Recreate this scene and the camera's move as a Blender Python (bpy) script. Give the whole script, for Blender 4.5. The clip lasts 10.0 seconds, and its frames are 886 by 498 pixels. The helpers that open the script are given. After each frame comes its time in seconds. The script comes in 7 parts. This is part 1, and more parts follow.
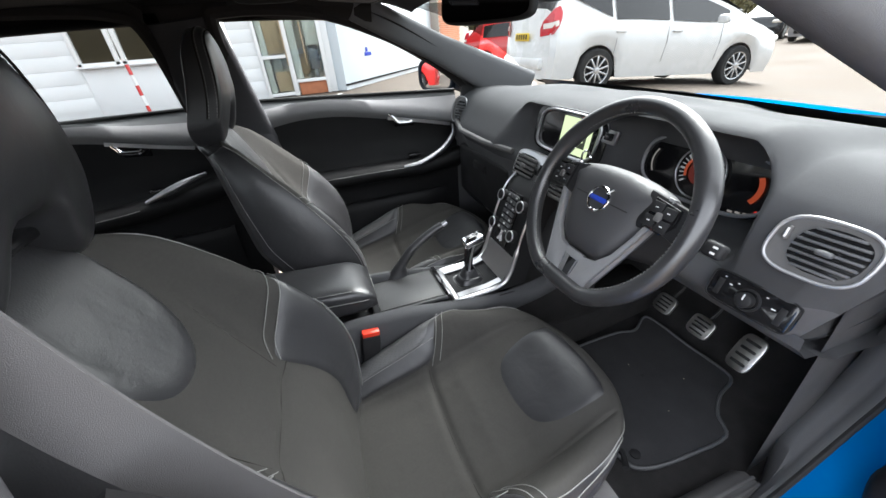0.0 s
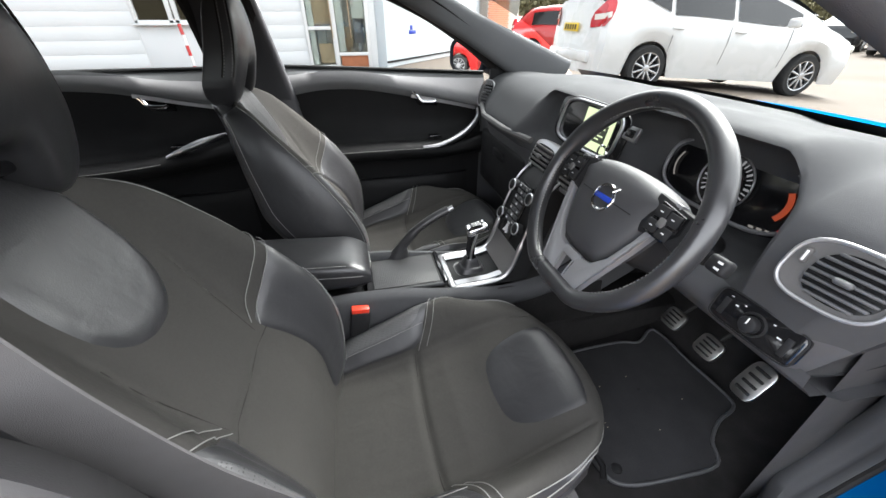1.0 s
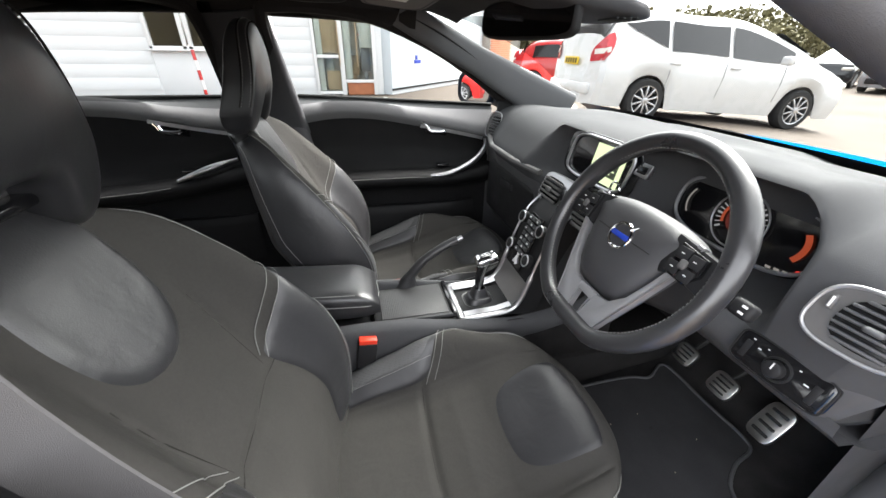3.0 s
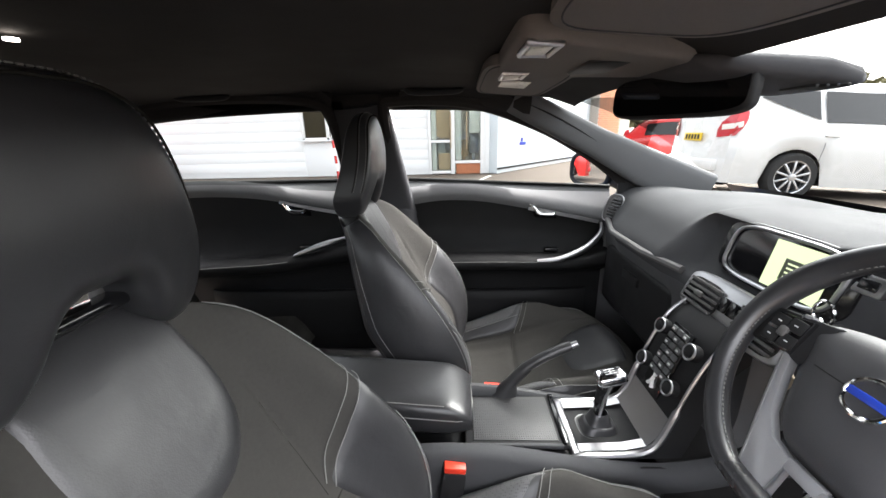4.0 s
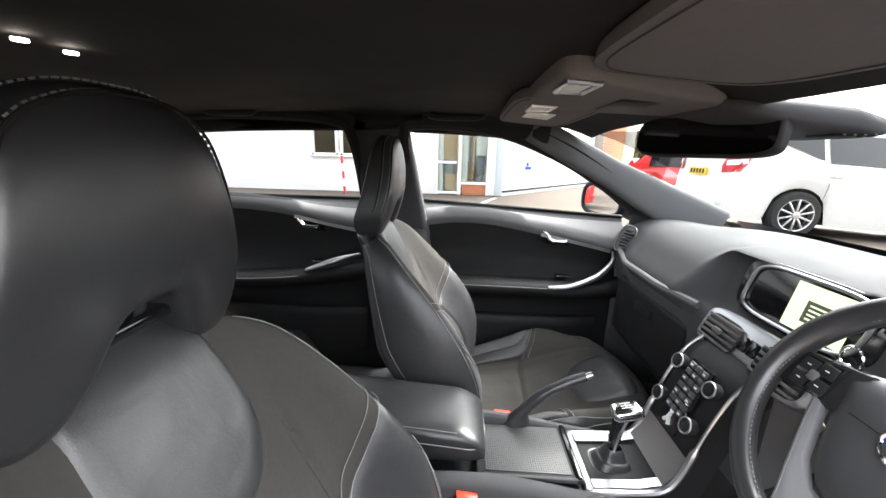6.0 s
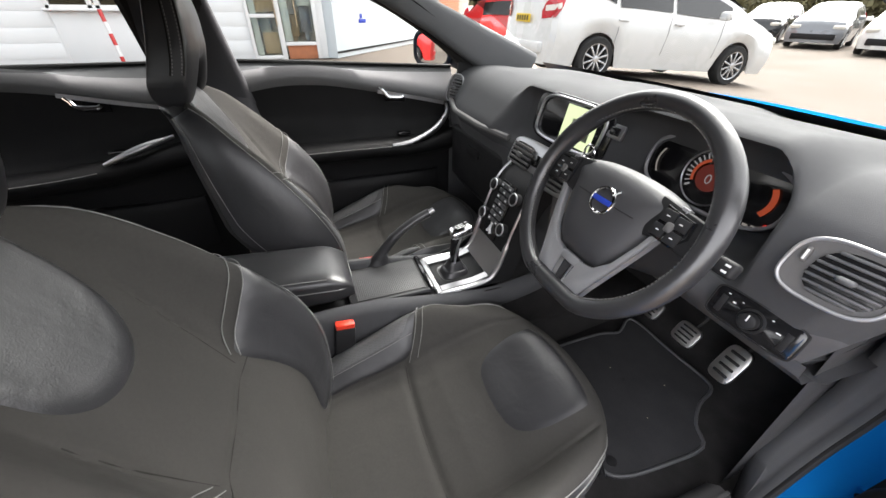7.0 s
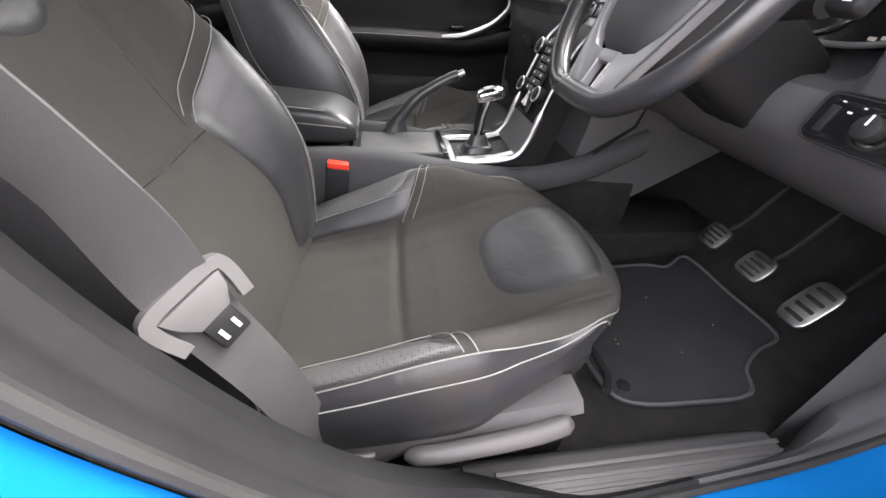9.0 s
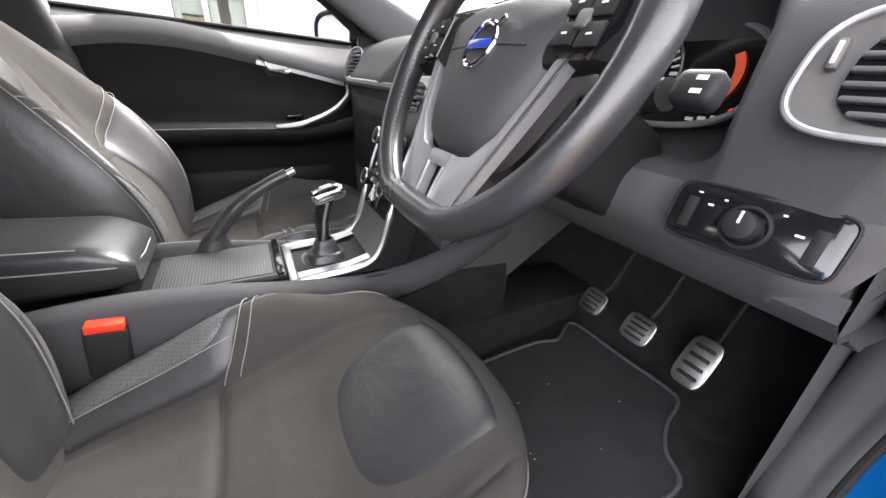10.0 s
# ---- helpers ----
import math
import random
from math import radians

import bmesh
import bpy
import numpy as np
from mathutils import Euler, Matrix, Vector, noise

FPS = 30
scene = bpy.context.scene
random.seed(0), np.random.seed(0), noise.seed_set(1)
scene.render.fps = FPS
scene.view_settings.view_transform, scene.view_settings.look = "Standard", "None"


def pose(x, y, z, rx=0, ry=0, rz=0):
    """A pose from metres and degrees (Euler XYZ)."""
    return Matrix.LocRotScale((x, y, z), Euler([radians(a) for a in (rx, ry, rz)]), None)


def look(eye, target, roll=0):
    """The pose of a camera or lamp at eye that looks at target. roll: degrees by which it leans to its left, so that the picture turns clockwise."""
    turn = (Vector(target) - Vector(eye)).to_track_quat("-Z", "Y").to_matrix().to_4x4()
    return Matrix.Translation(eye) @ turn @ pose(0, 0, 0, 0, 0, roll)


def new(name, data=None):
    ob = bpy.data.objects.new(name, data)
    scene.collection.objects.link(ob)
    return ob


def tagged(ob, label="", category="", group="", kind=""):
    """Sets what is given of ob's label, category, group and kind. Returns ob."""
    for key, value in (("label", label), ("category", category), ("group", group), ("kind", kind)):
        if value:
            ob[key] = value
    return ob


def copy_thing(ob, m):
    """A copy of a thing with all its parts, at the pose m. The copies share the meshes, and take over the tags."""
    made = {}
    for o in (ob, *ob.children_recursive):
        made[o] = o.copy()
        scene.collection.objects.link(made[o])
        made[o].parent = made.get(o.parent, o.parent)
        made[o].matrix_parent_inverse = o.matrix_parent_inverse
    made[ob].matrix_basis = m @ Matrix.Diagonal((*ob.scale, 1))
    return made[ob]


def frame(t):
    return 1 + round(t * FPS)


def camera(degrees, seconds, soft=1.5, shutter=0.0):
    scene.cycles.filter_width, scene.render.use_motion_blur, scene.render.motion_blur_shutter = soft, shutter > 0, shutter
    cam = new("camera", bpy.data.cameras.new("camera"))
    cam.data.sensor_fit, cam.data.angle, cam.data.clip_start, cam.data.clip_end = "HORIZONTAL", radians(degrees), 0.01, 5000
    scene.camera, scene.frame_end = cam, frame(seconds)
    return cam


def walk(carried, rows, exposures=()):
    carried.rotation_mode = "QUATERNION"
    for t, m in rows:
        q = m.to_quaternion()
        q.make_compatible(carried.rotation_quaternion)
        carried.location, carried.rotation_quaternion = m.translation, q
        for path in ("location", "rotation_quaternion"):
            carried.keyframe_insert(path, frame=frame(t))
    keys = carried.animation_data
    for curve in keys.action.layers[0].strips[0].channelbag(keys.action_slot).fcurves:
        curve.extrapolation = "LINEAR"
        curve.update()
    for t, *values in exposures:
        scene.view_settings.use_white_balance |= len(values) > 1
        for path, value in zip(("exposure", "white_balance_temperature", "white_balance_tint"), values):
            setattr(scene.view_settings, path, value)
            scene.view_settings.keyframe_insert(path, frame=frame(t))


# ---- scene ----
cam = camera(100.4, 10.0)
PATH = [
    (0, (0.831, 0.03, 1.241), (-0.813, 0.558, 0.232), -4.4),
    (0.5, (0.812, 0.07, 1.223), (-0.876, 0.4, 0.202), -2.1),
    (1, (0.83, 0.093, 1.221), (-0.817, 0.487, 0.157), -0.1),
    (1.5, (0.836, 0.092, 1.227), (-0.827, 0.509, 0.196), -0.5),
    (2, (0.831, 0.088, 1.227), (-0.825, 0.509, 0.187), 0.2),
    (3.5, (0.763, 0.066, 1.238), (-1.026, 0.365, 0.394), 0.3),
    (4, (0.674, 0.067, 1.238), (-1.231, -0.015, 0.636), -1.4),
    (4.5, (0.634, 0.056, 1.238), (-1.249, -0.422, 0.762), -2.1),
    (5, (0.626, 0.035, 1.248), (-1.187, -0.644, 0.748), -0.9),
    (6.5, (0.724, 0.024, 1.248), (-1.129, 0.389, 0.591), 2.1),
    (7, (0.766, 0.05, 1.229), (-0.798, 0.637, 0.129), 0.7),
    (7.5, (0.793, 0.09, 1.201), (-0.382, 0.65, -0.318), -0.4),
    (8, (0.788, 0.098, 1.192), (-0.365, 0.636, -0.351), -0.5),
    (8.5, (0.826, 0.111, 1.056), (-0.66, 0.501, -0.225), -0.6),
    (9, (0.846, 0.152, 0.936), (-0.746, 0.443, -0.240), 4.3),
    (9.5, (0.805, 0.183, 0.931), (-0.790, 0.647, -0.182), 5.2),
    (10, (0.687, 0.266, 0.947), (-0.905, 1.121, 0.090), 2.5),
]
walk(cam, [(t, look(eye, target, roll)) for t, eye, target, roll in PATH],
     [(0, 3.85, 6330, 10), (2.0, 4.07, 6660, 11), (3.5, 4.01, 6600, 11), (4.0, 4.12, 6580, 12), (5.0, 4.62, 6560, 12), (6.0, 4.46, 6560, 12), (6.5, 4.36, 6560, 12), (7.0, 3.87, 6740, 13),
      (7.5, 4.28, 6710, 16), (8.0, 4.54, 6790, 16), (8.5, 4.57, 6790, 16), (9.0, 4.44, 6790, 16), (9.5, 4.58, 6730, 16), (10, 4.56, 6730, 16)])


# ---- world, sun, exposure ----
world = bpy.data.worlds.new("overcast_sky")
scene.world = world
world.use_nodes = True
wn, wl = world.node_tree.nodes, world.node_tree.links
sky = wn.new("ShaderNodeTexSky")
sky.sky_type, sky.sun_disc = "NISHITA", False
sky.sun_elevation, sky.sun_rotation = radians(50), radians(-31)
sky.air_density, sky.dust_density, sky.ozone_density = 1.0, 6.0, 1.0
veil = wn.new("ShaderNodeHueSaturation")
veil.inputs["Saturation"].default_value = 0.18
wl.new(sky.outputs["Color"], veil.inputs["Color"])
wl.new(veil.outputs["Color"], wn["Background"].inputs["Color"])
wn["Background"].inputs["Strength"].default_value = 0.14
sun = new("sun", bpy.data.lights.new("sun", "SUN"))
sun.data.energy, sun.data.angle, sun.data.color = 0.62, radians(30), (1.0, 0.98, 0.95)
sun.matrix_world = look((-3.5, 5.8, 8.0), (0, 0, 0))


# ---- materials ----
def mat(name, col, rough=0.5, metal=0.0, var=0.12, scale=12.0, bump=0.0, bscale=600.0, coat=0.0,
        spec=0.5, kind="noise", island=0.0, soft=0.0):
    m = bpy.data.materials.new(name)
    m.use_nodes = True
    n, l = m.node_tree.nodes, m.node_tree.links
    b = n["Principled BSDF"]
    b.inputs["Metallic"].default_value, b.inputs["Roughness"].default_value = metal, rough
    b.inputs["Coat Weight"].default_value, b.inputs["Specular IOR Level"].default_value = coat, spec
    b.inputs["Coat Roughness"].default_value = 0.05
    tc = n.new("ShaderNodeTexCoord")
    big, fine = n.new("ShaderNodeTexNoise"), n.new("ShaderNodeTexNoise")
    big.inputs["Scale"].default_value, big.inputs["Detail"].default_value = scale, 6.0
    fine.inputs["Scale"].default_value, fine.inputs["Detail"].default_value = scale * 23, 3.0
    for t in (big, fine):
        l.new(tc.outputs["Object"], t.inputs["Vector"])
    add = n.new("ShaderNodeMath")
    add.operation = "MULTIPLY_ADD"
    add.inputs[1].default_value = 0.45
    l.new(fine.outputs["Fac"], add.inputs[0])
    l.new(big.outputs["Fac"], add.inputs[2])
    ramp = n.new("ShaderNodeMapRange")
    ramp.inputs["From Min"].default_value, ramp.inputs["From Max"].default_value = 0.4, 1.05
    ramp.inputs["To Min"].default_value, ramp.inputs["To Max"].default_value = 1 - var, 1 + var
    l.new(add.outputs[0], ramp.inputs["Value"])
    last = ramp.outputs["Result"]
    if island:
        oi, mr, mu = n.new("ShaderNodeObjectInfo"), n.new("ShaderNodeMapRange"), n.new("ShaderNodeMath")
        mr.inputs["To Min"].default_value, mr.inputs["To Max"].default_value = 1 - island, 1 + island
        l.new(oi.outputs["Random"], mr.inputs["Value"])
        mu.operation = "MULTIPLY"
        l.new(mr.outputs["Result"], mu.inputs[0])
        l.new(last, mu.inputs[1])
        last = mu.outputs[0]
    sc = n.new("ShaderNodeVectorMath")
    sc.operation = "SCALE"
    sc.inputs[0].default_value = col[:3]
    l.new(last, sc.inputs["Scale"])
    l.new(sc.outputs[0], b.inputs["Base Color"])
    rr = n.new("ShaderNodeMapRange")
    rr.inputs["From Min"].default_value, rr.inputs["From Max"].default_value = 0.3, 0.7
    rr.inputs["To Min"].default_value, rr.inputs["To Max"].default_value = rough * 0.86, min(1, rough * 1.14)
    l.new(big.outputs["Fac"], rr.inputs["Value"])
    l.new(rr.outputs["Result"], b.inputs["Roughness"])
    if bump:
        bp = n.new("ShaderNodeBump")
        bp.inputs["Strength"].default_value, bp.inputs["Distance"].default_value = bump, 0.001
        if kind == "pebble":
            tx = n.new("ShaderNodeTexVoronoi")
            tx.inputs["Scale"].default_value = bscale
            l.new(tx.outputs["Distance"], bp.inputs["Height"])
        elif kind == "dots":
            tx = n.new("ShaderNodeTexVoronoi")
            tx.inputs["Scale"].default_value, tx.inputs["Randomness"].default_value = bscale, 0.0
            st = n.new("ShaderNodeMapRange")
            st.inputs["From Min"].default_value, st.inputs["From Max"].default_value = 0.22, 0.34
            l.new(tx.outputs["Distance"], st.inputs["Value"])
            l.new(st.outputs["Result"], bp.inputs["Height"])
            # the pits are darkened in the base colour too, as shade inside the holes
            dk = n.new("ShaderNodeVectorMath")
            dk.operation = "SCALE"
            pit = n.new("ShaderNodeMapRange")
            pit.inputs["To Min"].default_value = 0.25
            l.new(st.outputs["Result"], pit.inputs["Value"])
            l.new(sc.outputs[0], dk.inputs[0])
            l.new(pit.outputs["Result"], dk.inputs["Scale"])
            l.new(dk.outputs[0], b.inputs["Base Color"])
        else:
            tx = n.new("ShaderNodeTexNoise")
            tx.inputs["Scale"].default_value, tx.inputs["Detail"].default_value = bscale, 4.0
            l.new(tx.outputs["Fac"], bp.inputs["Height"])
        l.new(tc.outputs["Object"], tx.inputs["Vector"])
        l.new(bp.outputs["Normal"], b.inputs["Normal"])
        if soft:
            sf, sn = n.new("ShaderNodeBump"), n.new("ShaderNodeTexNoise")
            sn.inputs["Scale"].default_value, sn.inputs["Detail"].default_value, sn.inputs["Distortion"].default_value = 16.0, 3.0, 0.6
            sf.inputs["Strength"].default_value, sf.inputs["Distance"].default_value = soft, 0.006
            l.new(tc.outputs["Object"], sn.inputs["Vector"])
            l.new(sn.outputs["Fac"], sf.inputs["Height"])
            l.new(sf.outputs["Normal"], bp.inputs["Normal"])
    return m


def glow(name, col, strength):
    m = bpy.data.materials.new(name)
    m.use_nodes = True
    b = m.node_tree.nodes["Principled BSDF"]
    b.inputs["Base Color"].default_value = (0.02, 0.02, 0.02, 1)
    b.inputs["Emission Color"].default_value, b.inputs["Emission Strength"].default_value = (*col, 1), strength
    return m


def glass(name, col=(1, 1, 1), rough=0.0, gloss=0.06):
    m = bpy.data.materials.new(name)
    m.use_nodes = True
    n, l = m.node_tree.nodes, m.node_tree.links
    out = n["Material Output"]
    n.remove(n["Principled BSDF"])
    tr, gl, mx = (n.new("ShaderNode" + k) for k in ("BsdfTransparent", "BsdfGlossy", "MixShader"))
    tr.inputs["Color"].default_value = (*col, 1)
    gl.inputs["Roughness"].default_value = rough
    mx.inputs[0].default_value = gloss
    l.new(tr.outputs[0], mx.inputs[1])
    l.new(gl.outputs[0], mx.inputs[2])
    l.new(mx.outputs[0], out.inputs["Surface"])
    return m


SUEDE = mat("charcoal_suede_cloth", (0.042, 0.0403, 0.0372), 0.92, var=0.18, scale=9, bump=0.35, bscale=1500, spec=0.25, soft=0.35)
LEATHER = mat("black_grained_leather", (0.026, 0.026, 0.028), 0.34, var=0.08, scale=8, bump=0.10, bscale=480, spec=0.6, soft=0.15)
PERF = mat("perforated_black_leather", (0.0812, 0.0812, 0.0826), 0.42, var=0.1, scale=14, bump=0.6, bscale=260, kind="dots")
SEATHIDE = mat("satin_seat_leather", (0.029, 0.029, 0.031), 0.38, var=0.12, scale=11, bump=0.14, bscale=520, kind="pebble", spec=0.6, soft=0.30)
RIMHIDE = mat("polished_rim_leather", (0.026, 0.026, 0.028), 0.30, var=0.12, scale=14, bump=0.10, bscale=620, kind="pebble", spec=0.75)
SEATBASE = mat("grey_seat_plastic", (0.085, 0.081, 0.082), 0.5, var=0.10, scale=10, bump=0.2, bscale=900)
TRAYNET = mat("black_netted_tray_lid", (0.050, 0.050, 0.052), 0.5, var=0.1, scale=14, bump=0.8, bscale=210, kind="dots")
LEATHERPAD = mat("soft_black_airbag_vinyl", (0.045, 0.045, 0.048), 0.5, var=0.08, scale=12, bump=0.2, bscale=1100, kind="pebble", spec=0.5)
PILLARTRIM = mat("dark_pillar_cloth", (0.052, 0.052, 0.056), 0.85, var=0.1, scale=9, bump=0.3, bscale=1300, spec=0.25)
# Lighter pillar trim for the windscreen pillars, their daylight put into the base colour.
PILLARLIT = mat("daylit_pillar_plastic", (0.105, 0.107, 0.112), 0.7, var=0.08, scale=8, bump=0.25, bscale=1100, kind="pebble", spec=0.25)
# Tubes along the seams; the shade of the fold is put into this colour.
SEAMSHADE = mat("shaded_sewn_crease", (0.024, 0.023, 0.021), 1.0, var=0.1, scale=40, spec=0.0)
VINYL = mat("black_door_vinyl", (0.0055, 0.0055, 0.006), 0.6, var=0.15, scale=12, bump=0.2, bscale=900, kind="pebble", spec=0.22)
THREAD = mat("pale_grey_thread", (0.20, 0.20, 0.193), 0.8, var=0.1, scale=60)
# Paler than DASH: daylight from the open door is put into the colour.
DOORROLL_LIT = mat("daylit_padded_door_top", (0.165, 0.167, 0.171), 0.7, var=0.08, scale=8, bump=0.3, bscale=1100, kind="pebble", spec=0.25)
DASH = mat("dark_grey_soft_plastic", (0.062, 0.063, 0.066), 0.78, var=0.08, scale=7, bump=0.3, bscale=1100, kind="pebble", spec=0.15)
PLASTIC = mat("black_hard_plastic", (0.017, 0.017, 0.018), 0.55, var=0.12, scale=12, bump=0.15, bscale=900, spec=0.2)
KNEE = mat("dark_lower_dash_plastic", (0.075, 0.076, 0.080), 0.55, var=0.10, scale=10, bump=0.2, bscale=900)
GREYPLAST = mat("charcoal_trim_plastic", (0.0978, 0.0954, 0.0943), 0.55, var=0.10, scale=10, bump=0.2, bscale=900)
GLOSSBLACK = mat("gloss_black_plastic", (0.008, 0.008, 0.009), 0.14, var=0.1, scale=10, coat=0.3)
SATIN = mat("satin_silver_trim", (0.50, 0.50, 0.515), 0.33, metal=1.0, var=0.06, scale=20, bump=0.05, bscale=1500)
WHEELSILVER = mat("silver_painted_spoke", (0.34, 0.34, 0.35), 0.36, metal=0.5, var=0.05, scale=20)
CHROME = mat("bright_chrome", (0.80, 0.80, 0.81), 0.10, metal=1.0, var=0.05, scale=15)
STEEL = mat("brushed_pedal_steel", (0.60, 0.59, 0.57), 0.34, metal=1.0, var=0.12, scale=60, bump=0.1, bscale=900)
LINING = mat("black_woven_headlining", (0.0225, 0.0208, 0.0206), 0.95, var=0.12, scale=6, bump=0.35, bscale=1300, spec=0.2)
VISOR = mat("charcoal_visor_cloth", (0.150, 0.138, 0.130), 0.9, var=0.10, scale=9, bump=0.3, bscale=1300, spec=0.2)
CARPET = mat("black_tufted_carpet", (0.029, 0.028, 0.028), 1.0, var=0.35, scale=22, bump=1.0, bscale=700, spec=0.1)
MATCLOTH = mat("black_carpet_mat", (0.036, 0.036, 0.038), 0.98, var=0.25, scale=16, bump=0.9, bscale=900, spec=0.15)
RUBBER = mat("black_rubber", (0.0196, 0.0196, 0.0196), 0.7, var=0.2, scale=18, bump=0.2, bscale=500)
BELT = mat("grey_woven_belt", (0.055, 0.0535, 0.054), 0.7, var=0.08, scale=40, bump=0.4, bscale=1600)
BUCKLE = mat("grey_belt_tongue_plastic", (0.105, 0.102, 0.102), 0.5, var=0.08, scale=30)
RED = mat("red_release_button", (0.75, 0.045, 0.02), 0.4, var=0.08, scale=60)
BLUE = mat("bright_blue_paint", (0.001, 0.108, 0.33), 0.36, var=0.04, scale=5, coat=0.0, spec=0.0)
WHITEPRINT = mat("white_print", (0.72, 0.72, 0.72), 0.6, var=0.04, scale=40)
BADGEBLUE = mat("blue_badge_enamel", (0.02, 0.05, 0.36), 0.25, var=0.05, scale=60)
BEIGE = mat("beige_leather_tag", (0.42, 0.34, 0.25), 0.6, var=0.12, scale=60)
GLASS = glass("clear_car_glass", (0.335, 0.352, 0.349), gloss=0.009)
SHOPGLASS = glass("clear_door_glass", (0.86, 0.90, 0.88), gloss=0.03)
MIRROR = mat("mirror_silvering", (0.86, 0.87, 0.88), 0.02, metal=1.0, var=0.02, scale=4)
LCD = glow("olive_display_light", (0.60, 0.72, 0.42), 0.10)
LCDDARK = glow("display_shadow_text", (0.05, 0.06, 0.04), 0.06)
ORANGE = glow("orange_gauge_light", (1.0, 0.15, 0.05), 0.020)
REDLAMP = glow("red_warning_light", (1.0, 0.03, 0.02), 0.10)
DIALFACE = glow("dark_red_dial_light", (0.55, 0.06, 0.03), 0.010)
DIMLAMP = glow("dim_gauge_light", (0.8, 0.75, 0.7), 0.018)
PALELAMP = glow("white_gauge_light", (0.9, 0.92, 0.95), 0.016)
LAMPGLOW = glow("roof_lamp_light", (1.0, 0.92, 0.8), 1.0)
LENS = mat("frosted_lamp_lens", (0.70, 0.68, 0.62), 0.3, var=0.05, scale=40)


# ---- geometry kit ----
class Geo:
    def __init__(self):
        self.v, self.f = [], []

    def add(self, verts, faces, m=None):
        k = len(self.v)
        self.v += [tuple(m @ Vector(p)) if m else tuple(p) for p in verts]
        self.f += [tuple(i + k for i in q) for q in faces]
        return self

    def grid(self, rows, close_u=False, close_v=False, cap=False, m=None):
        nv, nu = len(rows), len(rows[0])
        verts = [p for r in rows for p in r]
        faces = []
        for j in range(nv if close_v else nv - 1):
            for i in range(nu if close_u else nu - 1):
                a, b = j * nu + i, j * nu + (i + 1) % nu
                c, d = ((j + 1) % nv) * nu + (i + 1) % nu, ((j + 1) % nv) * nu + i
                faces.append((a, b, c, d))
        if cap:
            faces += [tuple(range(nu))[::-1], tuple(range((nv - 1) * nu, nv * nu))]
        return self.add(verts, faces, m)

    def bm(self, b, m=None):
        b.verts.index_update()
        self.add([v.co[:] for v in b.verts], [[v.index for v in f.verts] for f in b.faces], m)
        b.free()
        return self

    def rbox(self, c, s, r=0.004, m=None, seg=2):
        b = bmesh.new()
        bmesh.ops.create_cube(b, size=1.0)
        for v in b.verts:
            v.co = Vector((v.co.x * s[0] + c[0], v.co.y * s[1] + c[1], v.co.z * s[2] + c[2]))
        if r:
            bmesh.ops.bevel(b, geom=b.edges[:], offset=min(r, min(s) * 0.48), segments=seg, profile=0.5, affect="EDGES")
        return self.bm(b, m)

    def cyl(self, r, h, n=24, bev=0.0, m=None, r2=None):
        b = bmesh.new()
        bmesh.ops.create_cone(b, cap_ends=True, segments=n, radius1=r, radius2=r if r2 is None else r2, depth=h)
        if bev:
            bmesh.ops.bevel(b, geom=[e for e in b.edges if len(e.link_faces) == 2 and any(len(f.verts) > 4 for f in e.link_faces)],
                            offset=bev, segments=2, profile=0.5, affect="EDGES")
        return self.bm(b, m)

    def prism(self, pts, h, bev=0.0, m=None, seg=2):
        b = bmesh.new()
        f = b.faces.new([b.verts.new((x, y, 0)) for x, y in pts])
        if f.normal.z == 0:
            f.normal_update()
        if f.normal.z < 0:
            f.normal_flip()
        up = bmesh.ops.extrude_face_region(b, geom=[f])
        top = [q for q in up["geom"] if isinstance(q, bmesh.types.BMVert)]
        for v in top:
            v.co.z += h
        bmesh.ops.recalc_face_normals(b, faces=b.faces[:])
        if bev:
            ts = set(top)
            bmesh.ops.bevel(b, geom=[e for e in b.edges if e.verts[0] in ts and e.verts[1] in ts], offset=bev, segments=seg,
                            profile=0.5, affect="EDGES")
        return self.bm(b, m)

    def tube(self, path, r, n=8, closed=False, m=None, cap=True):
        pts = [Vector(p) for p in path]
        k = len(pts)
        rad = r if isinstance(r, (list, tuple)) else [r] * k
        rows, ref = [], None
        for i, p in enumerate(pts):
            a = pts[(i - 1) % k] if closed or i else p
            b = pts[(i + 1) % k] if closed or i < k - 1 else p
            t = (b - a).normalized()
            if ref is None:
                ref = t.orthogonal().normalized()
            ref = (ref - t * ref.dot(t)).normalized()
            s = t.cross(ref)
            rows.append([p + (ref * math.cos(q) + s * math.sin(q)) * rad[i] for q in (2 * math.pi * j / n for j in range(n))])
        return self.grid(rows, close_u=True, close_v=closed, cap=cap and not closed, m=m)

    def strip(self, path, width, thick, across, m=None):
        """A flat band along path; across: the direction of its width."""
        pts, rows = [Vector(p) for p in path], []
        for i, p in enumerate(pts):
            a = Vector(across[i] if isinstance(across, list) else across).normalized()
            t = (pts[min(i + 1, len(pts) - 1)] - pts[max(i - 1, 0)]).normalized()
            w = (a - t * a.dot(t)).normalized()
            n = t.cross(w)
            rows.append([p + w * x * width / 2 + n * y * thick / 2 for x, y in ((-1, -1), (1, -1), (1, 1), (-1, 1))])
        return self.grid(rows, close_u=True, cap=True, m=m)

    def ob(self, name, material, parent=None, label="", smooth=True, angle=38, m=None):
        me = bpy.data.meshes.new(name)
        me.from_pydata(self.v, [], self.f)
        me.validate()
        b = bmesh.new()
        b.from_mesh(me)
        bmesh.ops.recalc_face_normals(b, faces=b.faces[:])
        b.to_mesh(me)
        b.free()
        me.materials.append(material)
        if smooth:
            me.shade_smooth()
            me.set_sharp_from_angle(angle=radians(angle))
        o = new(name, me)
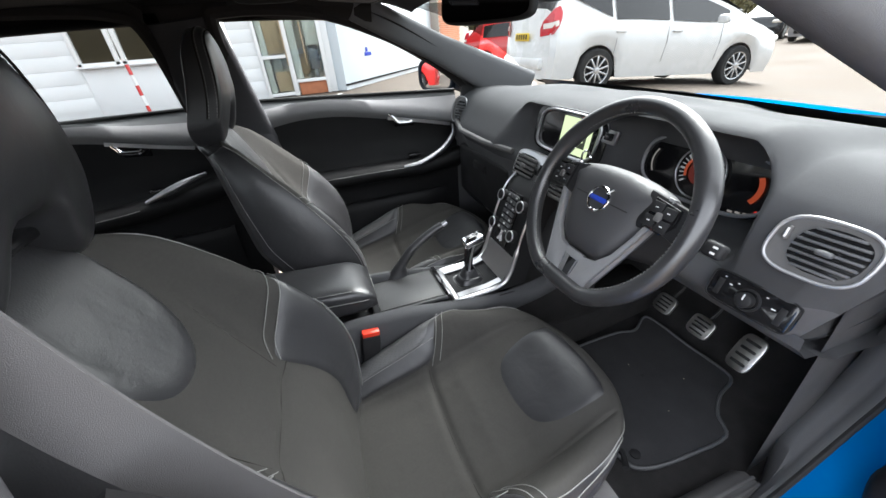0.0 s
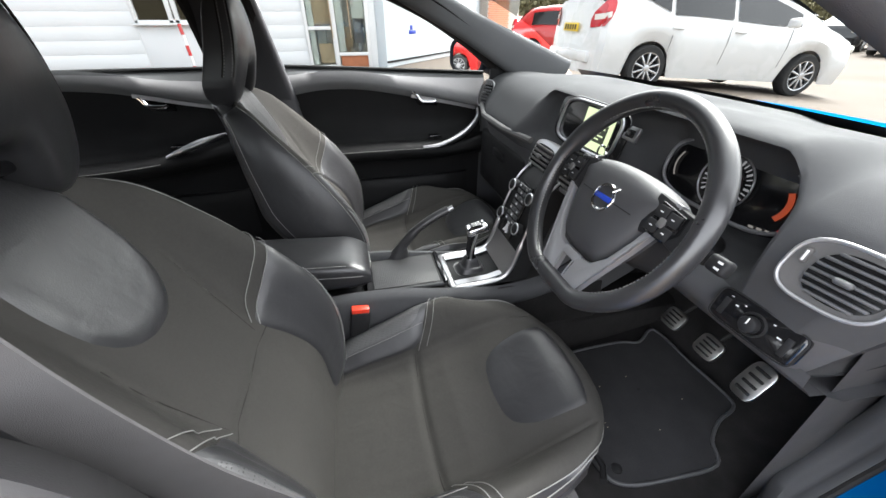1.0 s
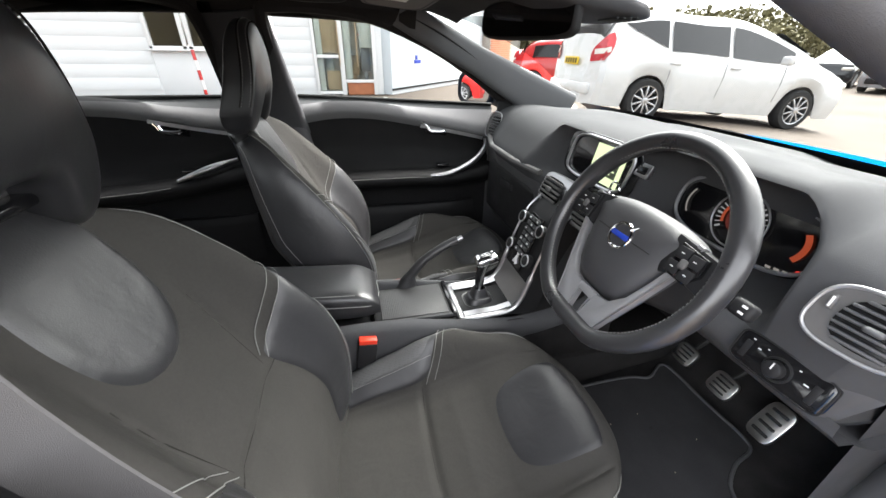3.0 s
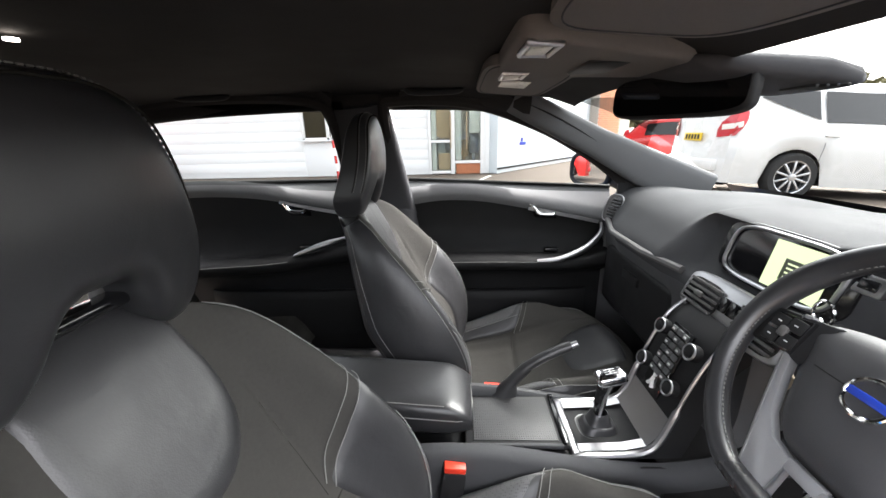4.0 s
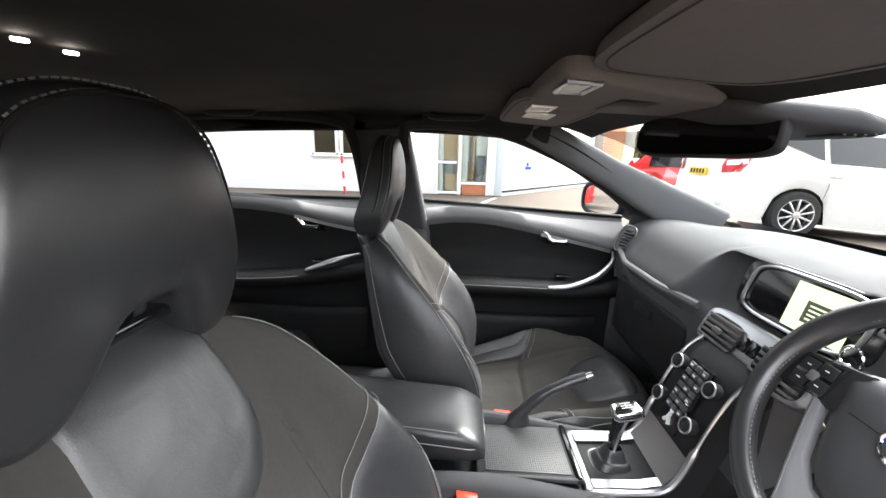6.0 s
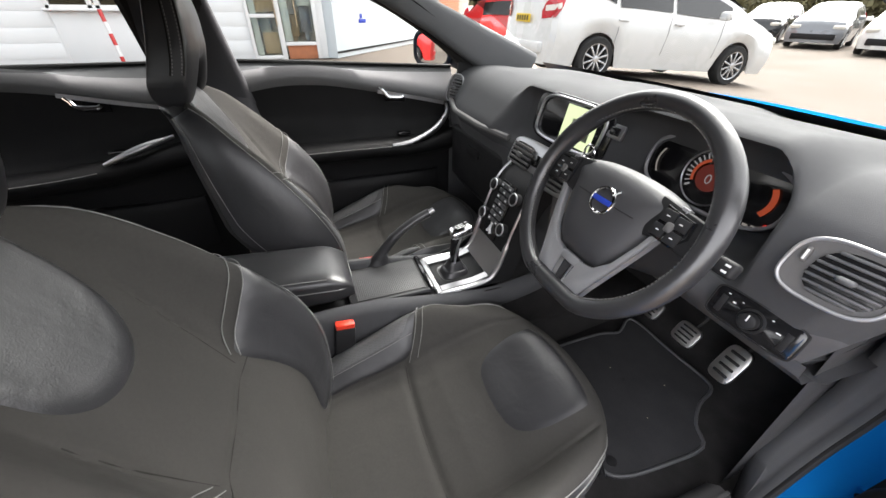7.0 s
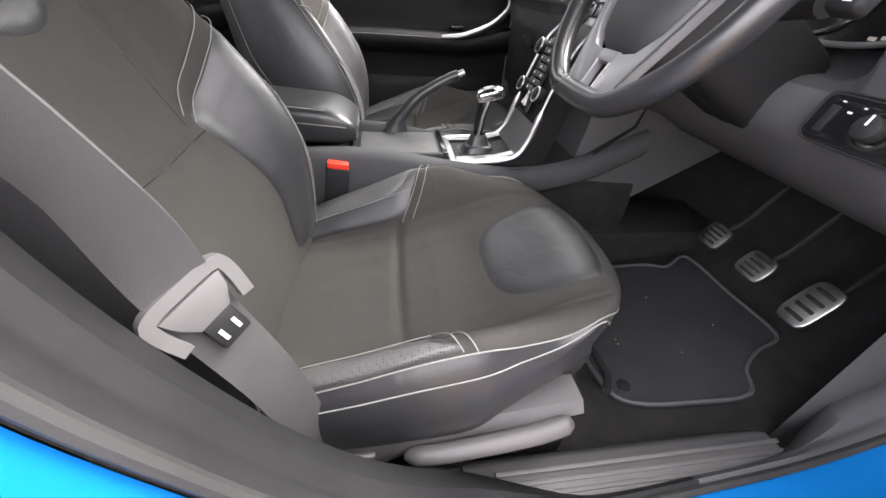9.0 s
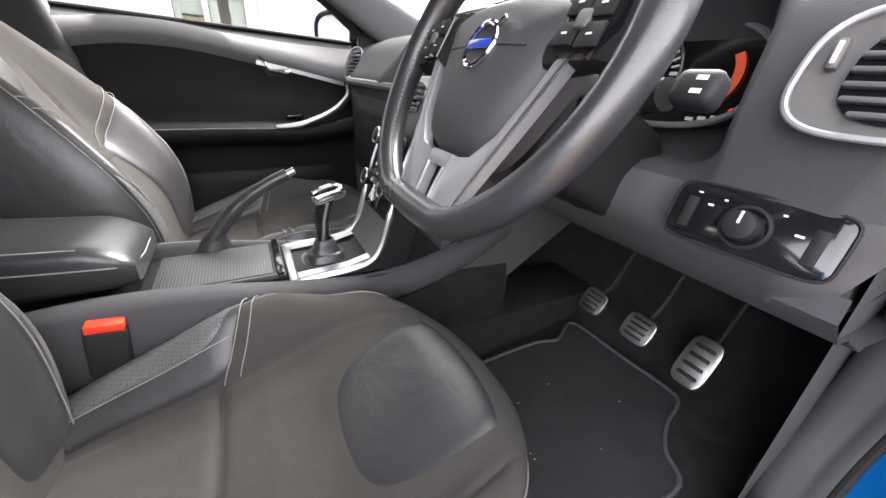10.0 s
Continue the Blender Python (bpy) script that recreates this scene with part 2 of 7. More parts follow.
        if parent:
            o.parent = parent
        if m is not None:
            o.matrix_basis = m
        if label:
            o["label"] = label
        if name in ("stitching", "dial_scale", "pattern_lines"):
            o["kind"] = "stuff"
        return o


def empty(name, label, category, m=None, group="", kind=""):
    o = new(name)
    o.empty_display_size = 0.05
    if m is not None:
        o.matrix_basis = m
    return tagged(o, label, category, group, kind)


def spline(pts, n=6, closed=False):
    """Points along a smooth curve through pts."""
    P, out = [Vector(p) for p in pts], []
    k = len(P)
    for i in range(k if closed else k - 1):
        g = (lambda j: P[j % k]) if closed else (lambda j: P[min(max(j, 0), k - 1)])
        a, b, c, d = g(i - 1), g(i), g(i + 1), g(i + 2)
        for s in range(n):
            t = s / n
            out.append(0.5 * ((2 * b) + (c - a) * t + (2 * a - 5 * b + 4 * c - d) * t * t + (3 * b - a - 3 * c + d) * t ** 3))
    if not closed:
        out.append(P[-1])
    return out


def curve_at(keys):
    """A smooth function through keys [(t, value or tuple)]."""
    ts = [k[0] for k in keys]
    vs = np.array([np.atleast_1d(k[1]) for k in keys], float)
    sl = np.gradient(vs, np.array(ts), axis=0)

    def at(t):
        t = min(max(t, ts[0]), ts[-1])
        i = min(max(int(np.searchsorted(ts, t)) - 1, 0), len(ts) - 2)
        h = ts[i + 1] - ts[i]
        x = (t - ts[i]) / h
        r = ((1 + 2 * x) * (1 - x) ** 2 * vs[i] + x * (1 - x) ** 2 * h * sl[i] + x * x * (3 - 2 * x) * vs[i + 1] + x * x * (x - 1) * h * sl[i + 1])
        return float(r[0]) if len(r) == 1 else tuple(float(q) for q in r)
    return at


def normal_of(S, u, v, e=0.004):
    a, b = Vector(S(u + e, v)) - Vector(S(u - e, v)), Vector(S(u, v + e)) - Vector(S(u, v - e))
    return a.cross(b).normalized()


FLIP = {}


def lifted(S, u, v, h, flip=0):
    return Vector(S(u, v)) + normal_of(S, u, v) * h * (flip or FLIP.get(S, 1))


def patch(g, S, u0, u1, v0, v1, nu, nv):
    return g.grid([[S(u0 + (u1 - u0) * i / nu, v0 + (v1 - v0) * j / nv) for i in range(nu + 1)] for j in range(nv + 1)])


def pillow(S, outline, h, flip=0, n=10, rings=9, deep=0.003):
    """A padded panel with the outline (u, v), laid on the surface S."""
    ring = [Vector((*p, 0)) for p in outline]
    ring = spline(ring, n, closed=True)
    c = sum(ring, Vector()) / len(ring)
    g, rows = Geo(), []
    for k in range(rings + 1):
        f = 1 - k / rings * 0.985
        rise = -deep + (h + deep) * min(1.0, (k / rings / 0.22)) ** 0.5 if k else -deep
        rows.append([lifted(S, *(c + (p - c) * f).xy, rise, flip) for p in ring])
    g.grid(rows, close_u=True)
    m = len(g.v)
    k = len(ring)
    g.f.append(tuple(range(m - k, m)))
    return g


def seam(g, S, uv, r=0.0014, off=0.001, flip=0, n=8, closed=False):
    pts = spline([Vector((*p, 0)) for p in uv], n, closed)
    return g.tube([lifted(S, p.x, p.y, off, flip) for p in pts], r, 6, closed)


def dashes(g, pts, pitch=0.0075, r=0.0011):
    d, start, run = 0.0, None, []
    for a, b in zip(pts, pts[1:]):
        L = (b - a).length
        if L < 1e-6:
            continue
        x = 0.0
        while x < L:
            ph = (d + x) % pitch
            step = min(pitch * 0.66 - ph if ph < pitch * 0.66 - 1e-6 else pitch - ph + 1e-6, L - x)
            if ph < pitch * 0.66 - 1e-6:
                p, q = a.lerp(b, x / L), a.lerp(b, (x + step) / L)
                if (q - p).length > 0.0015:
                    g.tube([p, q], r, 4)
            x += max(step, 1e-5)
        d += L
    return g


# ---- cabin shell ----
def lining():
    """Headlining: an arched sheet with thickness, open towards the windscreen."""
    prof = curve_at([(0, (0.44, 1.325)), (0.1, (0.36, 1.352)), (0.3, (0.1, 1.372)), (0.55, (-0.45, 1.376)), (0.8, (-1.0, 1.35)), (1, (-1.42, 1.27))])

    def S(u, v):
        y, z = prof(v)
        w = 0.585 - 0.05 * max(0, v - 0.6) - 0.05 * max(0, 0.15 - v)
        return (w * u * (1 + 0.02 * u * u), y, z - 0.018 * abs(u) ** 5)
    g = Geo()
    top = [[S(-1 + 2 * i / 28, j / 30) for i in range(29)] for j in range(31)]
    g.grid(top)
    up = [[(p[0], p[1], p[2] + 0.012) for p in r] for r in top]
    g.grid(up)
    return tagged(g.ob("ceiling", LINING), "black woven cloth headlining of the car roof", "ceiling", kind="structure")


lining()


def band(rows, name, material, label, category="pillar", kind="structure", parent=None):
    g = Geo()
    g.grid(rows, close_u=True, cap=True)
    o = g.ob(name, material, parent, angle=50)
    return tagged(o, label, category, kind=kind) if not parent else o


def bar_between(a, b, w, d, across, n=10, bow=0.0):
    """Rings of a soft-edged bar from a to b."""
    a, b, x = Vector(a), Vector(b), Vector(across).normalized()
    t = (b - a).normalized()
    x = (x - t * x.dot(t)).normalized()
    y = t.cross(x)
    rows = []
    for i in range(n + 1):
        f = i / n
        c = a.lerp(b, f) + y * bow * 4 * f * (1 - f)
        ww, dd = w(f) if callable(w) else w, d(f) if callable(d) else d
        rows.append([c + x * ww / 2 * math.copysign(abs(math.cos(q)) ** 0.6, math.cos(q)) + y * dd / 2 * math.copysign(abs(math.sin(q)) ** 0.6, math.sin(q))
                     for q in (2 * math.pi * k / 16 for k in range(16))])
    return rows


for side in (-1, 1):
    word = "passenger" if side < 0 else "driver"
    # windscreen pillars
    band(bar_between((side * 0.575, 0.24, 1.335), (side * 0.752, 0.985, 0.985), lambda f: 0.085 + 0.03 * f + 0.065 * max(0.0, f - 0.40) / 0.60, 0.05, (0, 0.6, 0.8)) if side < 0 else
         bar_between((0.60, 0.27, 1.333), (0.79, 0.98, 0.980), lambda f: 0.092 + 0.03 * f, 0.05, (0, 0.6, 0.8)),
         "trim_pillar_front", PILLARLIT, "charcoal plastic cover of a windscreen pillar")
    # roof rails
    rail = spline([(side * 0.575, 0.30, 1.315), (side * 0.605, 0.05, 1.338), (side * 0.62, -0.4, 1.345), (side * 0.605, -0.9, 1.325), (side * 0.56, -1.25, 1.27)], 6)
    g = Geo()
    g.tube(rail, 0.032, 10)
    tagged(g.ob("trim_roof_rail", LINING), "black cloth-covered roof rail above the doors", "roof rail", kind="structure")
    # door pillars
    band(bar_between((side * 0.60, -0.25, 1.325), (side * 0.735, -0.215 if side < 0 else -0.245, 0.93), lambda f: 0.19 + 0.06 * f, 0.045, (0, 1, 0)),
         "trim_pillar_middle_upper", PILLARTRIM, "charcoal plastic upper cover of a door pillar")
    band(bar_between((side * 0.735, -0.185, 0.97), (side * 0.69, -0.09, 0.36), lambda f: 0.17 + 0.07 * f * f, 0.07, (0, 1, 0)) if side < 0 else
         bar_between((0.700, -0.215, 0.97), (0.675, -0.14, 0.36), 0.16, 0.05, (0, 1, 0)),
         "trim_pillar_middle_lower", PILLARTRIM, "charcoal plastic lower cover of a door pillar")
    # rear pillars
    band(bar_between((side * 0.56, -1.12, 1.30), (side * 0.68, -1.22, 0.92), lambda f: 0.16 + 0.12 * f, 0.05, (0, 1, 0)),
         "trim_pillar_rear", PILLARTRIM, "charcoal plastic cover of a rear pillar")

# floor, sills and bulkhead
g = Geo()
g.grid([[(x, y, z + 0.004 * math.sin(9 * x + 7 * y)) for x in np.linspace(-0.66, 0.62, 15)]
        for y, z in ((-1.15, 0.36), (-0.6, 0.30), (-0.1, 0.28), (0.4, 0.28), (0.6, 0.295), (0.8, 0.318), (1.0, 0.345), (1.10, 0.44), (1.18, 0.62), (1.2, 0.9))])
tagged(g.ob("floor", CARPET), "black tufted carpet on the car floor", "carpet", kind="structure")
for side in (-1, 1):
    g = Geo()
    g.grid([[(side * x, y, z) for x, y in ((0.56, 1.22), (0.585, 1.05), (0.597, 0.92), (0.602, 0.80))] for z in np.linspace(0.27, 0.985, 8)] if side > 0 else
           [[(side * x, y, z) for x, y in ((0.60, 1.22), (0.63, 1.0), (0.66, 0.80), (0.690, 0.64), (0.700, 0.622), (0.745, 0.65), (0.742, 1.05))] for z in np.linspace(0.27, 0.99, 8)])
    tagged(g.ob("trim_kick_panel", KNEE), "black plastic kick panel beside the footwell", "trim", kind="structure")
    g = Geo()
    g.grid([[(side * x, y, z) for x in (0.60, 0.66, 0.72, 0.76)] for y, z in ((-1.2, 0.36), (-0.3, 0.27), (0.5, 0.25), (1.2, 0.26))])
    tagged(g.ob("floor_edge", CARPET), "black carpet edge along the sill", "carpet", kind="structure")
    g = Geo()
    g.grid([[(x, 1.21, z) for x in (-0.70, 0, 0.70)] for z in (0.26, 0.6, 1.0)])
tagged(g.ob("floor_bulkhead", CARPET), "black carpeted bulkhead behind the pedals", "carpet", kind="structure")
g = Geo()
g.rbox((0, 0.35, 0.34), (0.20, 1.7, 0.16), 0.03)
tagged(g.ob("floor_tunnel", CARPET), "black carpeted transmission tunnel between the seats", "carpet", kind="structure")
for side in (-1, 1):
    # inner sill trim with ribbed tread plate
    prof = [(0.585, 0.285), (0.595, 0.345), (0.615, 0.372), (0.655, 0.378), (0.690, 0.366), (0.700, 0.35), (0.700, 0.27)]
    g = Geo()
    g.grid([[(side * x, y, z) for x, z in prof] for y in np.linspace(-1.05, 0.75 if side > 0 else 1.02, 24)])
    s = tagged(g.ob("trim_sill", GREYPLAST, angle=60), "scuffed charcoal plastic tread plate on the door sill", "sill", kind="structure")
    for k in range(4):
        g = Geo()
        g.rbox((side * (0.632 + 0.014 * k), 0.52, 0.3805 - 0.0022 * k), (0.007, 0.46, 0.004), 0.0015)
        g.ob("tread_rib", GREYPLAST, s)
    g = Geo()
    g.rbox((side * 0.655, 0.245, 0.3775), (0.085, 0.003, 0.004), 0.001)
    g.ob("tread_joint", PLASTIC, s)
    if side < 0:
        g = Geo()
        g.tube([(side * 0.705, y, 0.385) for y in np.linspace(-0.05, 1.0, 12)], 0.009, 8)
        g.ob("door_seal", RUBBER, s)
    # painted outer sill
    prof = [(0.700, 0.375), (0.715, 0.380), (0.735, 0.365), (0.765, 0.330), (0.800, 0.315), (0.830, 0.295), (0.842, 0.26), (0.835, 0.205), (0.80, 0.17), (0.72, 0.16)]
    g = Geo()
    g.grid([[(side * (x - 0.05 * max(0, y - 0.35) ** 1.3 + (0.02 if x < 0.72 and y > 0.5 else 0)), y, z - 0.02 + 0.07 * max(0, y - 0.5) ** 1.5) for x, z in prof] for y in np.linspace(-1.1, 1.45, 26)])
    tagged(g.ob("body_sill", BLUE if side > 0 else PLASTIC, angle=60), "glossy bright blue painted door sill" if side > 0 else "black underside of the far door sill", "sill", kind="structure")

# hinge pillar and rear body side, painted
for side in (-1, 1):
    g = Geo()
    g.grid([[(side * x, y, z) for x, y in ((0.745, 1.075), (0.77, 1.056), (0.80, 1.09), (0.845, 1.11), (0.86, 1.5))]
            for z in np.linspace(0.33, 0.98 if side > 0 else 0.90, 9)])
    hinge_post = tagged(g.ob("body_hinge_pillar", BLUE, angle=60), "bright blue painted hinge pillar of the body", "body panel", kind="structure")
    g = Geo()
    g.grid([[(side * (x - 0.10 * max(0, z - 0.95)), y, z) for x, y in ((0.715, -0.055), (0.75, -0.075), (0.775, -0.12), (0.80, -0.20), (0.865, -0.23))[0 if side > 0 else 3:] + ((0.866, -0.25), (0.875, -0.60), (0.87, -1.15), (0.84, -1.6))]
            for z in np.linspace(0.30, 0.95, 10)])
    tagged(g.ob("body_rear_side", BLUE, angle=60), "bright blue painted body side behind the door opening", "body panel", kind="structure")
# edge of the driver's door opening: painted flange outside, dark trim inside
def opening_edge(pts, depth0, label, material, rising):
    edge = spline(pts, 5)
    mid = Vector((0.70, 0.42, 0.80))
    fl_rows, tr_rows = [], []
    for i, p in enumerate(edge):
        f = i / (len(edge) - 1)
        f = min(1.0, max(0.0, ((f if rising else 1 - f) - 0.02) / 0.34))
        k = f * f * (3 - 2 * f)
        depth = 0.012 + (depth0 - 0.012) * k
        t = (edge[min(i + 1, len(edge) - 1)] - edge[max(i - 1, 0)]).normalized()
        back = p - mid
        back.x = 0
        back = (back - t * back.dot(t))
        back.x = 0
        back.normalize()
        X = Vector((1, 0, 0))
        fl_rows.append([p + X * 0.006 + back * 0.004, p + X * 0.03 + back * 0.006, p + X * 0.055 + back * 0.03, p + X * 0.085 + back * 0.055, p + X * 0.13 + back * 0.075])
        tr_rows.append([p + X * 0.004 + back * 0.006, p - back * 0.006, p - X * 0.010 - back * 0.008, p - X * 0.014 * (0.8 + k * 0.6) - back * 0.002, p - X * (0.016 + 0.012 * k) + back * 0.002, p - X * (0.018 + (depth * 0.6 - 0.018) * k) + back * (0.004 - 0.008 * k), p - X * (0.020 + (depth - 0.02) * k) + back * 0.012, p - X * (0.020 + (depth - 0.01) * k) + back * (0.016 + 0.054 * k), p - X * (0.020 + (depth - 0.01) * k) + back * (0.02 + 0.13 * k)])
    g = Geo()
    g.grid(fl_rows)
    tagged(g.ob("body_door_opening", BLUE, angle=60), "bright blue painted flange of the door opening", "body panel", kind="structure")
    g = Geo()
    g.grid(tr_rows)
    o = tagged(g.ob("trim_door_opening", material, angle=60), label, "trim", kind="structure")
    g = Geo()
    g.tube([r[1] + Vector((0.002, 0, 0)) for r in tr_rows], 0.006, 8)
    g.ob("door_seal", RUBBER, o)


opening_edge([(0.738, -0.10, 1.06), (0.740, -0.06, 1.0), (0.742, -0.01, 0.82), (0.740, 0.03, 0.72), (0.734, 0.08, 0.62), (0.726, 0.15, 0.53), (0.703, 0.25, 0.432), (0.695, 0.36, 0.392), (0.690, 0.45, 0.386), (0.683, 0.57, 0.386)], 0.065,
             "charcoal plastic trim sweeping from pillar to sill", PLASTIC, False)
opening_edge([(0.683, 0.57, 0.386), (0.676, 0.70, 0.390), (0.669, 0.80, 0.402), (0.664, 0.88, 0.430), (0.663, 0.94, 0.480), (0.668, 0.975, 0.56), (0.674, 0.985, 0.65), (0.686, 0.970, 0.80), (0.70, 0.955, 0.93), (0.71, 0.94, 1.0)], 0.075,
             "charcoal plastic trim sweeping from sill to hinge pillar", KNEE, True)
g = Geo()
g.grid([[(x, y, z - 0.03 * (x / 0.72) ** 2) for x in np.linspace(-0.72, 0.72, 17)] for y, z in
        ((1.28, 0.976), (1.40, 0.980), (1.6, 0.958), (1.9, 0.89), (2.2, 0.79), (2.42, 0.70), (2.48, 0.5))])
tagged(g.ob("car_bonnet", BLUE, angle=60), "bright blue painted car bonnet beyond the windscreen", "bonnet")
g = Geo()
g.grid([[(x, y - 0.14 * (x / 0.7) ** 2, z) for x in np.linspace(-0.72, 0.72, 17)] for y, z in ((1.16, 0.984), (1.24, 0.970), (1.31, 0.953), (1.36, 0.950))])
tagged(g.ob("trim_scuttle", PLASTIC), "black plastic scuttle under the windscreen", "scuttle", kind="structure")
for x0 in (-0.45, 0.12):
    w = empty("wiper_arm", "black metal windscreen wiper resting on the scuttle", "wiper", group="wipers")
    g = Geo()
    g.tube([(x0, 1.31, 0.986), (x0 + 0.25, 1.285, 1.004), (x0 + 0.5, 1.255, 1.000)], 0.006, 6)
    g.ob("arm", PLASTIC, w)
    g = Geo()
    g.rbox((x0 + 0.38, 1.262, 0.996), (0.55, 0.012, 0.014), 0.004)
    g.ob("blade", RUBBER, w)

# roof skin, so that the cabin is closed from above
g = Geo()
g.grid([[(u * 0.60, y, z - 0.06 * abs(u) ** 3) for u in np.linspace(-0.96, 0.96, 21)] for y, z in
        ((0.22, 1.408), (0.0, 1.425), (-0.5, 1.432), (-1.0, 1.405), (-1.45, 1.33))])
tagged(g.ob("roof", BLUE), "bright blue painted car roof", "roof", kind="structure")

# glass
def pane(rows, name, label):
    g = Geo()
    g.grid(rows)
    o = tagged(g.ob(name, GLASS), label, "window", kind="structure")
    o.visible_shadow = False
    return o


def S_screen(u, f):
    return ((0.585 + 0.235 * f + 0.14 * max(0.0, f - 0.6)) * u, 0.44 + 0.80 * f - 0.10 * u * u, 1.348 - 0.368 * f + 0.25 * f * (1 - f))


screen = pane([[S_screen(u, f) for u in np.linspace(-1, 1, 17)] for f in np.linspace(0, 1, 9)], "window_windscreen", "clear raked windscreen of the car")
screen.visible_shadow = True
g = Geo()
g.grid([[Vector(S_screen(u, f)) - Vector((0, 0.002, 0.003)) for u in np.linspace(-0.92, 0.92, 25)] for f in (0.915, 0.94, 0.97, 1.0)])
g.ob("printed_edge", PLASTIC, screen, "black printed edge of the glass")
pane([[((0.50 + 0.06 * f) * u, -1.40 - 0.22 * f + 0.05 * u * u, 1.28 - 0.30 * f) for u in np.linspace(-1, 1, 9)] for f in np.linspace(0, 1, 5)],
     "window_rear", "clear glass of the tailgate window")
for side in (-1,):
    pane([[(side * (0.755 - 0.52 * (z - 1.0)), y, z) for y in np.linspace(-0.14, 0.72, 9)] for z in np.linspace(0.98, 1.33, 5)], "window_front_door", "clear glass of the passenger door window")
    pane([[(side * (0.755 - 0.52 * (z - 1.0)), y, z) for y in np.linspace(-1.06, -0.30, 9)] for z in np.linspace(0.98, 1.34, 5)], "window_rear_door", "clear glass of the rear door window")
pane([[(0.755 - 0.52 * (z - 1.0), y, z) for y in np.linspace(-1.06, -0.30, 9)] for z in np.linspace(0.98, 1.34, 5)], "window_rear_door_driver_side", "clear glass of the rear door window")

# rear shelf and tailgate inside
g = Geo()
g.grid([[(x, y, z) for x in np.linspace(-0.66, 0.66, 9)] for y, z in ((-1.05, 0.90), (-1.2, 0.92), (-1.50, 0.95), (-1.52, 1.13), (-1.60, 1.14), (-1.68, 0.5))])
tagged(g.ob("trim_parcel_shelf", CARPET), "black carpet-covered parcel shelf behind the rear seats", "shelf", kind="structure")


# ---- front seats ----
CUSH = curve_at([(0, (-0.07, 0.466)), (0.12, (0.00, 0.473)), (0.3, (0.13, 0.486)), (0.5, (0.27, 0.522)), (0.66, (0.38, 0.570)), (0.76, (0.45, 0.596)),
                 (0.84, (0.497, 0.592)), (0.90, (0.522, 0.566)), (0.95, (0.525, 0.525)), (1.0, (0.505, 0.475))])
CSEC = curve_at([(0, (0, 0)), (0.25, (0.40, 0.001)), (0.4, (0.60, 0.010)), (0.5, (0.70, 0.036)), (0.6, (0.81, 0.066)), (0.7, (0.92, 0.080)),
                 (0.78, (1.0, 0.066)), (0.86, (1.045, 0.03)), (0.93, (1.04, -0.015)), (1.0, (1.0, -0.05))])
CWID = curve_at([(0, 0.228), (0.3, 0.243), (0.6, 0.246), (0.78, 0.224), (0.9, 0.200), (1, 0.185)])
CBOL = curve_at([(0, 0.45), (0.12, 0.72), (0.25, 1.08), (0.42, 1.36), (0.55, 1.22), (0.66, 0.85), (0.76, 0.42), (0.86, 0.14), (1, 0.0)])
BACKW = curve_at([(0, 0.215), (0.2, 0.232), (0.4, 0.233), (0.55, 0.222), (0.66, 0.210), (0.76, 0.198), (0.87, 0.178), (0.95, 0.150), (1, 0.120)])
BBOL = curve_at([(0, 0.35), (0.15, 0.72), (0.30, 0.98), (0.44, 1.12), (0.62, 0.98), (0.8, 0.62), (0.92, 0.35), (1, 0.15)])
BSEC = curve_at([(0, (0, 0)), (0.25, (0.42, 0.003)), (0.4, (0.60, 0.020)), (0.5, (0.71, 0.045)), (0.6, (0.82, 0.072)), (0.7, (0.93, 0.080)),
                 (0.78, (1.0, 0.060)), (0.86, (1.045, 0.012)), (0.93, (1.035, -0.05)), (1.0, (0.97, -0.10))])
TILTB = radians(27.0)
BACK = {"shift": 0.0}


def groove(d, w):
    """Depth share of a sewn crease at the distance d."""
    return math.exp(-(d / w) ** 2) if abs(d) < 4 * w else 0.0


def S_cushion(u, v):
    y, z = CUSH(v)
    fx, dz = CSEC(min(abs(u), 1.0))
    k = CBOL(v)
    up = dz * k if dz > 0 else dz
    q = min(1.0, max(0.0, (v - 0.38) / 0.38))
    w, q = min(fx, 1.1) ** 2.6, q * q * (3 - 2 * q)
    z = z * (1 - min(w, 1)) + CUSH(max(0, v - 0.10 * q * min(1, max(0, (1 - v) / 0.16))))[1] * min(w, 1)
    # sewn creases: across the seat, along the bolsters and round the front wings
    if fx < 0.72:
        z -= 0.0075 * groove(v - 0.352 - 0.02 * fx * fx, 0.012) * min(1.0, (0.72 - fx) * 12)
        z += 0.006 * max(0.0, 1 - abs(v - 0.45) / 0.09) * (1 - (fx / 0.72) ** 4)
    z -= 0.005 * groove(fx - 0.66 - 0.05 * max(0, v - 0.4), 0.018) * (1 - min(1, max(0, (v - 0.80) / 0.06)))
    return (math.copysign(1, u) * fx * CWID(v), y - 0.105 * q * w, z + up)


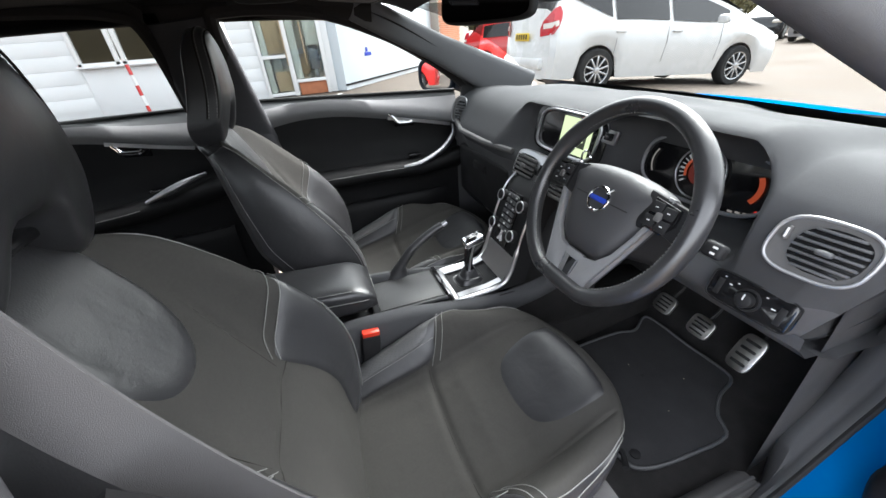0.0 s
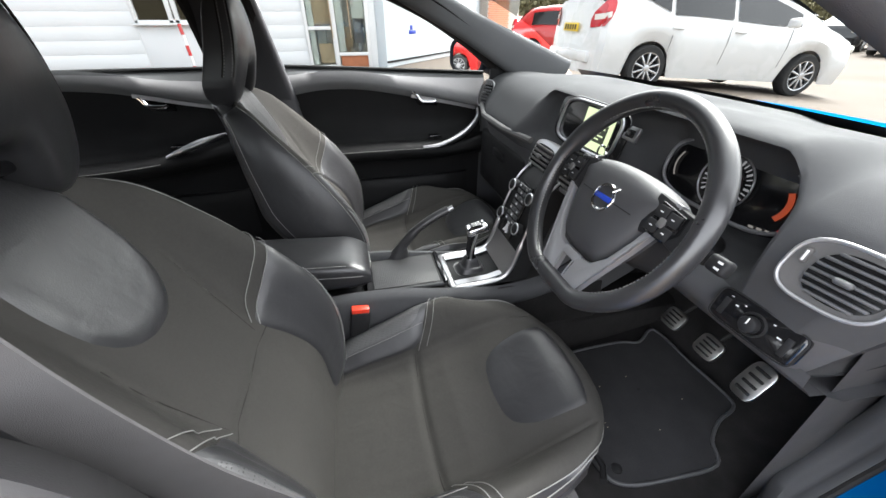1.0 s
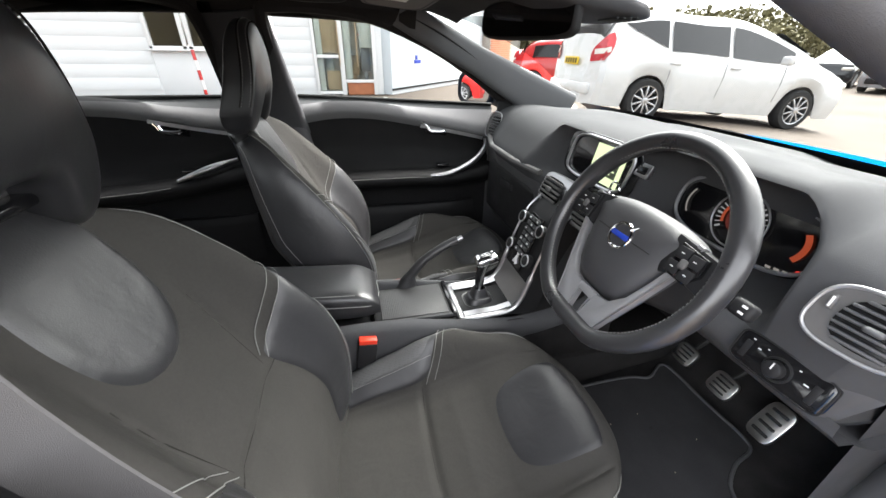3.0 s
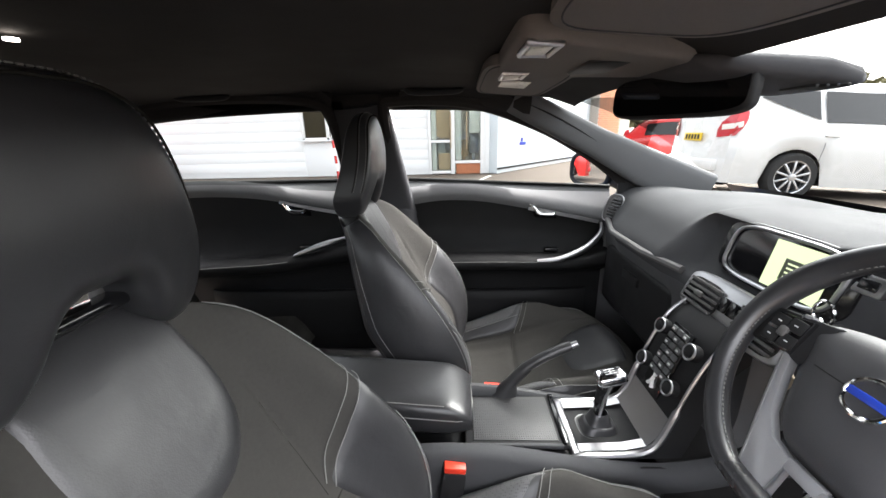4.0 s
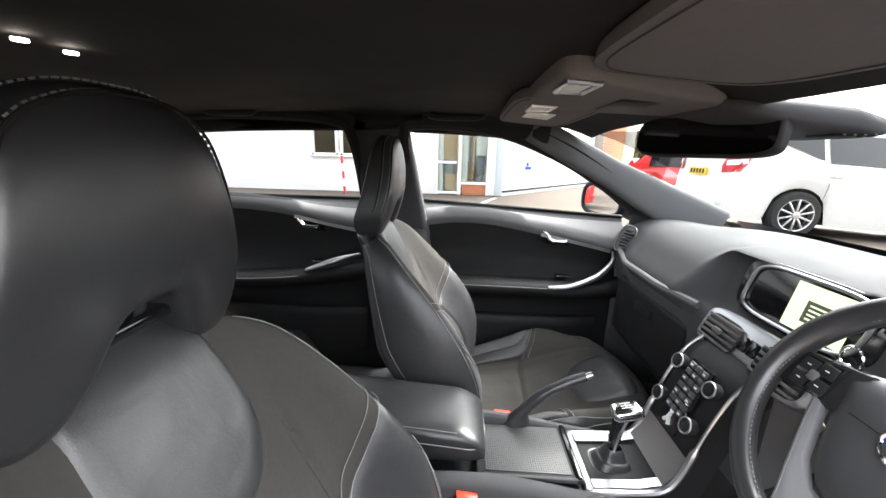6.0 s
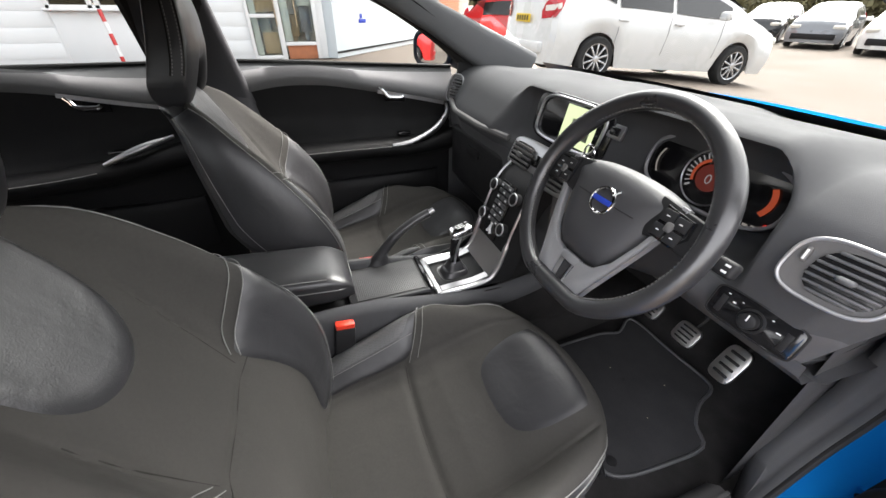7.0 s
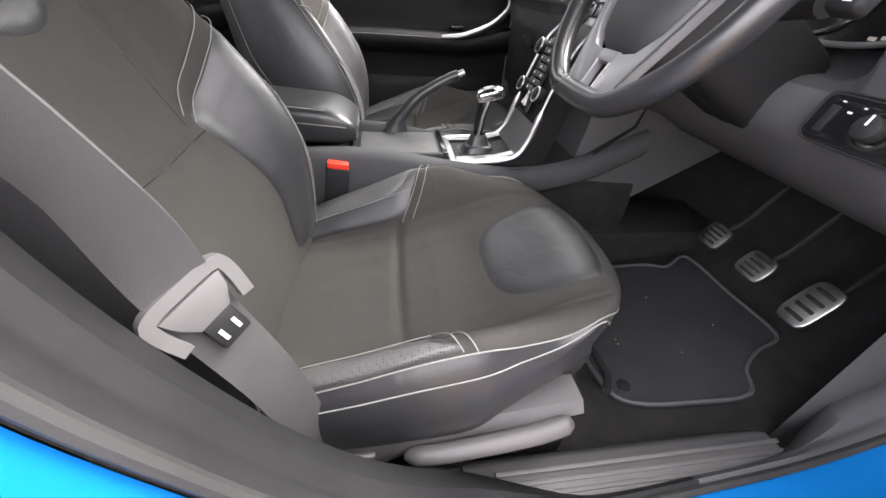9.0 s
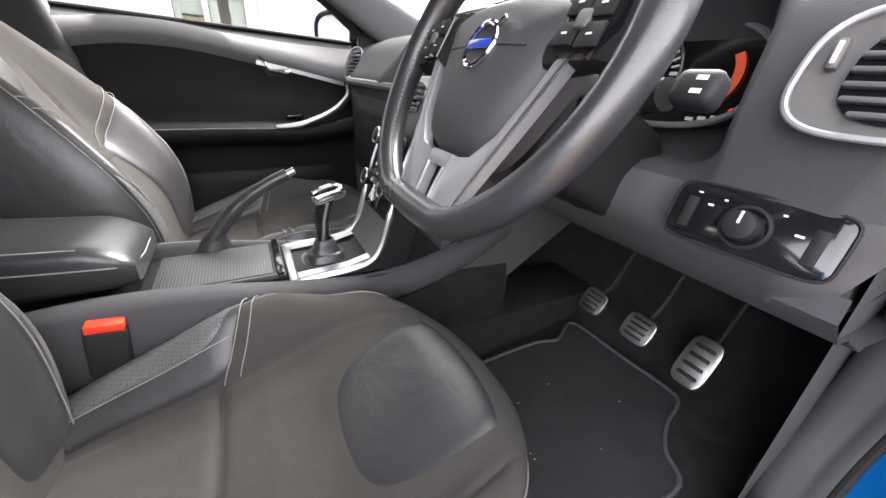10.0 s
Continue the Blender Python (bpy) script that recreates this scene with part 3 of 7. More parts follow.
def S_back(u, s):
    fx, d = BSEC(min(abs(u), 1.0))
    k = BBOL(s)
    off = -0.022 + 0.014 * math.exp(-((s - 0.28) / 0.16) ** 2) - 0.06 * max(0, s - 0.9) ** 1.5 * 10 - 0.030 * max(0.0, 1 - s / 0.3) ** 2
    off += d * k if d > 0 else d * (1 - 0.72 * min(1.0, max(0.0, (s - 0.55) / 0.42)))
    # sewn creases: across the small of the back, beside the wings
    if fx < 0.44:
        off -= 0.006 * groove(s - 0.415 - 0.02 * fx, 0.011) * min(1.0, (0.44 - fx) * 9)
    if 0.49 < s < 0.80:
        off -= 0.006 * groove(fx - 0.46 - 0.32 * (s - 0.47), 0.022) * min(1.0, (0.80 - s) * 9, (s - 0.49) * 9)
    L = 0.635 * min(s, 0.97) + 0.03 * max(0, s - 0.97)
    L += 0.050 * max(0.0, (s - 0.72) / 0.28) ** 1.6 * max(0.0, 1 - (fx / 0.95) ** 2)
    L -= 0.010 * max(0, s - 0.72) / 0.28 * min(1.1, abs(u) / 0.7) ** 2
    y = 0.020 - L * math.sin(TILTB) + off * math.cos(TILTB)
    z = 0.50 + L * math.cos(TILTB) + off * math.sin(TILTB)
    return (BACK["shift"] + math.copysign(1, u) * fx * BACKW(s), y, z)


FLIP[S_back] = -1


HR_TOP = curve_at([(0, 1.292), (0.20, 1.2915), (0.42, 1.286), (0.58, 1.276), (0.70, 1.258), (0.80, 1.222), (0.88, 1.180), (0.95, 1.140), (1.0, 1.098)])
HR_LOW = curve_at([(0, 1.112), (0.20, 1.110), (0.34, 1.094), (0.46, 1.058), (0.58, 1.038), (0.74, 1.030), (0.88, 1.036), (0.96, 1.052), (1.0, 1.072)])
HR_FRONT = curve_at([(1.02, -0.256), (1.08, -0.242), (1.13, -0.229), (1.18, -0.225), (1.24, -0.229), (1.30, -0.240)])
HR_BACK = curve_at([(1.02, -0.335), (1.08, -0.324), (1.13, -0.310), (1.18, -0.300), (1.24, -0.293), (1.30, -0.282)])


def headrest(parent):
    HW, cx = 0.131, 0.022 if parent.location.x > 0 else 0.0

    def at(x, k):
        """A point of the section at x; k runs round it, 0.25 the crown, 0 the face."""
        e = min(1.0, abs(x) / HW)
        zt, zb = HR_TOP(e), HR_LOW(e)
        a = 2 * math.pi * k
        cz, cy = math.copysign(abs(math.sin(a)) ** 0.40, math.sin(a)), math.copysign(abs(math.cos(a)) ** 0.46, math.cos(a))
        z = (zt + zb) / 2 + (zt - zb) / 2 * cz
        yf, yb = HR_FRONT(z), HR_BACK(z)
        slim = 1 - 0.10 * e ** 6
        return Vector((cx + x, (yf + yb) / 2 + (yf - yb) / 2 * cy * slim - 0.012 * e * e, z))
    rows, n = [], 56
    for i in range(n + 1):
        x = HW * math.sin((-1 + 2 * i / n) * math.pi / 2)
        rows.append([at(x, k / 44) for k in range(44)])
    g = Geo()
    g.grid(rows, close_u=True, cap=True)
    h = g.ob("headrest", LEATHER, parent, "black leather headrest with pale double stitching", angle=70)
    for k0 in (0.150, 0.238):
        line = []
        for i in range(121):
            q = -1 + 2 * i / 120
            x = HW * 0.999 * math.sin(q * math.pi / 2)
            p = at(x, k0)
            out = Vector((x / HW, 0, (p.z - 1.15) / 0.14))
            line.append(p + out.normalized() * 0.0014)
        g = Geo()
        dashes(g, line, 0.0070, 0.0010)
        g.ob("stitching", THREAD, h)
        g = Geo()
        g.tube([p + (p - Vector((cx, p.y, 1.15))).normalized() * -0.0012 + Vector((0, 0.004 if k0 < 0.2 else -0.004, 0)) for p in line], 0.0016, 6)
        g.ob("band_seam", SEAMSHADE, h)
    for sx in (-0.045, 0.045):
        g = Geo()
        g.tube([(cx + sx, -0.325, 1.00), (cx + sx, -0.300, 1.12)], 0.007, 10)
        g.ob("post", GREYPLAST, h)
    g = Geo()
    g.rbox((cx, -0.290, 1.082), (0.105, 0.026, 0.014), 0.005, seg=3)
    g.ob("post_cover", GLOSSBLACK, h)
    return h


def front_seat(cx, outer, label):
    """A sports seat; outer: +1 where its outer side lies to the car's right."""
    seat = empty("sports_seat", label, "car seat", pose(cx, 0.085 if cx < 0 else 0, 0), "front seats")
    # cushion
    g = Geo()
    patch(g, S_cushion, -0.745, 0.745, 0, 1, 84, 120)
    cu = g.ob("cushion", SUEDE, seat, "charcoal suede-cloth seat cushion", angle=70)
    for s in (-1, 1):
        g = Geo()
        patch(g, S_cushion, s * 0.745, s * 1.0, 0, 1, 10, 40)
        g.ob("cushion_side", SEATHIDE, cu, angle=70)
        # leather bolster, perforated strip and seams
        g = pillow(S_cushion, [(s * 0.47, 0.03), (s * 0.475, 0.2), (s * 0.48, 0.38), (s * 0.58, 0.415), (s * 0.68, 0.44), (s * 0.735, 0.46), (s * 0.740, 0.3), (s * 0.740, 0.15), (s * 0.740, 0.02), (s * 0.582, 0.01)], 0.0035, n=8)
        bo = g.ob("bolster", SEATHIDE, cu, "black leather cushion bolster", angle=60)
        g = pillow(S_cushion, [(s * 0.575, 0.03), (s * 0.577, 0.22), (s * 0.584, 0.37), (s * 0.68, 0.428), (s * 0.73, 0.445), (s * 0.740, 0.22), (s * 0.735, 0.04), (s * 0.69, 0.02)], 0.0052, n=8)
        g.ob("perforated_strip", PERF, bo, "perforated leather strip", angle=60)
        g = Geo()
        seam(g, S_cushion, [(s * 0.47, 0.405), (s * 0.58, 0.44), (s * 0.68, 0.465), (s * 0.740, 0.49)], 0.0008, 0.0035)
        seam(g, S_cushion, [(s * 0.47, 0.375), (s * 0.58, 0.41), (s * 0.68, 0.435), (s * 0.735, 0.455)], 0.0008, 0.0062)
        seam(g, S_cushion, [(s * 0.577, 0.03), (s * 0.582, 0.2), (s * 0.588, 0.4)], 0.0008, 0.0062)
        g.ob("stitching", THREAD, bo)
        g = Geo()
        seam(g, S_cushion, [(s * 0.745, 0.0), (s * 0.745, 0.25), (s * 0.745, 0.5), (s * 0.745, 0.7), (s * 0.735, 0.82), (s * 0.69, 0.885), (s * 0.58, 0.915), (s * 0.40, 0.930), (s * 0.2, 0.936), (0, 0.938)], 0.0010, 0.001)
        g.ob("piping", THREAD, cu, "pale piped edge")
        g = Geo()
        seam(g, S_cushion, [(s * 0.81, 0.0), (s * 0.81, 0.25), (s * 0.81, 0.5), (s * 0.80, 0.7), (s * 0.78, 0.84), (s * 0.72, 0.915), (s * 0.60, 0.945), (s * 0.40, 0.958), (s * 0.2, 0.963), (0, 0.965)], 0.0010, 0.0008)
        g.ob("edge_seam", THREAD, cu)
    g = pillow(S_cushion, [(-0.330, 0.80), (-0.322, 0.73), (-0.298, 0.665), (-0.250, 0.605), (-0.165, 0.565), (0, 0.552), (0.165, 0.565), (0.250, 0.605), (0.298, 0.665), (0.322, 0.73), (0.330, 0.80), (0.30, 0.818), (0.14, 0.822), (0, 0.822), (-0.14, 0.822), (-0.30, 0.818)], 0.0034, n=6)
    g.ob("leather_tongue", SEATHIDE, cu, "smooth black leather inset at the front", angle=60)
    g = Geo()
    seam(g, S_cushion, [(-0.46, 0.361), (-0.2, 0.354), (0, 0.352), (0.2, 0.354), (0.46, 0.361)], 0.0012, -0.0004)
    g.ob("cloth_seam", SEAMSHADE, cu)
    # backrest, set a little outwards on the driver side
    BACK["shift"] = 0.020 if cx > 0 else 0.0
    g = Geo()
    patch(g, S_back, -0.745, 0.745, -0.13, 1, 84, 130)
    ba = g.ob("backrest", SUEDE, seat, "charcoal suede-cloth backrest", angle=70)
    g = Geo()
    for s in (-1, 1):
        patch(g, S_back, s * 0.745, s * 1.0, -0.10, 1, 10, 44)
    rows = []
    for j in range(31):
        s = j / 30
        L, R = Vector(S_back(-1, s)), Vector(S_back(1, s))
        back = Vector((0, -math.cos(TILTB), -math.sin(TILTB)))
        rise = 0.050 * max(0.0, (s - 0.66) / 0.34) ** 1.3
        rows.append([L.lerp(R, i / 16) + back * 0.050 * (1 - 0.7 * max(0.0, (s - 0.5) / 0.5)) * math.sin(math.pi * i / 16) ** 0.5
                     + Vector((0, -math.sin(TILTB), math.cos(TILTB))) * rise * math.sin(math.pi * i / 16) ** 0.6 for i in range(17)])
    g.grid(rows)
    top = [Vector(S_back(-1 + 2 * i / 30, 1.0)) for i in range(31)]
    low = []
    for i in range(31):
        k = i / 30 * 16
        low.append(rows[-1][int(k)].lerp(rows[-1][min(16, int(k) + 1)], k - int(k)))
    g.grid([top, [a.lerp(b, 0.35) + Vector((0, 0, 0.012)) for a, b in zip(top, low)], [a.lerp(b, 0.7) + Vector((0, 0, 0.010)) for a, b in zip(top, low)], low])
    g.ob("back_shell", SEATHIDE, ba, "black leather side and rear of the backrest", angle=70)
    g = pillow(S_back, [(-0.335, 0.985), (-0.322, 0.90), (-0.298, 0.82), (-0.245, 0.745), (-0.165, 0.690), (-0.08, 0.664), (0, 0.658), (0.08, 0.664), (0.165, 0.690), (0.245, 0.745), (0.298, 0.82), (0.322, 0.90), (0.335, 0.985), (0, 0.995)], 0.0058, n=8, deep=0.004)
    g.ob("leather_tongue", SEATHIDE, ba, "smooth black leather shoulder inset", angle=60)
    for s in (-1, 1):
        g = pillow(S_back, [(s * 0.42, 0.019), (s * 0.40, 0.19), (s * 0.345, 0.34), (s * 0.285, 0.455), (s * 0.36, 0.49), (s * 0.47, 0.525), (s * 0.60, 0.575), (s * 0.70, 0.610), (s * 0.740, 0.618), (s * 0.745, 0.40), (s * 0.745, 0.19), (s * 0.740, 0.019), (s * 0.582, 0.)], 0.0035, n=8)
        bo = g.ob("bolster", SEATHIDE, ba, "black leather backrest bolster", angle=60)
        g = pillow(S_back, [(s * 0.69, 0.02), (s * 0.655, 0.15), (s * 0.650, 0.32), (s * 0.655, 0.46), (s * 0.668, 0.565), (s * 0.705, 0.585), (s * 0.736, 0.588), (s * 0.742, 0.42), (s * 0.742, 0.10)], 0.0052, n=8) if s == outer else \
            pillow(S_back, [(s * 0.70, 0.02), (s * 0.668, 0.12), (s * 0.665, 0.22), (s * 0.685, 0.33), (s * 0.728, 0.43), (s * 0.742, 0.30), (s * 0.742, 0.10)], 0.0052, n=8)
        g.ob("perforated_strip", PERF, bo, "perforated leather strip", angle=60)
        g = Geo()
        seam(g, S_back, [(s * 0.275, 0.470), (s * 0.36, 0.515), (s * 0.47, 0.553), (s * 0.60, 0.602), (s * 0.70, 0.638), (s * 0.745, 0.650)], 0.0008, 0.0025)
        seam(g, S_back, [(s * 0.29, 0.448), (s * 0.37, 0.484), (s * 0.47, 0.517), (s * 0.60, 0.566), (s * 0.70, 0.602), (s * 0.740, 0.612)], 0.0008, 0.0062)
        seam(g, S_back, [(s * 0.69, 0.028), (s * 0.655, 0.12), (s * 0.652, 0.22), (s * 0.672, 0.33), (s * 0.722, 0.445)], 0.0008, 0.0058)
        g.ob("stitching", THREAD, bo)
        g = Geo()
        seam(g, S_back, [(s * 0.745, 0.), (s * 0.745, 0.237), (s * 0.745, 0.475), (s * 0.745, 0.712), (s * 0.740, 0.97)], 0.0010, 0.001)
        seam(g, S_back, [(s * 0.97, 0.019), (s * 0.97, 0.237), (s * 0.97, 0.475), (s * 0.97, 0.712), (s * 0.96, 0.97)], 0.0008, 0.001)
        g.ob("piping", THREAD, ba, "pale piped edge")
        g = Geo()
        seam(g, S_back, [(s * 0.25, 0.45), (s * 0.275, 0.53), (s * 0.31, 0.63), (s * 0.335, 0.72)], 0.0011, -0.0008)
        g.ob("cloth_seam", SEAMSHADE, ba)
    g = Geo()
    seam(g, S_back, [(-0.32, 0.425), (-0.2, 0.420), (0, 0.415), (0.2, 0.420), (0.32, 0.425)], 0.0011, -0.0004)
    g.ob("cloth_seam", SEAMSHADE, ba)
    headrest(seat)
    # plastic base, lever and runners
    o = outer
    g = Geo()
    lo = [(-0.20, 0.345), (-0.02, 0.345), (0.06, 0.352), (0.12, 0.375), (0.17, 0.405), (0.25, 0.422), (0.34, 0.444), (0.40, 0.462)]
    hi = [(-0.20, 0.47), (-0.02, 0.462), (0.06, 0.464), (0.12, 0.467), (0.17, 0.470), (0.25, 0.478), (0.34, 0.492), (0.40, 0.50)]
    g.grid([[(o * 0.205, y, z) for y, z in lo], [(o * 0.243, y, z + 0.008) for y, z in lo], [(o * 0.252, a[0], (a[1] * 0.35 + b[1] * 0.65)) for a, b in zip(lo, hi)],
            [(o * 0.240, y, z) for y, z in hi], [(o * 0.20, y, z) for y, z in hi]])
    ba2 = g.ob("side_cover", SEATBASE, seat, "charcoal plastic side cover", angle=50)
    g = Geo()
    lever = spline([(o * 0.258, 0.165, 0.440), (o * 0.264, 0.19, 0.446), (o * 0.266, 0.25, 0.457), (o * 0.266, 0.32, 0.471), (o * 0.262, 0.365, 0.479), (o * 0.256, 0.380, 0.481)], 4)
    g.tube(lever, [0.013 * min(1, 0.35 + 1.3 * math.sin(math.pi * (i + 0.5) / len(lever))) for i in range(len(lever))], 10)
    g.ob("height_lever", SEATBASE, ba2, "plastic seat height lever", angle=60)
    g = Geo()
    g.rbox((o * 0.255, 0.10, 0.432), (0.008, 0.055, 0.028), 0.003)
    g.ob("button_plate", SEATBASE, ba2)
    g = Geo()
    g.cyl(0.012, 0.012, 14, 0.002, Matrix.Translation((o * 0.252, 0.235, 0.395)) @ pose(0, 0, 0, 0, 90))
    g.ob("pivot_bolt", PLASTIC, ba2)
    for s in (-1, 1):
        g = Geo()
        g.rbox((s * 0.19, 0.12, 0.315), (0.045, 0.62, 0.045), 0.006)
        g.ob("runner", PLASTIC, seat, "black steel seat runner")
        g = Geo()
        g.rbox((s * 0.175, 0.40, 0.40), (0.02, 0.06, 0.13), 0.006)
        g.ob("bracket", PLASTIC, seat)
    g = Geo()
    g.rbox((0, 0.13, 0.395), (0.38, 0.56, 0.10), 0.03)
    g.ob("underframe", PLASTIC, seat)
    g = Geo()
    g.tube([(-0.15, 0.53, 0.36), (-0.12, 0.55, 0.355), (0.12, 0.55, 0.355), (0.15, 0.53, 0.36)], 0.008, 8)
    g.ob("slide_bar", PLASTIC, seat)
    return seat


front_seat(0.36, 1, "black leather and charcoal suede front sports seat behind the steering wheel")
front_seat(-0.37, -1, "black leather and charcoal suede front passenger sports seat")


def belt_buckle(x, y, z, label):
    b = empty("belt_buckle", label, "belt buckle", pose(x, y, z, -8, 0, 4), "belt buckles")
    g = Geo()
    g.rbox((0, 0, -0.035), (0.026, 0.046, 0.075), 0.006)
    g.ob("housing", PLASTIC, b)
    g = Geo()
    g.rbox((0, 0.0, 0.006), (0.020, 0.042, 0.014), 0.003)
    g.ob("release_button", RED, b, "bright red release button")
    g = Geo()
    g.strip([(0, -0.005, -0.07), (0, -0.012, -0.15), (0, -0.02, -0.22)], 0.03, 0.006, (0, 1, 0))
    g.ob("stalk", PLASTIC, b)


belt_buckle(0.122, 0.055, 0.615, "black belt buckle with red button beside the driver seat")
belt_buckle(-0.135, 0.15, 0.60, "black belt buckle with red button beside the passenger seat")


# ---- rear bench ----
def rear_bench():
    b = empty("rear_bench", "black leather and cloth rear bench with two headrests", "rear seat")
    for cx in (-0.36, 0.36):
        def S(u, v):
            w = 0.30
            y, z = -0.55 - 0.50 * v, 0.50 - 0.02 * v
            return (cx + w * u, y + 0.02 * math.cos(v * 3) - 0.03 * (1 - abs(u) ** 6 if v < 0.05 else 0), z + 0.04 * abs(u) ** 3 - 0.10 * max(0, 0.12 - v) / 0.12)
        g = Geo()
        patch(g, S, -1, 1, 0, 1, 16, 14)
        g.ob("cushion", SUEDE, b, angle=70)

        def T(u, v):
            w = 0.31 - 0.03 * v * v
            y, z = -1.0 - 0.17 * v, 0.48 + 0.48 * v
            return (cx + w * u, y + 0.05 * abs(u) ** 3 - 0.05 * max(0, v - 0.9) * 10, z)
        g = Geo()
        patch(g, T, -1, 1, 0, 1, 16, 14)
        g.ob("backrest", SUEDE, b, angle=70)
        g = Geo()
        g.rbox((cx, -1.17, 1.03), (0.26, 0.09, 0.16), 0.035, seg=4)
        g.ob("headrest", LEATHER, b)
    return b


rear_bench()


# ---- dashboard ----
DX = [-0.74, -0.66, -0.50, -0.25, -0.165, -0.10, 0.075, 0.095, 0.20, 0.28, 0.38, 0.445, 0.52, 0.58, 0.66, 0.74]
D_END = ((1.02, 1.00), (0.95, 1.015), (0.82, 1.035), (0.73, 1.035), (0.665, 1.010), (0.632, 0.965), (0.618, 0.925), (0.62, 0.90), (0.63, 0.82), (0.64, 0.70), (0.66, 0.58), (0.80, 0.50))
D_PAS = ((1.22, 1.000), (1.02, 1.034), (0.84, 1.043), (0.73, 1.042), (0.655, 1.015), (0.605, 0.965), (0.572, 0.922), (0.585, 0.895), (0.61, 0.82), (0.62, 0.70), (0.66, 0.58), (0.80, 0.50))
D_MID = ((1.26, 1.000), (1.04, 1.040), (0.86, 1.055), (0.73, 1.062), (0.655, 1.052), (0.668, 1.035), (0.640, 0.935), (0.60, 0.90), (0.60, 0.82), (0.60, 0.70), (0.60, 0.58), (0.75, 0.50))
D_DRV = ((1.22, 0.995), (1.02, 1.036), (0.86, 1.060), (0.74, 1.080), (0.675, 1.066), (0.76, 1.030), (0.775, 0.885), (0.665, 0.868), (0.632, 0.83), (0.652, 0.79), (0.74, 0.74), (1.05, 0.71))
D_VEN = ((1.10, 0.99), (0.98, 1.02), (0.84, 1.040), (0.73, 1.045), (0.665, 1.018), (0.640, 0.985), (0.628, 0.925), (0.632, 0.875), (0.636, 0.83), (0.652, 0.79), (0.74, 0.74), (1.05, 0.71))
D_REN = ((1.02, 1.00), (0.95, 1.015), (0.84, 1.030), (0.75, 1.030), (0.70, 1.005), (0.675, 0.975), (0.668, 0.925), (0.668, 0.875), (0.668, 0.83), (0.680, 0.78), (0.80, 0.74), (1.05, 0.73))
D_SID = D_MID[:8] + D_DRV[8:]
DSEC = [D_END, D_END, D_PAS, D_PAS, D_MID, D_MID, D_MID, D_SID, D_DRV, D_DRV, D_DRV, D_DRV, D_VEN, D_VEN, D_VEN, D_REN]
dash = empty("dashboard", "dark grey soft plastic dashboard with silver-ringed vents", "dashboard")
g = Geo()
rows = []
for x in sorted(set(list(np.linspace(-0.74, 0.74, 130)) + DX)):
    i = min(max(int(np.searchsorted(DX, x)) - 1, 0), len(DX) - 2)
    f = (x - DX[i]) / (DX[i + 1] - DX[i])
    f = f * f * (3 - 2 * f)
    sec = [((1 - f) * a[0] + f * b[0], (1 - f) * a[1] + f * b[1]) for a, b in zip(DSEC[i], DSEC[i + 1])]
    fine = spline([(0, y, z) for y, z in sec], 4)
    rows.append([(x if x < 0.5 else 0.5 + (x - 0.5) / 0.24 * (0.140 + 0.40 * max(-0.1, p.z - 0.869)), p.y, p.z) for p in fine])
g.grid([rows[-1], [(x - 0.004, max(y, 0.70), z) for x, y, z in rows[-1]], [(x - 0.02, 1.10, z) for x, y, z in rows[-1]]])
g.grid([r[:30] for r in rows])
g.ob("body", DASH, dash, angle=60)
g = Geo()
g.grid([r[29:] for r in rows])
g.ob("lower_panel", KNEE, dash, "dark grey plastic lower dash panel", angle=60)
# lower passenger ledge and glovebox
g = Geo()
g.tube([(-0.66, 0.612, 0.922), (-0.5, 0.566, 0.918), (-0.3, 0.566, 0.917), (-0.17, 0.60, 0.912)], 0.010, 8)
g.ob("ledge_trim", GREYPLAST, dash)
g = Geo()
g.rbox((-0.40, 0.612, 0.745), (0.42, 0.03, 0.20), 0.02, seg=3)
gb = g.ob("glovebox_lid", PLASTIC, dash)
g = Geo()
g.rbox((-0.40, 0.594, 0.80), (0.10, 0.012, 0.03), 0.005)
g.ob("latch", PLASTIC, gb)
# knee panel
g = Geo()
g.grid([[(x, y, z) for x in np.linspace(0.10, 0.62, 10)] for y, z in ((0.665, 0.80), (0.668, 0.775), (0.70, 0.745), (0.735, 0.738), (0.745, 0.730), (0.81, 0.696), (0.825, 0.698), (1.0, 0.665), (1.15, 0.65))])
g.ob("knee_panel", KNEE, dash)


def oval(w, h, k=3.0, n=40):
    return [(w * math.copysign(abs(math.cos(a)) ** (2 / k), math.cos(a)), h * math.copysign(abs(math.sin(a)) ** (2 / k), math.sin(a)))
            for a in (2 * math.pi * i / n for i in range(n))]


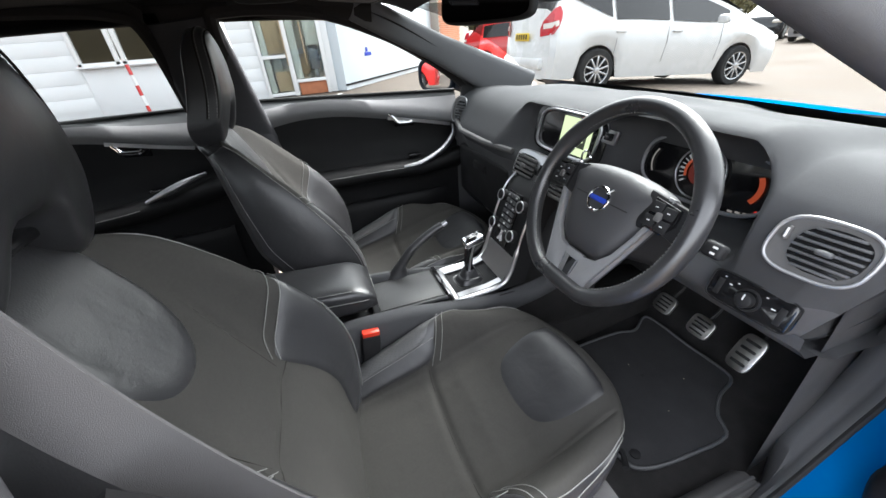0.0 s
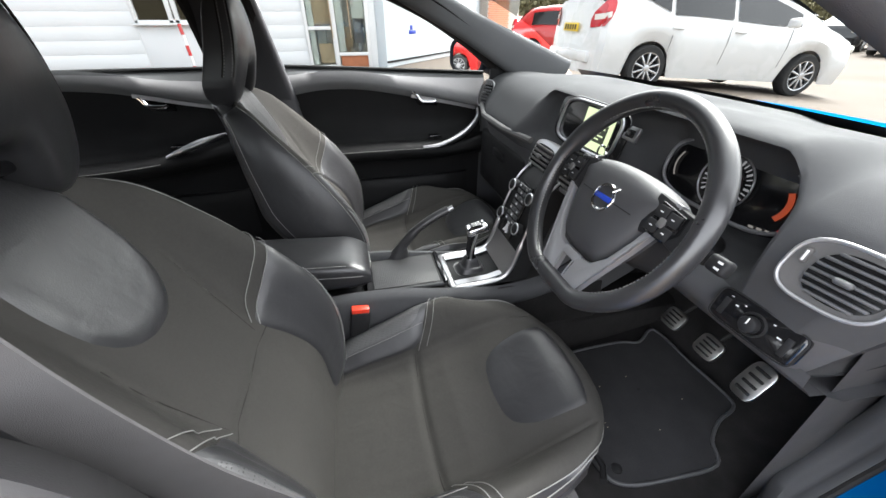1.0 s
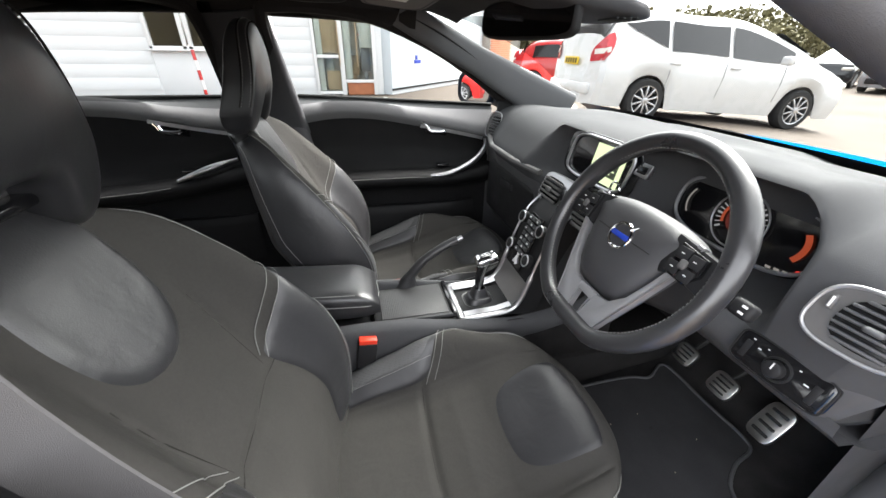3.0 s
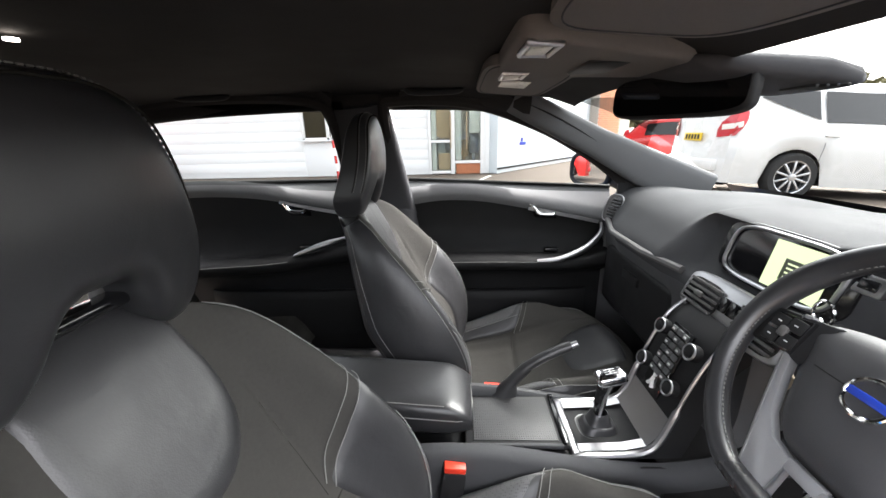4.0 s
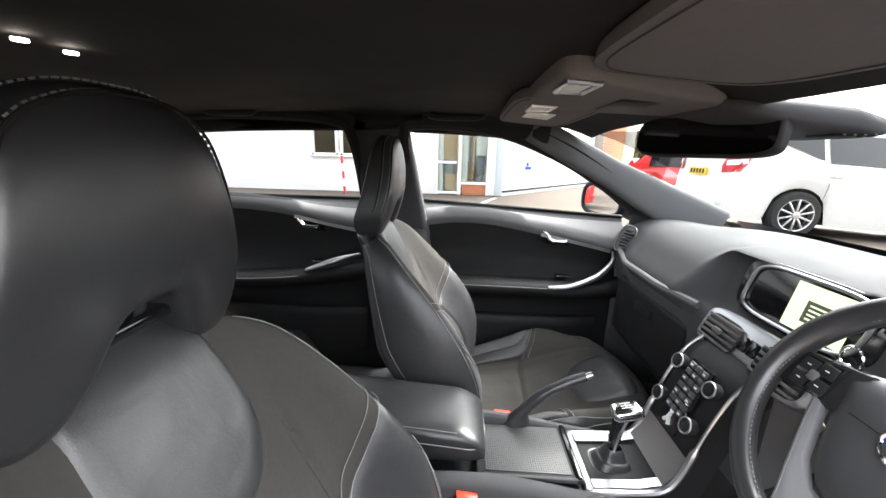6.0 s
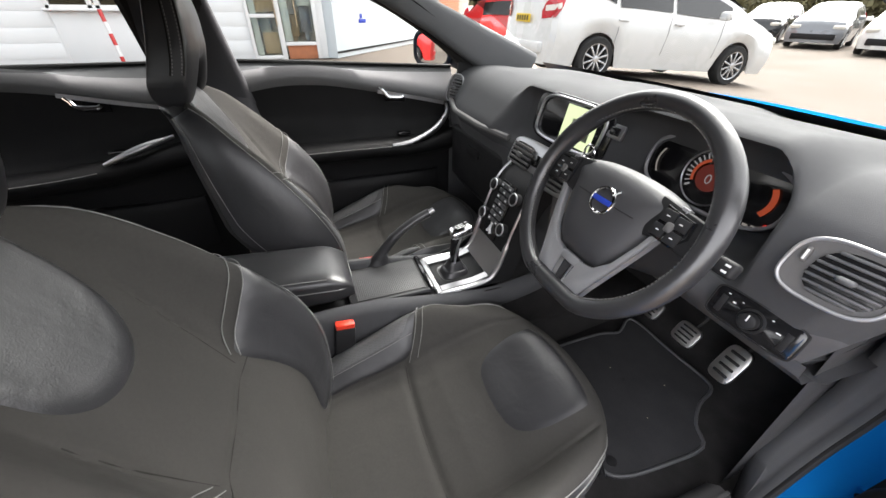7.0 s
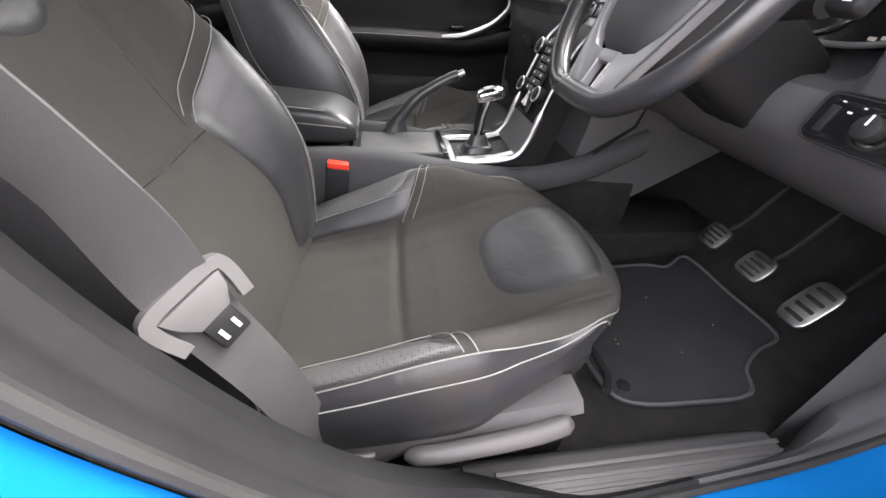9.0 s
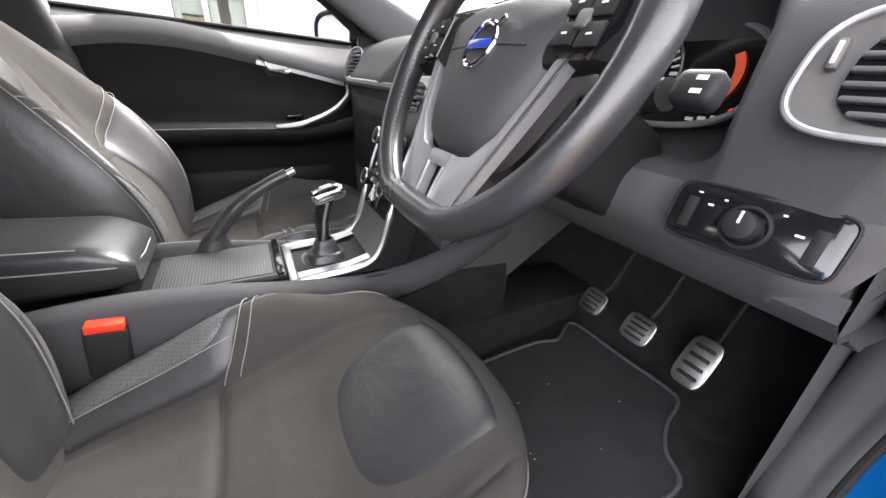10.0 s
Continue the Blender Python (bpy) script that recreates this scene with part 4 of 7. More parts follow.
def end_vent(m, w, h, slats, skew=0.0, wheel=True, thick=0.006):
    """A framed air vent in its own plane: x across, y up, z out."""
    v = Geo()
    v.tube([(x + skew * y, y, 0.003) for x, y in oval(w, h)], thick * 0.42, 8, closed=True)
    fr = v.ob("vent_ring", WHEELSILVER, dash, "satin silver vent ring", m=m)
    v = Geo()
    v.prism([(x + skew * y, y) for x, y in oval(w * 0.985, h * 0.985)], 0.003, 0.0, Matrix.Translation((0, 0, -0.004)))
    v.ob("surround", GREYPLAST, fr)
    bx = w * 0.16
    v = Geo()
    v.prism([(x + bx + skew * y, y) for x, y in oval(w * 0.70, h * 0.78, 2.6)], 0.002, 0.0, Matrix.Translation((0, 0, 0.0)))
    v.ob("opening", GLOSSBLACK, fr)
    for k in range(slats):
        y = h * 0.78 * (-1 + 2 * (k + 0.5) / slats)
        half = w * 0.70 * (1 - abs(y / (h * 0.80)) ** 2.6) ** (1 / 2.6)
        v = Geo()
        v.rbox((bx + skew * y, y, 0.005), (2 * half * 0.97, h * 0.78 / slats * 0.85, 0.007), 0.0015, pose(0, 0, 0, 0))
        v.ob("slat", KNEE, fr)
    v = Geo()
    v.rbox((bx, 0, 0.013), (w * 0.36, h * 0.20, 0.012), 0.004, seg=3)
    v.ob("adjuster_tab", KNEE, fr)
    if wheel:
        v = Geo()
        v.rbox((-w * 0.72, h * 0.25, 0.003), (w * 0.14, h * 0.5, 0.008), 0.003, pose(0, 0, 0, 0, 0, 0))
        v.ob("thumb_wheel", GREYPLAST, fr)
        v = Geo()
        v.rbox((-w * 0.72, h * 0.25, 0.0075), (w * 0.05, h * 0.34, 0.002), 0.0006)
        v.ob("mark", WHITEPRINT, fr)
    return fr


def facing(c, nrm, up=(0, 0, 1)):
    """A frame at c with z along nrm and y upwards."""
    z = Vector(nrm).normalized()
    x = Vector(up).cross(z).normalized()
    y = z.cross(x)
    return Matrix(((x.x, y.x, z.x, c[0]), (x.y, y.y, z.y, c[1]), (x.z, y.z, z.z, c[2]), (0, 0, 0, 1)))


end_vent(facing((0.600, 0.628, 0.958), (0.10, -1, 0.32)), 0.055, 0.041, 7, skew=0.12)
# demister vent at the driver's end of the dash
g = Geo()
dv = facing((0.650, 0.667, 1.004), (0.05, -0.78, 0.62))
g.prism(oval(0.016, 0.034, 3.5), 0.004, 0.001, Matrix.Translation((0, 0, 0.002)))
sv = g.ob("side_vent", GLOSSBLACK, dash, "black side demister vent", m=dv)
for k in range(5):
    g = Geo()
    g.rbox((0, -0.024 + 0.012 * k, 0.007), (0.026, 0.0045, 0.004), 0.001)
    g.ob("slat", GREYPLAST, sv)
end_vent(facing((-0.655, 0.625, 0.965), (0.30, -1, 0.32)), 0.040, 0.050, 7, skew=0.1, wheel=False, thick=0.005)

# centre: display hood, vents
cen = facing((0.022, 0.648, 0.996), (0.0, -1, 0.20))
g = Geo()
g.prism(oval(0.142, 0.060, 4.5), 0.004, 0.002, Matrix.Translation((0, 0, -0.002)))
scr = g.ob("display_panel", GLOSSBLACK, dash, "gloss black display panel with silver frame", m=cen)
g = Geo()
g.tube([(x + 0.10 * y, y, 0.004) for x, y in oval(0.118, 0.052, 4.5)], 0.004, 8, closed=True)
g.ob("silver_frame", SATIN, scr)
g = Geo()
g.rbox((0.038, 0.0, 0.003), (0.112, 0.086, 0.003), 0.001)
g.ob("screen", LCD, scr, "lit olive-green display")
g = Geo()
g.rbox((0.048, -0.004, 0.0052), (0.066, 0.040, 0.001), 0.0003)
for k in range(4):
    pass
tx = g.ob("menu_box", LCDDARK, scr)
for k in range(4):
    g = Geo()
    g.rbox((0.048 - 0.006 * (k % 2), 0.008 - 0.008 * k, 0.0060), (0.050 - 0.012 * (k % 2), 0.003, 0.0006), 0)
    g.ob("text_bar", LCD, tx)
g = Geo()
g.rbox((0, 0, 0), (0.042, 0.030, 0.010), 0.004, facing((0.168, 0.655, 1.015), (0, -1, 0.35)))
bt = g.ob("hazard_switch", SATIN, dash, "black switch in a silver frame")
g = Geo()
g.rbox((0, 0, 0.004), (0.027, 0.017, 0.006), 0.003, facing((0.168, 0.655, 1.015), (0, -1, 0.35)))
g.ob("switch_cap", GLOSSBLACK, bt)

# vents below the display
ven = facing((0.020, 0.585, 0.900), (0.0, -1, 0.42))
g = Geo()
g.prism(oval(0.138, 0.045, 5), 0.02, 0.006, Matrix.Translation((0, 0, -0.014)))
vp = g.ob("vent_panel", SATIN, dash, "satin silver centre vent panel", m=ven)
for sx in (-1, 1):
    g = Geo()
    g.prism(oval(0.050, 0.032, 4), 0.003, 0.0, Matrix.Translation((sx * 0.074, -0.002, 0.0055)))
    op = g.ob("vent_opening", GLOSSBLACK, vp)
    for k in range(5):
        g = Geo()
        g.rbox((sx * 0.074, -0.026 + 0.012 * k, 0.011), (0.092, 0.0055, 0.007), 0.001)
        g.ob("slat", GREYPLAST, op)
    g = Geo()
    g.rbox((sx * 0.074, -0.002, 0.017), (0.022, 0.012, 0.008), 0.003)
    g.ob("adjuster_tab", GREYPLAST, op)
for k in range(2):
    g = Geo()
    g.rbox((-0.012 + 0.024 * k, 0.004, 0.008), (0.021, 0.030, 0.006), 0.003)
    g.ob("centre_button", GLOSSBLACK, vp)
# key with ring hanging beside the wheel
key = empty("key_fob", "chrome-edged key fob with ring in the ignition slot", "key")
g = Geo()
g.tube([(0.192 + 0.015 * math.cos(a), 0.575, 0.985 + 0.018 * math.sin(a)) for a in (2 * math.pi * i / 20 for i in range(20))], 0.0022, 6, closed=True)
g.ob("ring", CHROME, key)
g = Geo()
g.rbox((0, 0, 0), (0.030, 0.020, 0.044), 0.007, Matrix.Translation((0.178, 0.585, 0.945)) @ pose(0, 0, 0, 0, 28))
g.ob("fob", CHROME, key)
g = Geo()
g.rbox((0, 0, 0), (0.022, 0.022, 0.034), 0.006, Matrix.Translation((0.178, 0.583, 0.945)) @ pose(0, 0, 0, 0, 28))
g.ob("cap", GLOSSBLACK, key)
g = Geo()
g.tube([(0.180, 0.586, 0.960), (0.186, 0.580, 0.972), (0.192, 0.576, 0.968)], 0.0025, 6)
g.ob("link", CHROME, key)
g = Geo()
g.cyl(0.013, 0.030, 16, 0.003, Matrix.Translation((0.178, 0.612, 0.945)) @ pose(0, 0, 0, 90))
g.ob("holder", PLASTIC, key)

# instrument cluster
clu = facing((0.318, 0.762, 0.958), (0, -1, 0.22))
g = Geo()
g.prism([(x, y + 0.006 * math.cos(x * 20)) for x, y in oval(0.146, 0.064, 3.0)], 0.01, 0, Matrix.Translation((0, 0, -0.012)))
cl = g.ob("instrument_panel", GLOSSBLACK, dash, "black instrument cluster with glowing orange gauges", m=clu)
g = Geo()
g.tube([(x, y, 0.002) for x, y in oval(0.143, 0.062, 3.0)], 0.004, 8, closed=True)
g.ob("cluster_frame", WHEELSILVER, cl, "silver bezel of the instruments")
g = Geo()
g.tube([(0.052 * math.cos(a), 0.052 * math.sin(a), 0.004) for a in (2 * math.pi * i / 40 for i in range(40))], 0.0018, 8, closed=True)
g.ob("dial_ring", SATIN, cl)
g = Geo()
for i in range(22):
    a = radians(215 - 250 * i / 21)
    g.rbox((0, 0.042, 0.001), (0.0022 if i % 3 else 0.004, 0.010, 0.001), 0, pose(0, 0, 0, 0, 0, math.degrees(a) - 90))
g.ob("dial_scale", PALELAMP, cl)
g = Geo()
arc = [radians(205 - 95 * i / 16) for i in range(17)]
g.grid([[(r * math.cos(a), r * math.sin(a), 0.0018) for a in arc] for r in (0.030, 0.036)])
g.ob("dial_glow", ORANGE, cl)
for sx, n in ((-1, 6), (1, 8)):
    g = Geo()
    arc = [radians((180 if sx < 0 else 0) - sx * (-30 + 62 * i / 12)) for i in range(13)]
    g.grid([[(sx * 0.060 + r * math.cos(a), r * math.sin(a) * 0.8, 0.0016) for a in arc] for r in (0.052 if sx > 0 else 0.058, 0.062)])
    g.ob("side_gauge", ORANGE if sx > 0 else DIMLAMP, cl)
g = Geo()
g.tube([(0.005 * math.cos(a), -0.002 + 0.008 * math.sin(a), 0.002) for a in (2 * math.pi * i / 20 for i in range(20))], 0.0011, 6, closed=True)
g.ob("figure_zero", PALELAMP, cl)
g = Geo()
g.cyl(0.026, 0.0012, 28, 0, Matrix.Translation((0, 0, 0.0006)))
g.ob("dial_face", DIALFACE, cl)
g = Geo()
g.cyl(0.0035, 0.002, 14, 0, Matrix.Translation((0.128, -0.038, 0.002)))
g.ob("warning_lamp", REDLAMP, cl)
for k in range(3):
    g = Geo()
    g.rbox((0.085 + 0.014 * k, -0.050 + 0.002 * k, 0.002), (0.009, 0.004, 0.001), 0)
    g.ob("readout", DIMLAMP, cl)

# headlamp switch panel
hp = facing((0.550, 0.627, 0.842), (0.05, -1, 0.35))
g = Geo()
g.prism(oval(0.062, 0.026, 7), 0.014, 0.004, Matrix.Translation((0, 0, -0.010)))
hl = g.ob("lamp_switch_panel", GLOSSBLACK, dash, "black headlamp switch panel", m=hp)
g = Geo()
g.cyl(0.0125, 0.018, 24, 0.004, Matrix.Translation((0, -0.002, 0.013)))
kn = g.ob("rotary_knob", PLASTIC, hl)
g = Geo()
g.tube([(x, y, 0.003) for x, y in oval(0.0625, 0.0265, 7)], 0.0013, 6, closed=True)
g.ob("panel_edge", PLASTIC, hl)
g = Geo()
g.rbox((0, 0.004, 0.0232), (0.0018, 0.010, 0.001), 0)
g.ob("mark", WHITEPRINT, kn)
g = Geo()
g.tube([(0.017 * math.cos(a), -0.002 + 0.017 * math.sin(a), 0.005) for a in (2 * math.pi * i / 24 for i in range(24))], 0.002, 6, closed=True)
g.ob("knob_ring", PLASTIC, hl)
for px, py, pw, ph in ((-0.055, 0.006, 0.010, 0.020), (-0.036, 0.010, 0.010, 0.006), (-0.025, 0.018, 0.006, 0.005), (0.024, 0.018, 0.007, 0.005), (0.040, 0.004, 0.014, 0.006), (0.054, 0.010, 0.010, 0.008), (0.054, -0.010, 0.012, 0.007), (-0.05, 0.02, 0.008, 0.004)):
    g = Geo()
    g.rbox((px * 0.86, py * 0.85, 0.0045), (pw * 0.42, ph * 0.3, 0.001), 0)
    g.ob("symbol_bar", WHITEPRINT, hl)
for px in (-0.046, 0.046):
    g = Geo()
    g.rbox((px, -0.002, 0.0045), (0.009, 0.028, 0.003), 0.001)
    g.ob("slider", PLASTIC, hl)

# ---- centre stack and console ----
con = empty("centre_console", "dark grey centre console with silver-trimmed gear surround", "console")
STK = [(0.565, 0.880), (0.530, 0.845), (0.500, 0.775), (0.478, 0.700), (0.462, 0.650), (0.440, 0.622), (0.395, 0.611), (0.31, 0.607), (0.295, 0.600)]
st = spline([(0, y, z) for y, z in STK], 6)


STACKW = 0.078
g = Geo()
g.grid([[(x * STACKW, p.y + 0.006 * abs(x) ** 4, p.z - 0.004 * abs(x) ** 4) for x in np.linspace(-1, 1, 9)] for p in st] )
g.grid([[(-STACKW, p.y + 0.006, p.z - 0.004) for p in st], [(-STACKW + 0.004, p.y + 0.05, p.z - 0.05) for p in st]])
g.grid([[(STACKW, p.y + 0.006, p.z - 0.004) for p in st], [(STACKW - 0.004, p.y + 0.05, p.z - 0.05) for p in st]])
g.ob("stack_fascia", PLASTIC, con, angle=60)
for s in (-1, 1):
    g = Geo()
    edge = [(s * 0.0795, p.y - 0.001, p.z + 0.001) for p in st]
    g.tube(edge, [0.0035 if p.z > 0.72 else 0.007 for p in st], 8)
    g.ob("silver_edge", SATIN, con, "satin silver edge trim")
g = Geo()
g.rbox((0, 0.302, 0.606), (0.165, 0.018, 0.012), 0.005, seg=3)
g.ob("silver_edge", SATIN, con, "satin silver edge trim")
g = Geo()
g.grid([[(x, y, z + 0.003) for x in (-0.072, -0.052)] for y, z in ((0.44, 0.624), (0.40, 0.614), (0.31, 0.609))])
g.grid([[(x, y, z + 0.003) for x in (0.052, 0.072)] for y, z in ((0.44, 0.624), (0.40, 0.614), (0.31, 0.609))])
g.grid([[(x, y, z + 0.0035) for x in np.linspace(-0.072, 0.072, 5)] for y, z in ((0.475, 0.688), (0.462, 0.650), (0.44, 0.622))])
g.ob("silver_plate", SATIN, con, "satin silver gear surround")
# key pad
kp = facing((0, 0.497, 0.775), (0, -1, 0.36))
g = Geo()
g.prism([(-0.032, 0.080), (0.032, 0.080), (0.030, -0.075), (-0.030, -0.075)], 0.006, 0.002, Matrix.Translation((0, 0, 0.0)))
pad = g.ob("keypad_panel", GLOSSBLACK, con, "gloss black audio keypad", m=kp)
for r in range(7):
    for c in range(3):
        g = Geo()
        g.rbox((-0.019 + 0.019 * c, 0.068 - 0.016 * r, 0.008), (0.016, 0.012, 0.005), 0.002)
        k = g.ob("key", KNEE, pad)
        if (r + c) % 2 == 0:
            g = Geo()
            g.rbox((-0.019 + 0.019 * c, 0.068 - 0.016 * r, 0.0108), (0.007, 0.004, 0.0006), 0)
            g.ob("mark", WHITEPRINT, k)
g = Geo()
g.tube([(0, -0.042, 0.008), (0, -0.052, 0.009), (-0.008, -0.062, 0.008)], 0.004, 8)
g.tube([(0, -0.050, 0.008), (0.009, -0.064, 0.008)], 0.004, 8)
g.cyl(0.005, 0.004, 12, 0.001, Matrix.Translation((0, -0.036, 0.008)))
g.ob("air_direction_keys", WHITEPRINT, pad)
for x, y in ((-0.052, 0.055), (0.052, 0.055), (-0.052, -0.030), (0.052, -0.030)):
    g = Geo()
    g.cyl(0.0165, 0.018, 24, 0.003, Matrix.Translation((x, y, 0.008)))
    k = g.ob("rotary_knob", PLASTIC, pad)
    g = Geo()
    g.tube([(x + 0.0150 * math.cos(a), y + 0.0150 * math.sin(a), 0.0165) for a in (2 * math.pi * i / 24 for i in range(24))], 0.0020, 8, closed=True)
    g.ob("silver_ring", SATIN, k)
    g = Geo()
    g.cyl(0.010, 0.003, 20, 0.001, Matrix.Translation((x, y, 0.0175)))
    g.ob("cap", PLASTIC, k)
# console body
g = Geo()
beam = curve_at([(0, (-0.30, 0.60)), (0.2, (-0.05, 0.640)), (0.42, (0.15, 0.640)), (0.58, (0.32, 0.612)), (0.72, (0.46, 0.600)), (0.86, (0.60, 0.628)), (1, (0.735, 0.693))])
for s in (-1, 1):
    rws = []
    for i in range(33):
        y, z = beam(i / 32)
        d = 0.045 if i > 22 else 0.12
        rws.append([(s * 0.080, y, z - 0.006), (s * 0.088, y, z + 0.002), (s * 0.104, y, z - 0.002), (s * 0.114, y, z - 0.016), (s * 0.116, y, z - d), (s * 0.106, y, z - d - 0.012), (s * 0.085, y, z - d - 0.012)])
    g.grid(rws, close_u=True, cap=True)
bd = g.ob("console_side", DASH, con, "dark grey console side rail", angle=50)
g = Geo()
g.rbox((0, 0.08, 0.52), (0.215, 0.80, 0.16), 0.02)
g.ob("console_base", PLASTIC, con)
g = Geo()
g.grid([[(x, y, z) for x in (-0.10, 0, 0.10)] for y, z in ((0.42, 0.60), (0.52, 0.60), (0.60, 0.62), (0.70, 0.70), (0.72, 0.80))])
g.rbox((0, 0.60, 0.47), (0.16, 0.36, 0.20), 0.02)
g.ob("console_nose", CARPET, con)
g = Geo()
g.rbox((-0.01, 0.185, 0.615), (0.155, 0.215, 0.012), 0.004)
ty = g.ob("tray", PLASTIC, con, "black ribbed tray with roller lid")
g = Geo()
g.rbox((-0.01, 0.183, 0.6215), (0.132, 0.176, 0.004), 0.0015)
g.ob("roller_lid", TRAYNET, ty, "black netted roller lid")
g = Geo()
g.rbox((0.070, 0.183, 0.6225), (0.008, 0.19, 0.010), 0.003)
g.ob("tray_edge", DASH, ty)
g = Geo()
g.rbox((-0.01, 0.284, 0.619), (0.15, 0.012, 0.016), 0.003)
g.ob("roller_edge", GLOSSBLACK, ty)
# armrest
rows = []
for i in range(21):
    f = i / 20
    y = -0.26 + 0.352 * f
    e = max(0, (f - 0.82) / 0.18)
    zt, zb = 0.738 - 0.03 * f - 0.028 * e ** 2, 0.645 - 0.01 * f + 0.010 * e ** 2
    rows.append([(-0.018 + 0.086 * math.copysign(abs(math.cos(a)) ** 0.35, math.cos(a)) * (1 - 0.10 * e ** 2), y, (zt + zb) / 2 + (zt - zb) / 2 * math.copysign(abs(math.sin(a)) ** 0.45, math.sin(a)))
                 for a in (2 * math.pi * k / 28 for k in range(28))])
g = Geo()
g.grid(rows, close_u=True, cap=True)
arm = g.ob("armrest", LEATHER, con, "black leather armrest lid with pale seam", angle=60)
g = Geo()
g.tube([(0.0685, -0.24 + 0.30 * i / 12, 0.706 - 0.026 * i / 12) for i in range(13)] + [(0.055, 0.088, 0.672), (0.0, 0.094, 0.671), (-0.06, 0.092, 0.671)], 0.0012, 6)
g.tube([(0.0600, -0.24 + 0.30 * i / 12, 0.7335 - 0.0255 * i / 12) for i in range(12)], 0.0010, 6)
g.ob("stitching", THREAD, arm)

# gear lever
gl = empty("gear_lever", "chrome-topped gear lever with black gaiter on the console", "gear lever")
g = Geo()
g.grid([[((0.040 * (1 - f) + 0.014 * f) * math.copysign(abs(math.cos(a)) ** 0.6, math.cos(a)), 0.372 + (0.050 * (1 - f) + 0.014 * f) * math.copysign(abs(math.sin(a)) ** 0.6, math.sin(a)), 0.605 + 0.045 * f ** 1.7 + 0.003 * math.sin(f * 16))
         for a in (2 * math.pi * k / 24 for k in range(24))] for f in np.linspace(0, 1, 12)], close_u=True)
g.ob("gaiter", LEATHER, gl, "black leather gaiter")
g = Geo()
g.tube(spline([(0, 0.372, 0.625), (0, 0.370, 0.66), (0, 0.373, 0.70), (0, 0.380, 0.725)], 5), [0.012] * 6 + [0.013] * 5 + [0.015] * 5, 14)
g.ob("grip", GLOSSBLACK, gl)
g = Geo()
g.rbox((0, 0, 0), (0.042, 0.062, 0.026), 0.010, Matrix.Translation((0, 0.386, 0.737)) @ pose(0, 0, 0, 14), seg=4)
kb = g.ob("knob", CHROME, gl, "chrome gear knob")
g = Geo()
g.rbox((0, 0, 0.0128), (0.024, 0.036, 0.002), 0.0008, Matrix.Translation((0, 0.386, 0.737)) @ pose(0, 0, 0, 14))
ins = g.ob("shift_pattern", GLOSSBLACK, kb)
g = Geo()
for sx in (-1, 0, 1):
    g.rbox((sx * 0.007, 0, 0.0144), (0.0014, 0.022, 0.0006), 0, Matrix.Translation((0, 0.386, 0.737)) @ pose(0, 0, 0, 14))
g.rbox((0, 0, 0.0144), (0.015, 0.0014, 0.0006), 0, Matrix.Translation((0, 0.386, 0.737)) @ pose(0, 0, 0, 14))
g.ob("pattern_lines", WHITEPRINT, ins)
g = Geo()
g.tube([(0.013, 0.366, 0.64), (0.0145, 0.372, 0.69), (0.015, 0.382, 0.725)], 0.003, 8)
g.tube([(-0.013, 0.366, 0.64), (-0.0145, 0.372, 0.69), (-0.015, 0.382, 0.725)], 0.003, 8)
g.ob("silver_rail", SATIN, gl)

# handbrake
hb = empty("handbrake_lever", "black leather handbrake lever with silver button, raised", "handbrake")
g = Geo()
g.tube(spline([(-0.088, 0.165, 0.62), (-0.088, 0.19, 0.655), (-0.088, 0.235, 0.705), (-0.088, 0.29, 0.74), (-0.088, 0.328, 0.757)], 5), [0.016] * 5 + [0.014] * 5 + [0.012] * 11, 12)
g.ob("grip", LEATHER, hb)
g = Geo()
g.tube([(-0.088, 0.326, 0.756), (-0.088, 0.342, 0.764)], [0.0075, 0.007], 12)
g.ob("button", SATIN, hb)
g = Geo()
g.grid([[(-0.088 + (0.026 - 0.012 * f) * math.cos(a), 0.165 + 0.02 * f + (0.05 - 0.03 * f) * math.sin(a), 0.59 + 0.06 * f) for a in (2 * math.pi * k / 16 for k in range(16))] for f in np.linspace(0, 1, 8)], close_u=True)
g.ob("gaiter", LEATHER, hb)

# ---- steering wheel ----
WC, WA, WR = Vector((0.353, 0.484, 0.965)), 0.485, 0.170
wm = facing(WC, (0, -math.cos(WA), math.sin(WA)))
sw = empty("steering_wheel", "black leather three-spoke steering wheel with silver spoke trim", "steering wheel", wm)
n = 72
ring = [2 * math.pi * i / n for i in range(n)]
g = Geo()
rows = []
for a in ring:
    fat = 0.0148 + 0.0022 * math.exp(-((abs(math.degrees(math.atan2(math.sin(a - 0.5), math.cos(a - 0.5)))) - 0) / 24) ** 2) + 0.0022 * math.exp(-((math.degrees(math.atan2(math.sin(a - 2.64), math.cos(a - 2.64)))) / 24) ** 2)
    c, d = Vector((WR * math.cos(a), WR * math.sin(a), 0)), Vector((math.cos(a), math.sin(a), 0))
    if math.sin(a) < -0.93:
        c.y += 0.010 * (-math.sin(a) - 0.93) / 0.07
    rows.append([c + d * fat * math.cos(q) + Vector((0, 0, 1)) * fat * 1.08 * math.sin(q) for q in (2 * math.pi * k / 16 for k in range(16))])
g.grid(rows, close_u=True, close_v=True)
rim = g.ob("rim", RIMHIDE, sw, "black leather rim", angle=80)
g = Geo()
dashes(g, [Vector(((WR - 0.0145) * math.cos(a), (WR - 0.0145) * math.sin(a), 0.0062)) for a in (2 * math.pi * i / 300 for i in range(301))], 0.006, 0.0009)
g.ob("stitching", THREAD, rim)
